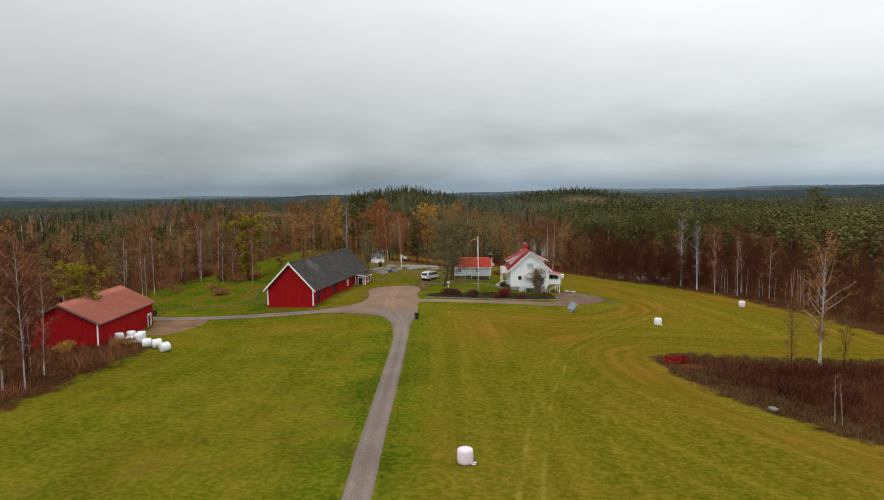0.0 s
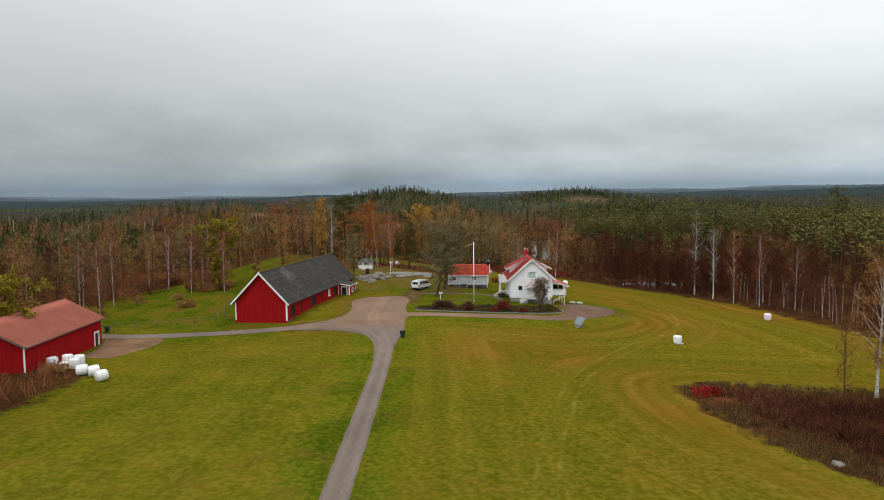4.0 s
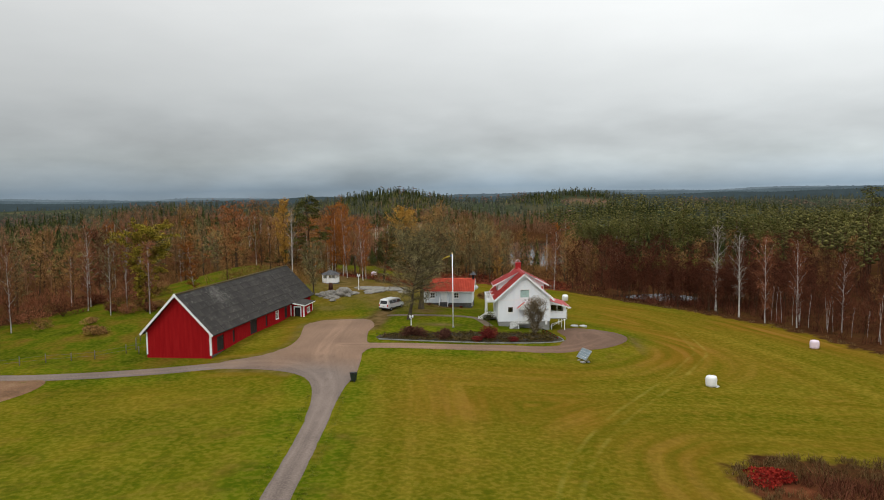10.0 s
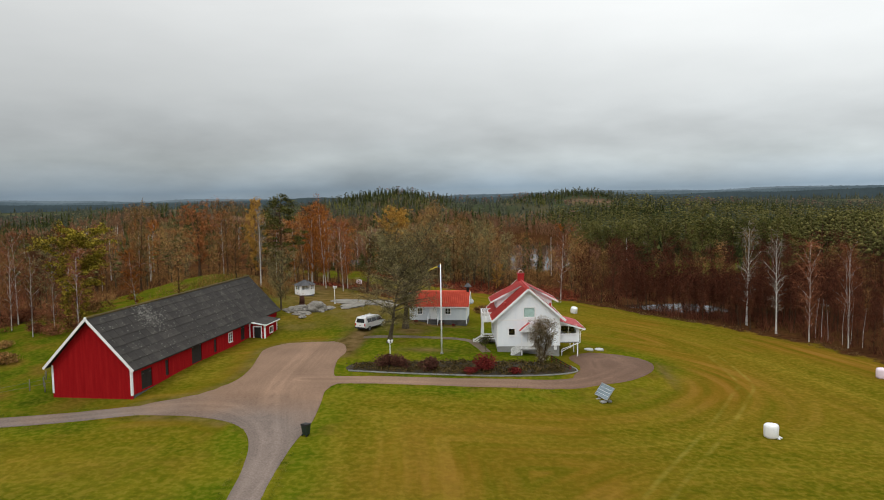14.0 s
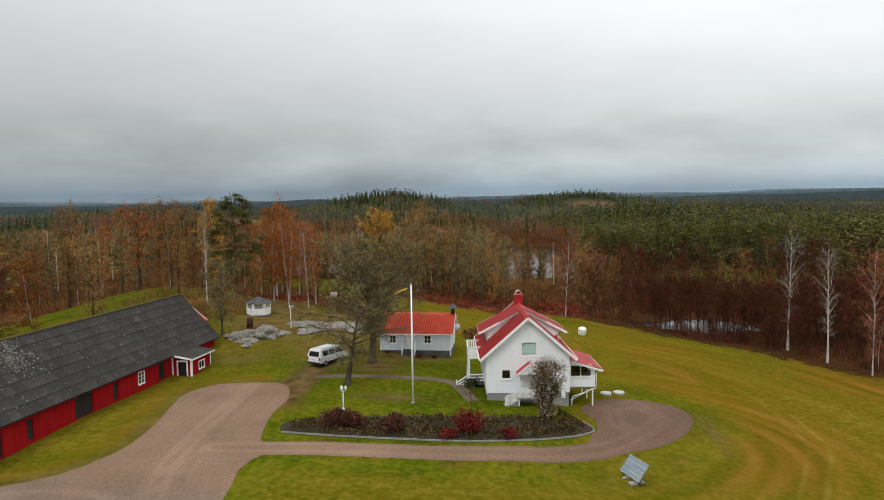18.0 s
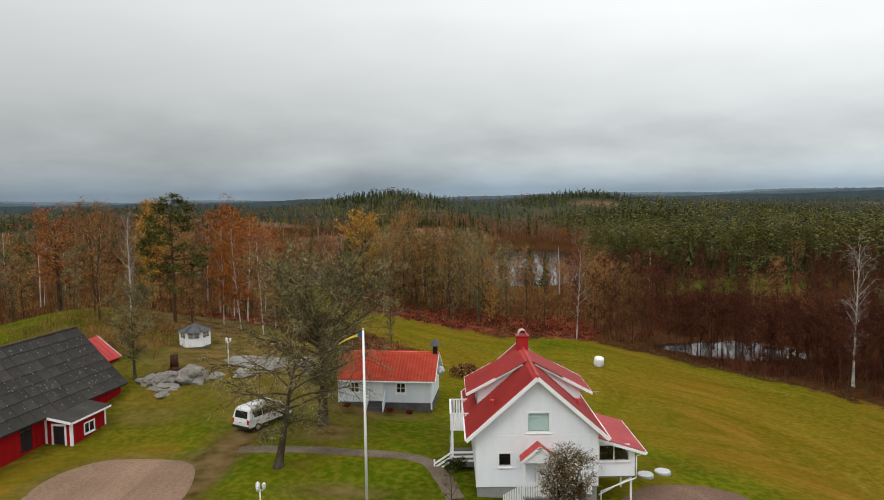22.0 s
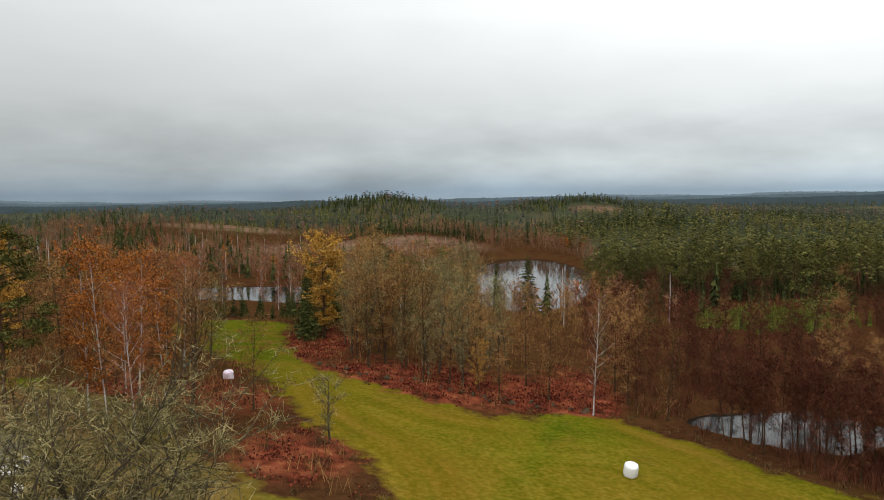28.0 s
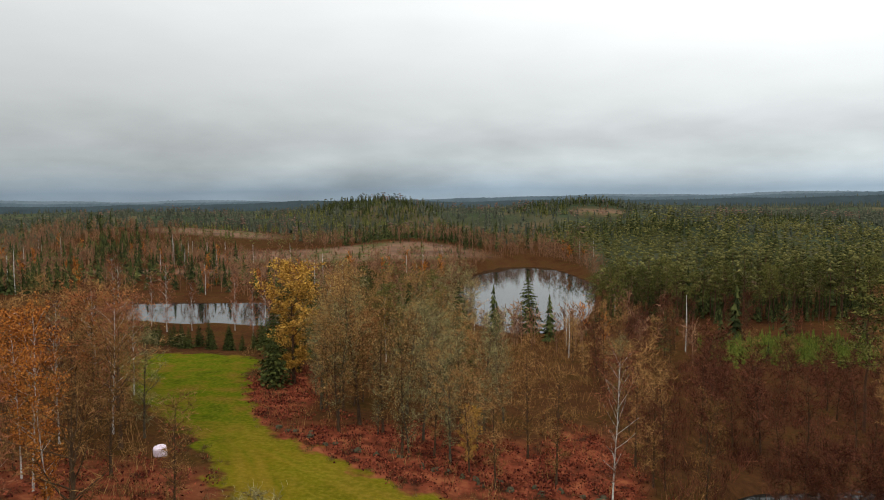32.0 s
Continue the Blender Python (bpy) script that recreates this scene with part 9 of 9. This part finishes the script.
for k, (x, y, r) in enumerate(((-63.6, 147.2, 1.7), (-60.4, 147.6, 1.5), (-67.6, 149.0, 1.5), (-64.5, 152.0, 2.2), (-76.5, 149.5, 2.4), (-79.5, 145.5, 2.2), (-72.0, 158.5, 2.3))):
    bush(x, y, r, r * 1.1, TWIG_RED, "red-brown leafless shrub on the slope behind the barn", 1000, 0.17, 50 + k)
for k, (x, y, r) in enumerate(((-80, 133, 2.2), (-74, 141, 1.8), (-83.5, 148, 2.6), (-81, 153, 2.4), (-76, 163, 2.6), (-70, 155, 2.0), (-68.5, 168, 2.4), (-75.5, 130, 1.7), (-66.5, 142, 1.3))):
    bush(x, y, r, r * 0.85, TWIG_BROWN, "low brown leafless shrub on the grassy slope", 900, 0.13, 70 + k)
bush(-66, 160, 2.4, 2.0, TWIG_BROWN, "brown leafless thicket behind the barn", 1300, 0.2, 41)
bush(-60, 150, 1.6, 1.4, TWIG_BROWN, "brown leafless bush on the slope", 900, 0.2, 42)
scatter("bed_plants", "faded green and brown bed plants", [fern(470 + i) for i in range(4)] + [brush(475 + i, 0.6, 12, 0.4, 0.03, 0.2) for i in range(3)],
        [(x, y, ground(x, y) + 0.1, erng.uniform(0.3, 0.85)) for x, y in ((erng.uniform(-20, 5), erng.uniform(136.3, 143)) for _ in range(1500)) if outline_distance(np.array([x]), np.array([y]), BED)[0] > 0.25], mat("faded_bed_plants", (0.032, 0.026, 0.009), (0.078, 0.057, 0.02), (0.145, 0.098, 0.038), scale=0.6, rough=0.9, bump=0, island=0.7, spec=0.02), "bed plants")


def rock(x, y, sx, sy, sz, seed, label, material=None, group=""):
    b = bmesh.new()
    bmesh.ops.create_icosphere(b, subdivisions=4 if sx > 1 else 3, radius=1.0)
    for v in b.verts:
        d = v.co.normalized()
        k = 1 + 0.35 * noise.noise(d * 1.3 + Vector((seed * 3.1, 0, 0))) + 0.18 * noise.noise(d * 3.2 + Vector((0, seed, 0))) + 0.07 * noise.noise(d * 8 + Vector((0, 0, seed)))
        v.co = Vector((d.x * sx * k, d.y * sy * k, d.z * sz * k))
    z = ground(x, y)
    for f in b.faces:
        f.smooth = False
    ob = part("boulder", b, material or ROCK, None)
    ob.matrix_basis = pose(x, y, z, 0, 0, seed * 47)
    return tagged(ob, label, "rock", group)


for k, (x, y, sx, sy, sz) in enumerate(((-36.2, 164.8, 1.2, 1.0, 0.6), (-35.0, 165.4, 1.5, 1.2, 0.8), (-32.7, 166.0, 1.9, 1.5, 1.35), (-34.2, 163.7, 1.4, 1.0, 0.4), (-31.0, 166.8, 1.3, 1.0, 0.4), (-33.6, 162.2, 1.0, 0.6, 0.22))):
    rock(x, y, sx, sy, sz, k + 1, "grey granite outcrop beside the barn", group="granite outcrop")
for k, (x, y, sx, sy, sz) in enumerate(((-29.2, 172.4, 3.8, 2.4, 0.3), (-25.6, 173.2, 3.8, 2.4, 0.3), (-27.4, 170.0, 3.0, 1.7, 0.22), (-22.4, 172.0, 2.6, 1.6, 0.25))):
    rock(x, y, sx, sy, sz, k + 11, "flat pale granite slab in the lawn", group="granite slabs")
MOSSROCK = mat("mossy_stone", (0.035, 0.034, 0.018), (0.07, 0.062, 0.036), (0.12, 0.105, 0.07), scale=1.2, fine=8, rough=0.95, bump=0.6, spec=0.04)
for k in range(26):
    t = k / 25
    x, y = -30 + 38 * t + erng.uniform(-1, 1), 225.5 - 14 * t + 5 * max(0, t - 0.7) / 0.3 + erng.uniform(-0.2, 2.4)
    rock(x, y, erng.uniform(0.25, 0.6), erng.uniform(0.25, 0.55), erng.uniform(0.25, 0.45), k + 21, "mossy grey boulder along the field edge", MOSSROCK, group="field edge boulders")
rock(25.4, 79.5, 0.55, 0.45, 0.28, 61, "pale boulder at the hollow's edge")

for x, y in ((8.45, 154.1), (9.95, 155.5)):
    b = thing("well_cover", pose(x, y, ground(x, y)), "round pale concrete well cover in the grass", "well cover", "well covers")
    part("ring", rod(bmesh.new(), (0, 0, -0.1), (0, 0, 0.12), 0.62, n=20), CONCRETE, b)
    part("lid", rod(bmesh.new(), (0, 0, 0.12), (0, 0, 0.2), 0.56, n=20), mat("pale_concrete", (0.42, 0.42, 0.40), (0.5, 0.5, 0.48), rough=0.9), b)


def fence(line, label, wires=(0.45, 0.9), gap=2.6):
    f = thing("fence", pose(0, 0, 0), label, "fence")
    pts = curve(line, gap)
    for i, (x, y) in enumerate(pts):
        z = ground(x, y)
        part("post", rod(bmesh.new(), (x, y, z - 0.3), (x + erng.uniform(-0.05, 0.05), y, z + erng.uniform(1.05, 1.25)), 0.06, 0.05, 6), POST, f)
        if i:
            xa, ya = pts[i - 1]
            for h in wires:
                part("wire", rod(bmesh.new(), (xa, ya, ground(xa, ya) + h), (x, y, z + h), 0.012, n=4), METAL, f)


fence([(-70, 121.6), (-66.3, 122.2), (-61, 124.4), (-55, 125.6), (-52, 127.8), (-49.5, 130)], "old wooden post and wire fence beside the road")
fence([(-50, 127.5), (-52.5, 131), (-54, 138)], "old post and rail fence behind the barn", (0.4, 0.75, 1.05), 2.0)


def low_roof():
    b = thing("outhouse", pose(-44.65, 166.6, -0.5), "low red outhouse with a faded red tin roof behind the barn", "outhouse")
    half, ridge, eave, length = 2.6, 3.6, 1.5, 2.8
    top = lambda x: ridge - 0.12 - (ridge - eave) / half * abs(x)
    for side, yy in (("front_wall", 0.15), ("back_wall", length - 0.35)):
        part(side, holed_wall(-2.2, 2.2, -0.9, top, [], yy, yy + 0.12, (0.0,)), RED_WALL, b)
    for x in (-2.32, 2.2):
        part("side_wall", cube(x, 0.15, -0.9, x + 0.12, length - 0.23, top(2.3)), RED_WALL, b)
    for sx in (-1, 1):
        bm = bmesh.new()
        hexa(bm, [(0, 0, ridge - 0.07), (sx * half, 0, eave - 0.07), (sx * half, length, eave - 0.07), (0, length, ridge - 0.07)], [(0, 0, ridge), (sx * half, 0, eave), (sx * half, length, eave), (0, length, ridge)])
        roof = part("roof", bm, HOUSE_ROOF, b, "faded red tin roof")
        for k in range(3):
            part("seam", plank(bmesh.new(), (0, 0.4 + k * 0.76, ridge + 0.01), (sx * half, 0.4 + k * 0.76, eave + 0.01), 0.03, 0.03), HOUSE_ROOF, roof)
        part("bargeboard", plank(bmesh.new(), (0, length + 0.03, ridge - 0.05), (sx * half, length + 0.03, eave - 0.05), 0.04, 0.2), WHITE, b, "white bargeboard")


def clothes_dryer():
    x, y = 5.6, 160.4
    d = thing("clothes_dryer", pose(x, y, ground(x, y), 0, 0, 15), "folding rotary clothes dryer on a steel pole", "clothes dryer")
    part("pole", rod(bmesh.new(), (0, 0, -0.1), (0, 0, 2.0), 0.025, n=6), STEEL, d)
    for k in range(4):
        c, q = math.cos(k * math.pi / 2), math.sin(k * math.pi / 2)
        arm = part("arm", rod(bmesh.new(), (0, 0, 1.5), (1.35 * c, 1.35 * q, 2.0), 0.03, n=5), WHITE, d)
        part("strut", rod(bmesh.new(), (0, 0, 1.9), (0.6 * c, 0.6 * q, 1.72), 0.012, n=4), STEEL, arm)
    for r in (0.45, 0.75, 1.05, 1.3):
        for k in range(4):
            a, b2 = k * math.pi / 2, (k + 1) * math.pi / 2
            z = 1.5 + 0.37 * r
            part("line", rod(bmesh.new(), (r * math.cos(a), r * math.sin(a), z), (r * math.cos(b2), r * math.sin(b2), z), 0.008, n=4), WHITE, d)


clothes_dryer()


def stump():
    x, y = -35.6, 168.2
    s = thing("tree_stump", pose(x, y, ground(x, y)), "tall red-brown tree stump beside the rocks", "tree stump")
    bm = bmesh.new()
    rod(bm, (0, 0, -0.2), (0, 0, 0.3), 0.62, 0.42, 10)
    rod(bm, (0, 0, 0.3), (0.03, 0, 1.5), 0.42, 0.38, 10)
    part("bole", bm, mat("red_brown_rotten_wood", (0.045, 0.022, 0.016), (0.075, 0.036, 0.026), (0.11, 0.055, 0.04), scale=2, fine=10, rough=0.95, stretch=(3, 3, 0.5), spec=0.03), s)


def cellar_rail():
    r = thing("cellar_rail", pose(3.2, 144.3, ground(3.2, 144.3), 0, 0, -48), "dark red wooden rail beside the cellar stair", "railing")
    for k in range(5):
        part("post", cube(k * 0.75 - 0.04, -0.04, -0.7 - 0.1 * k, k * 0.75 + 0.04, 0.04, 0.75 - 0.16 * k), RED_WALL, r)
    for h in (0.2, 0.45, 0.7):
        part("rail_board", plank(bmesh.new(), (-0.1, -0.06, h), (3.1, -0.06, h - 0.66), 0.03, 0.12), DARK_DOOR, r)


stump()
cellar_rail()
low_roof()
scatter("grass_tufts", "rough grass tufts along road edges", [brush(480 + i, 0.22, 14, 0.25, 0.035, 0.25) for i in range(4)],
        [(x, y, ground(x, y), erng.uniform(0.6, 1.3)) for line, off in ((MAIN_ROAD, 1.55), (BRANCH_ROAD, 1.5), (LOOP_ROAD, 1.5)) for (x0, y0), (x1, y1) in zip(line, line[1:]) for _ in range(3) for s in (-1, 1)
         for x, y in [((x0 + (x1 - x0) * erng.random()) + s * (y1 - y0) / max(0.1, math.hypot(x1 - x0, y1 - y0)) * (off + abs(erng.gauss(0, 0.3))), y0 + (y1 - y0) * erng.random() - s * (x1 - x0) / max(0.1, math.hypot(x1 - x0, y1 - y0)) * (off + abs(erng.gauss(0, 0.3))))]
         if y > 30 and outline_distance(np.array([x]), np.array([y]), YARD)[0] < -0.2 and outline_distance(np.array([x]), np.array([y]), TURNING)[0] < -0.2], TUFT, "grass tufts")
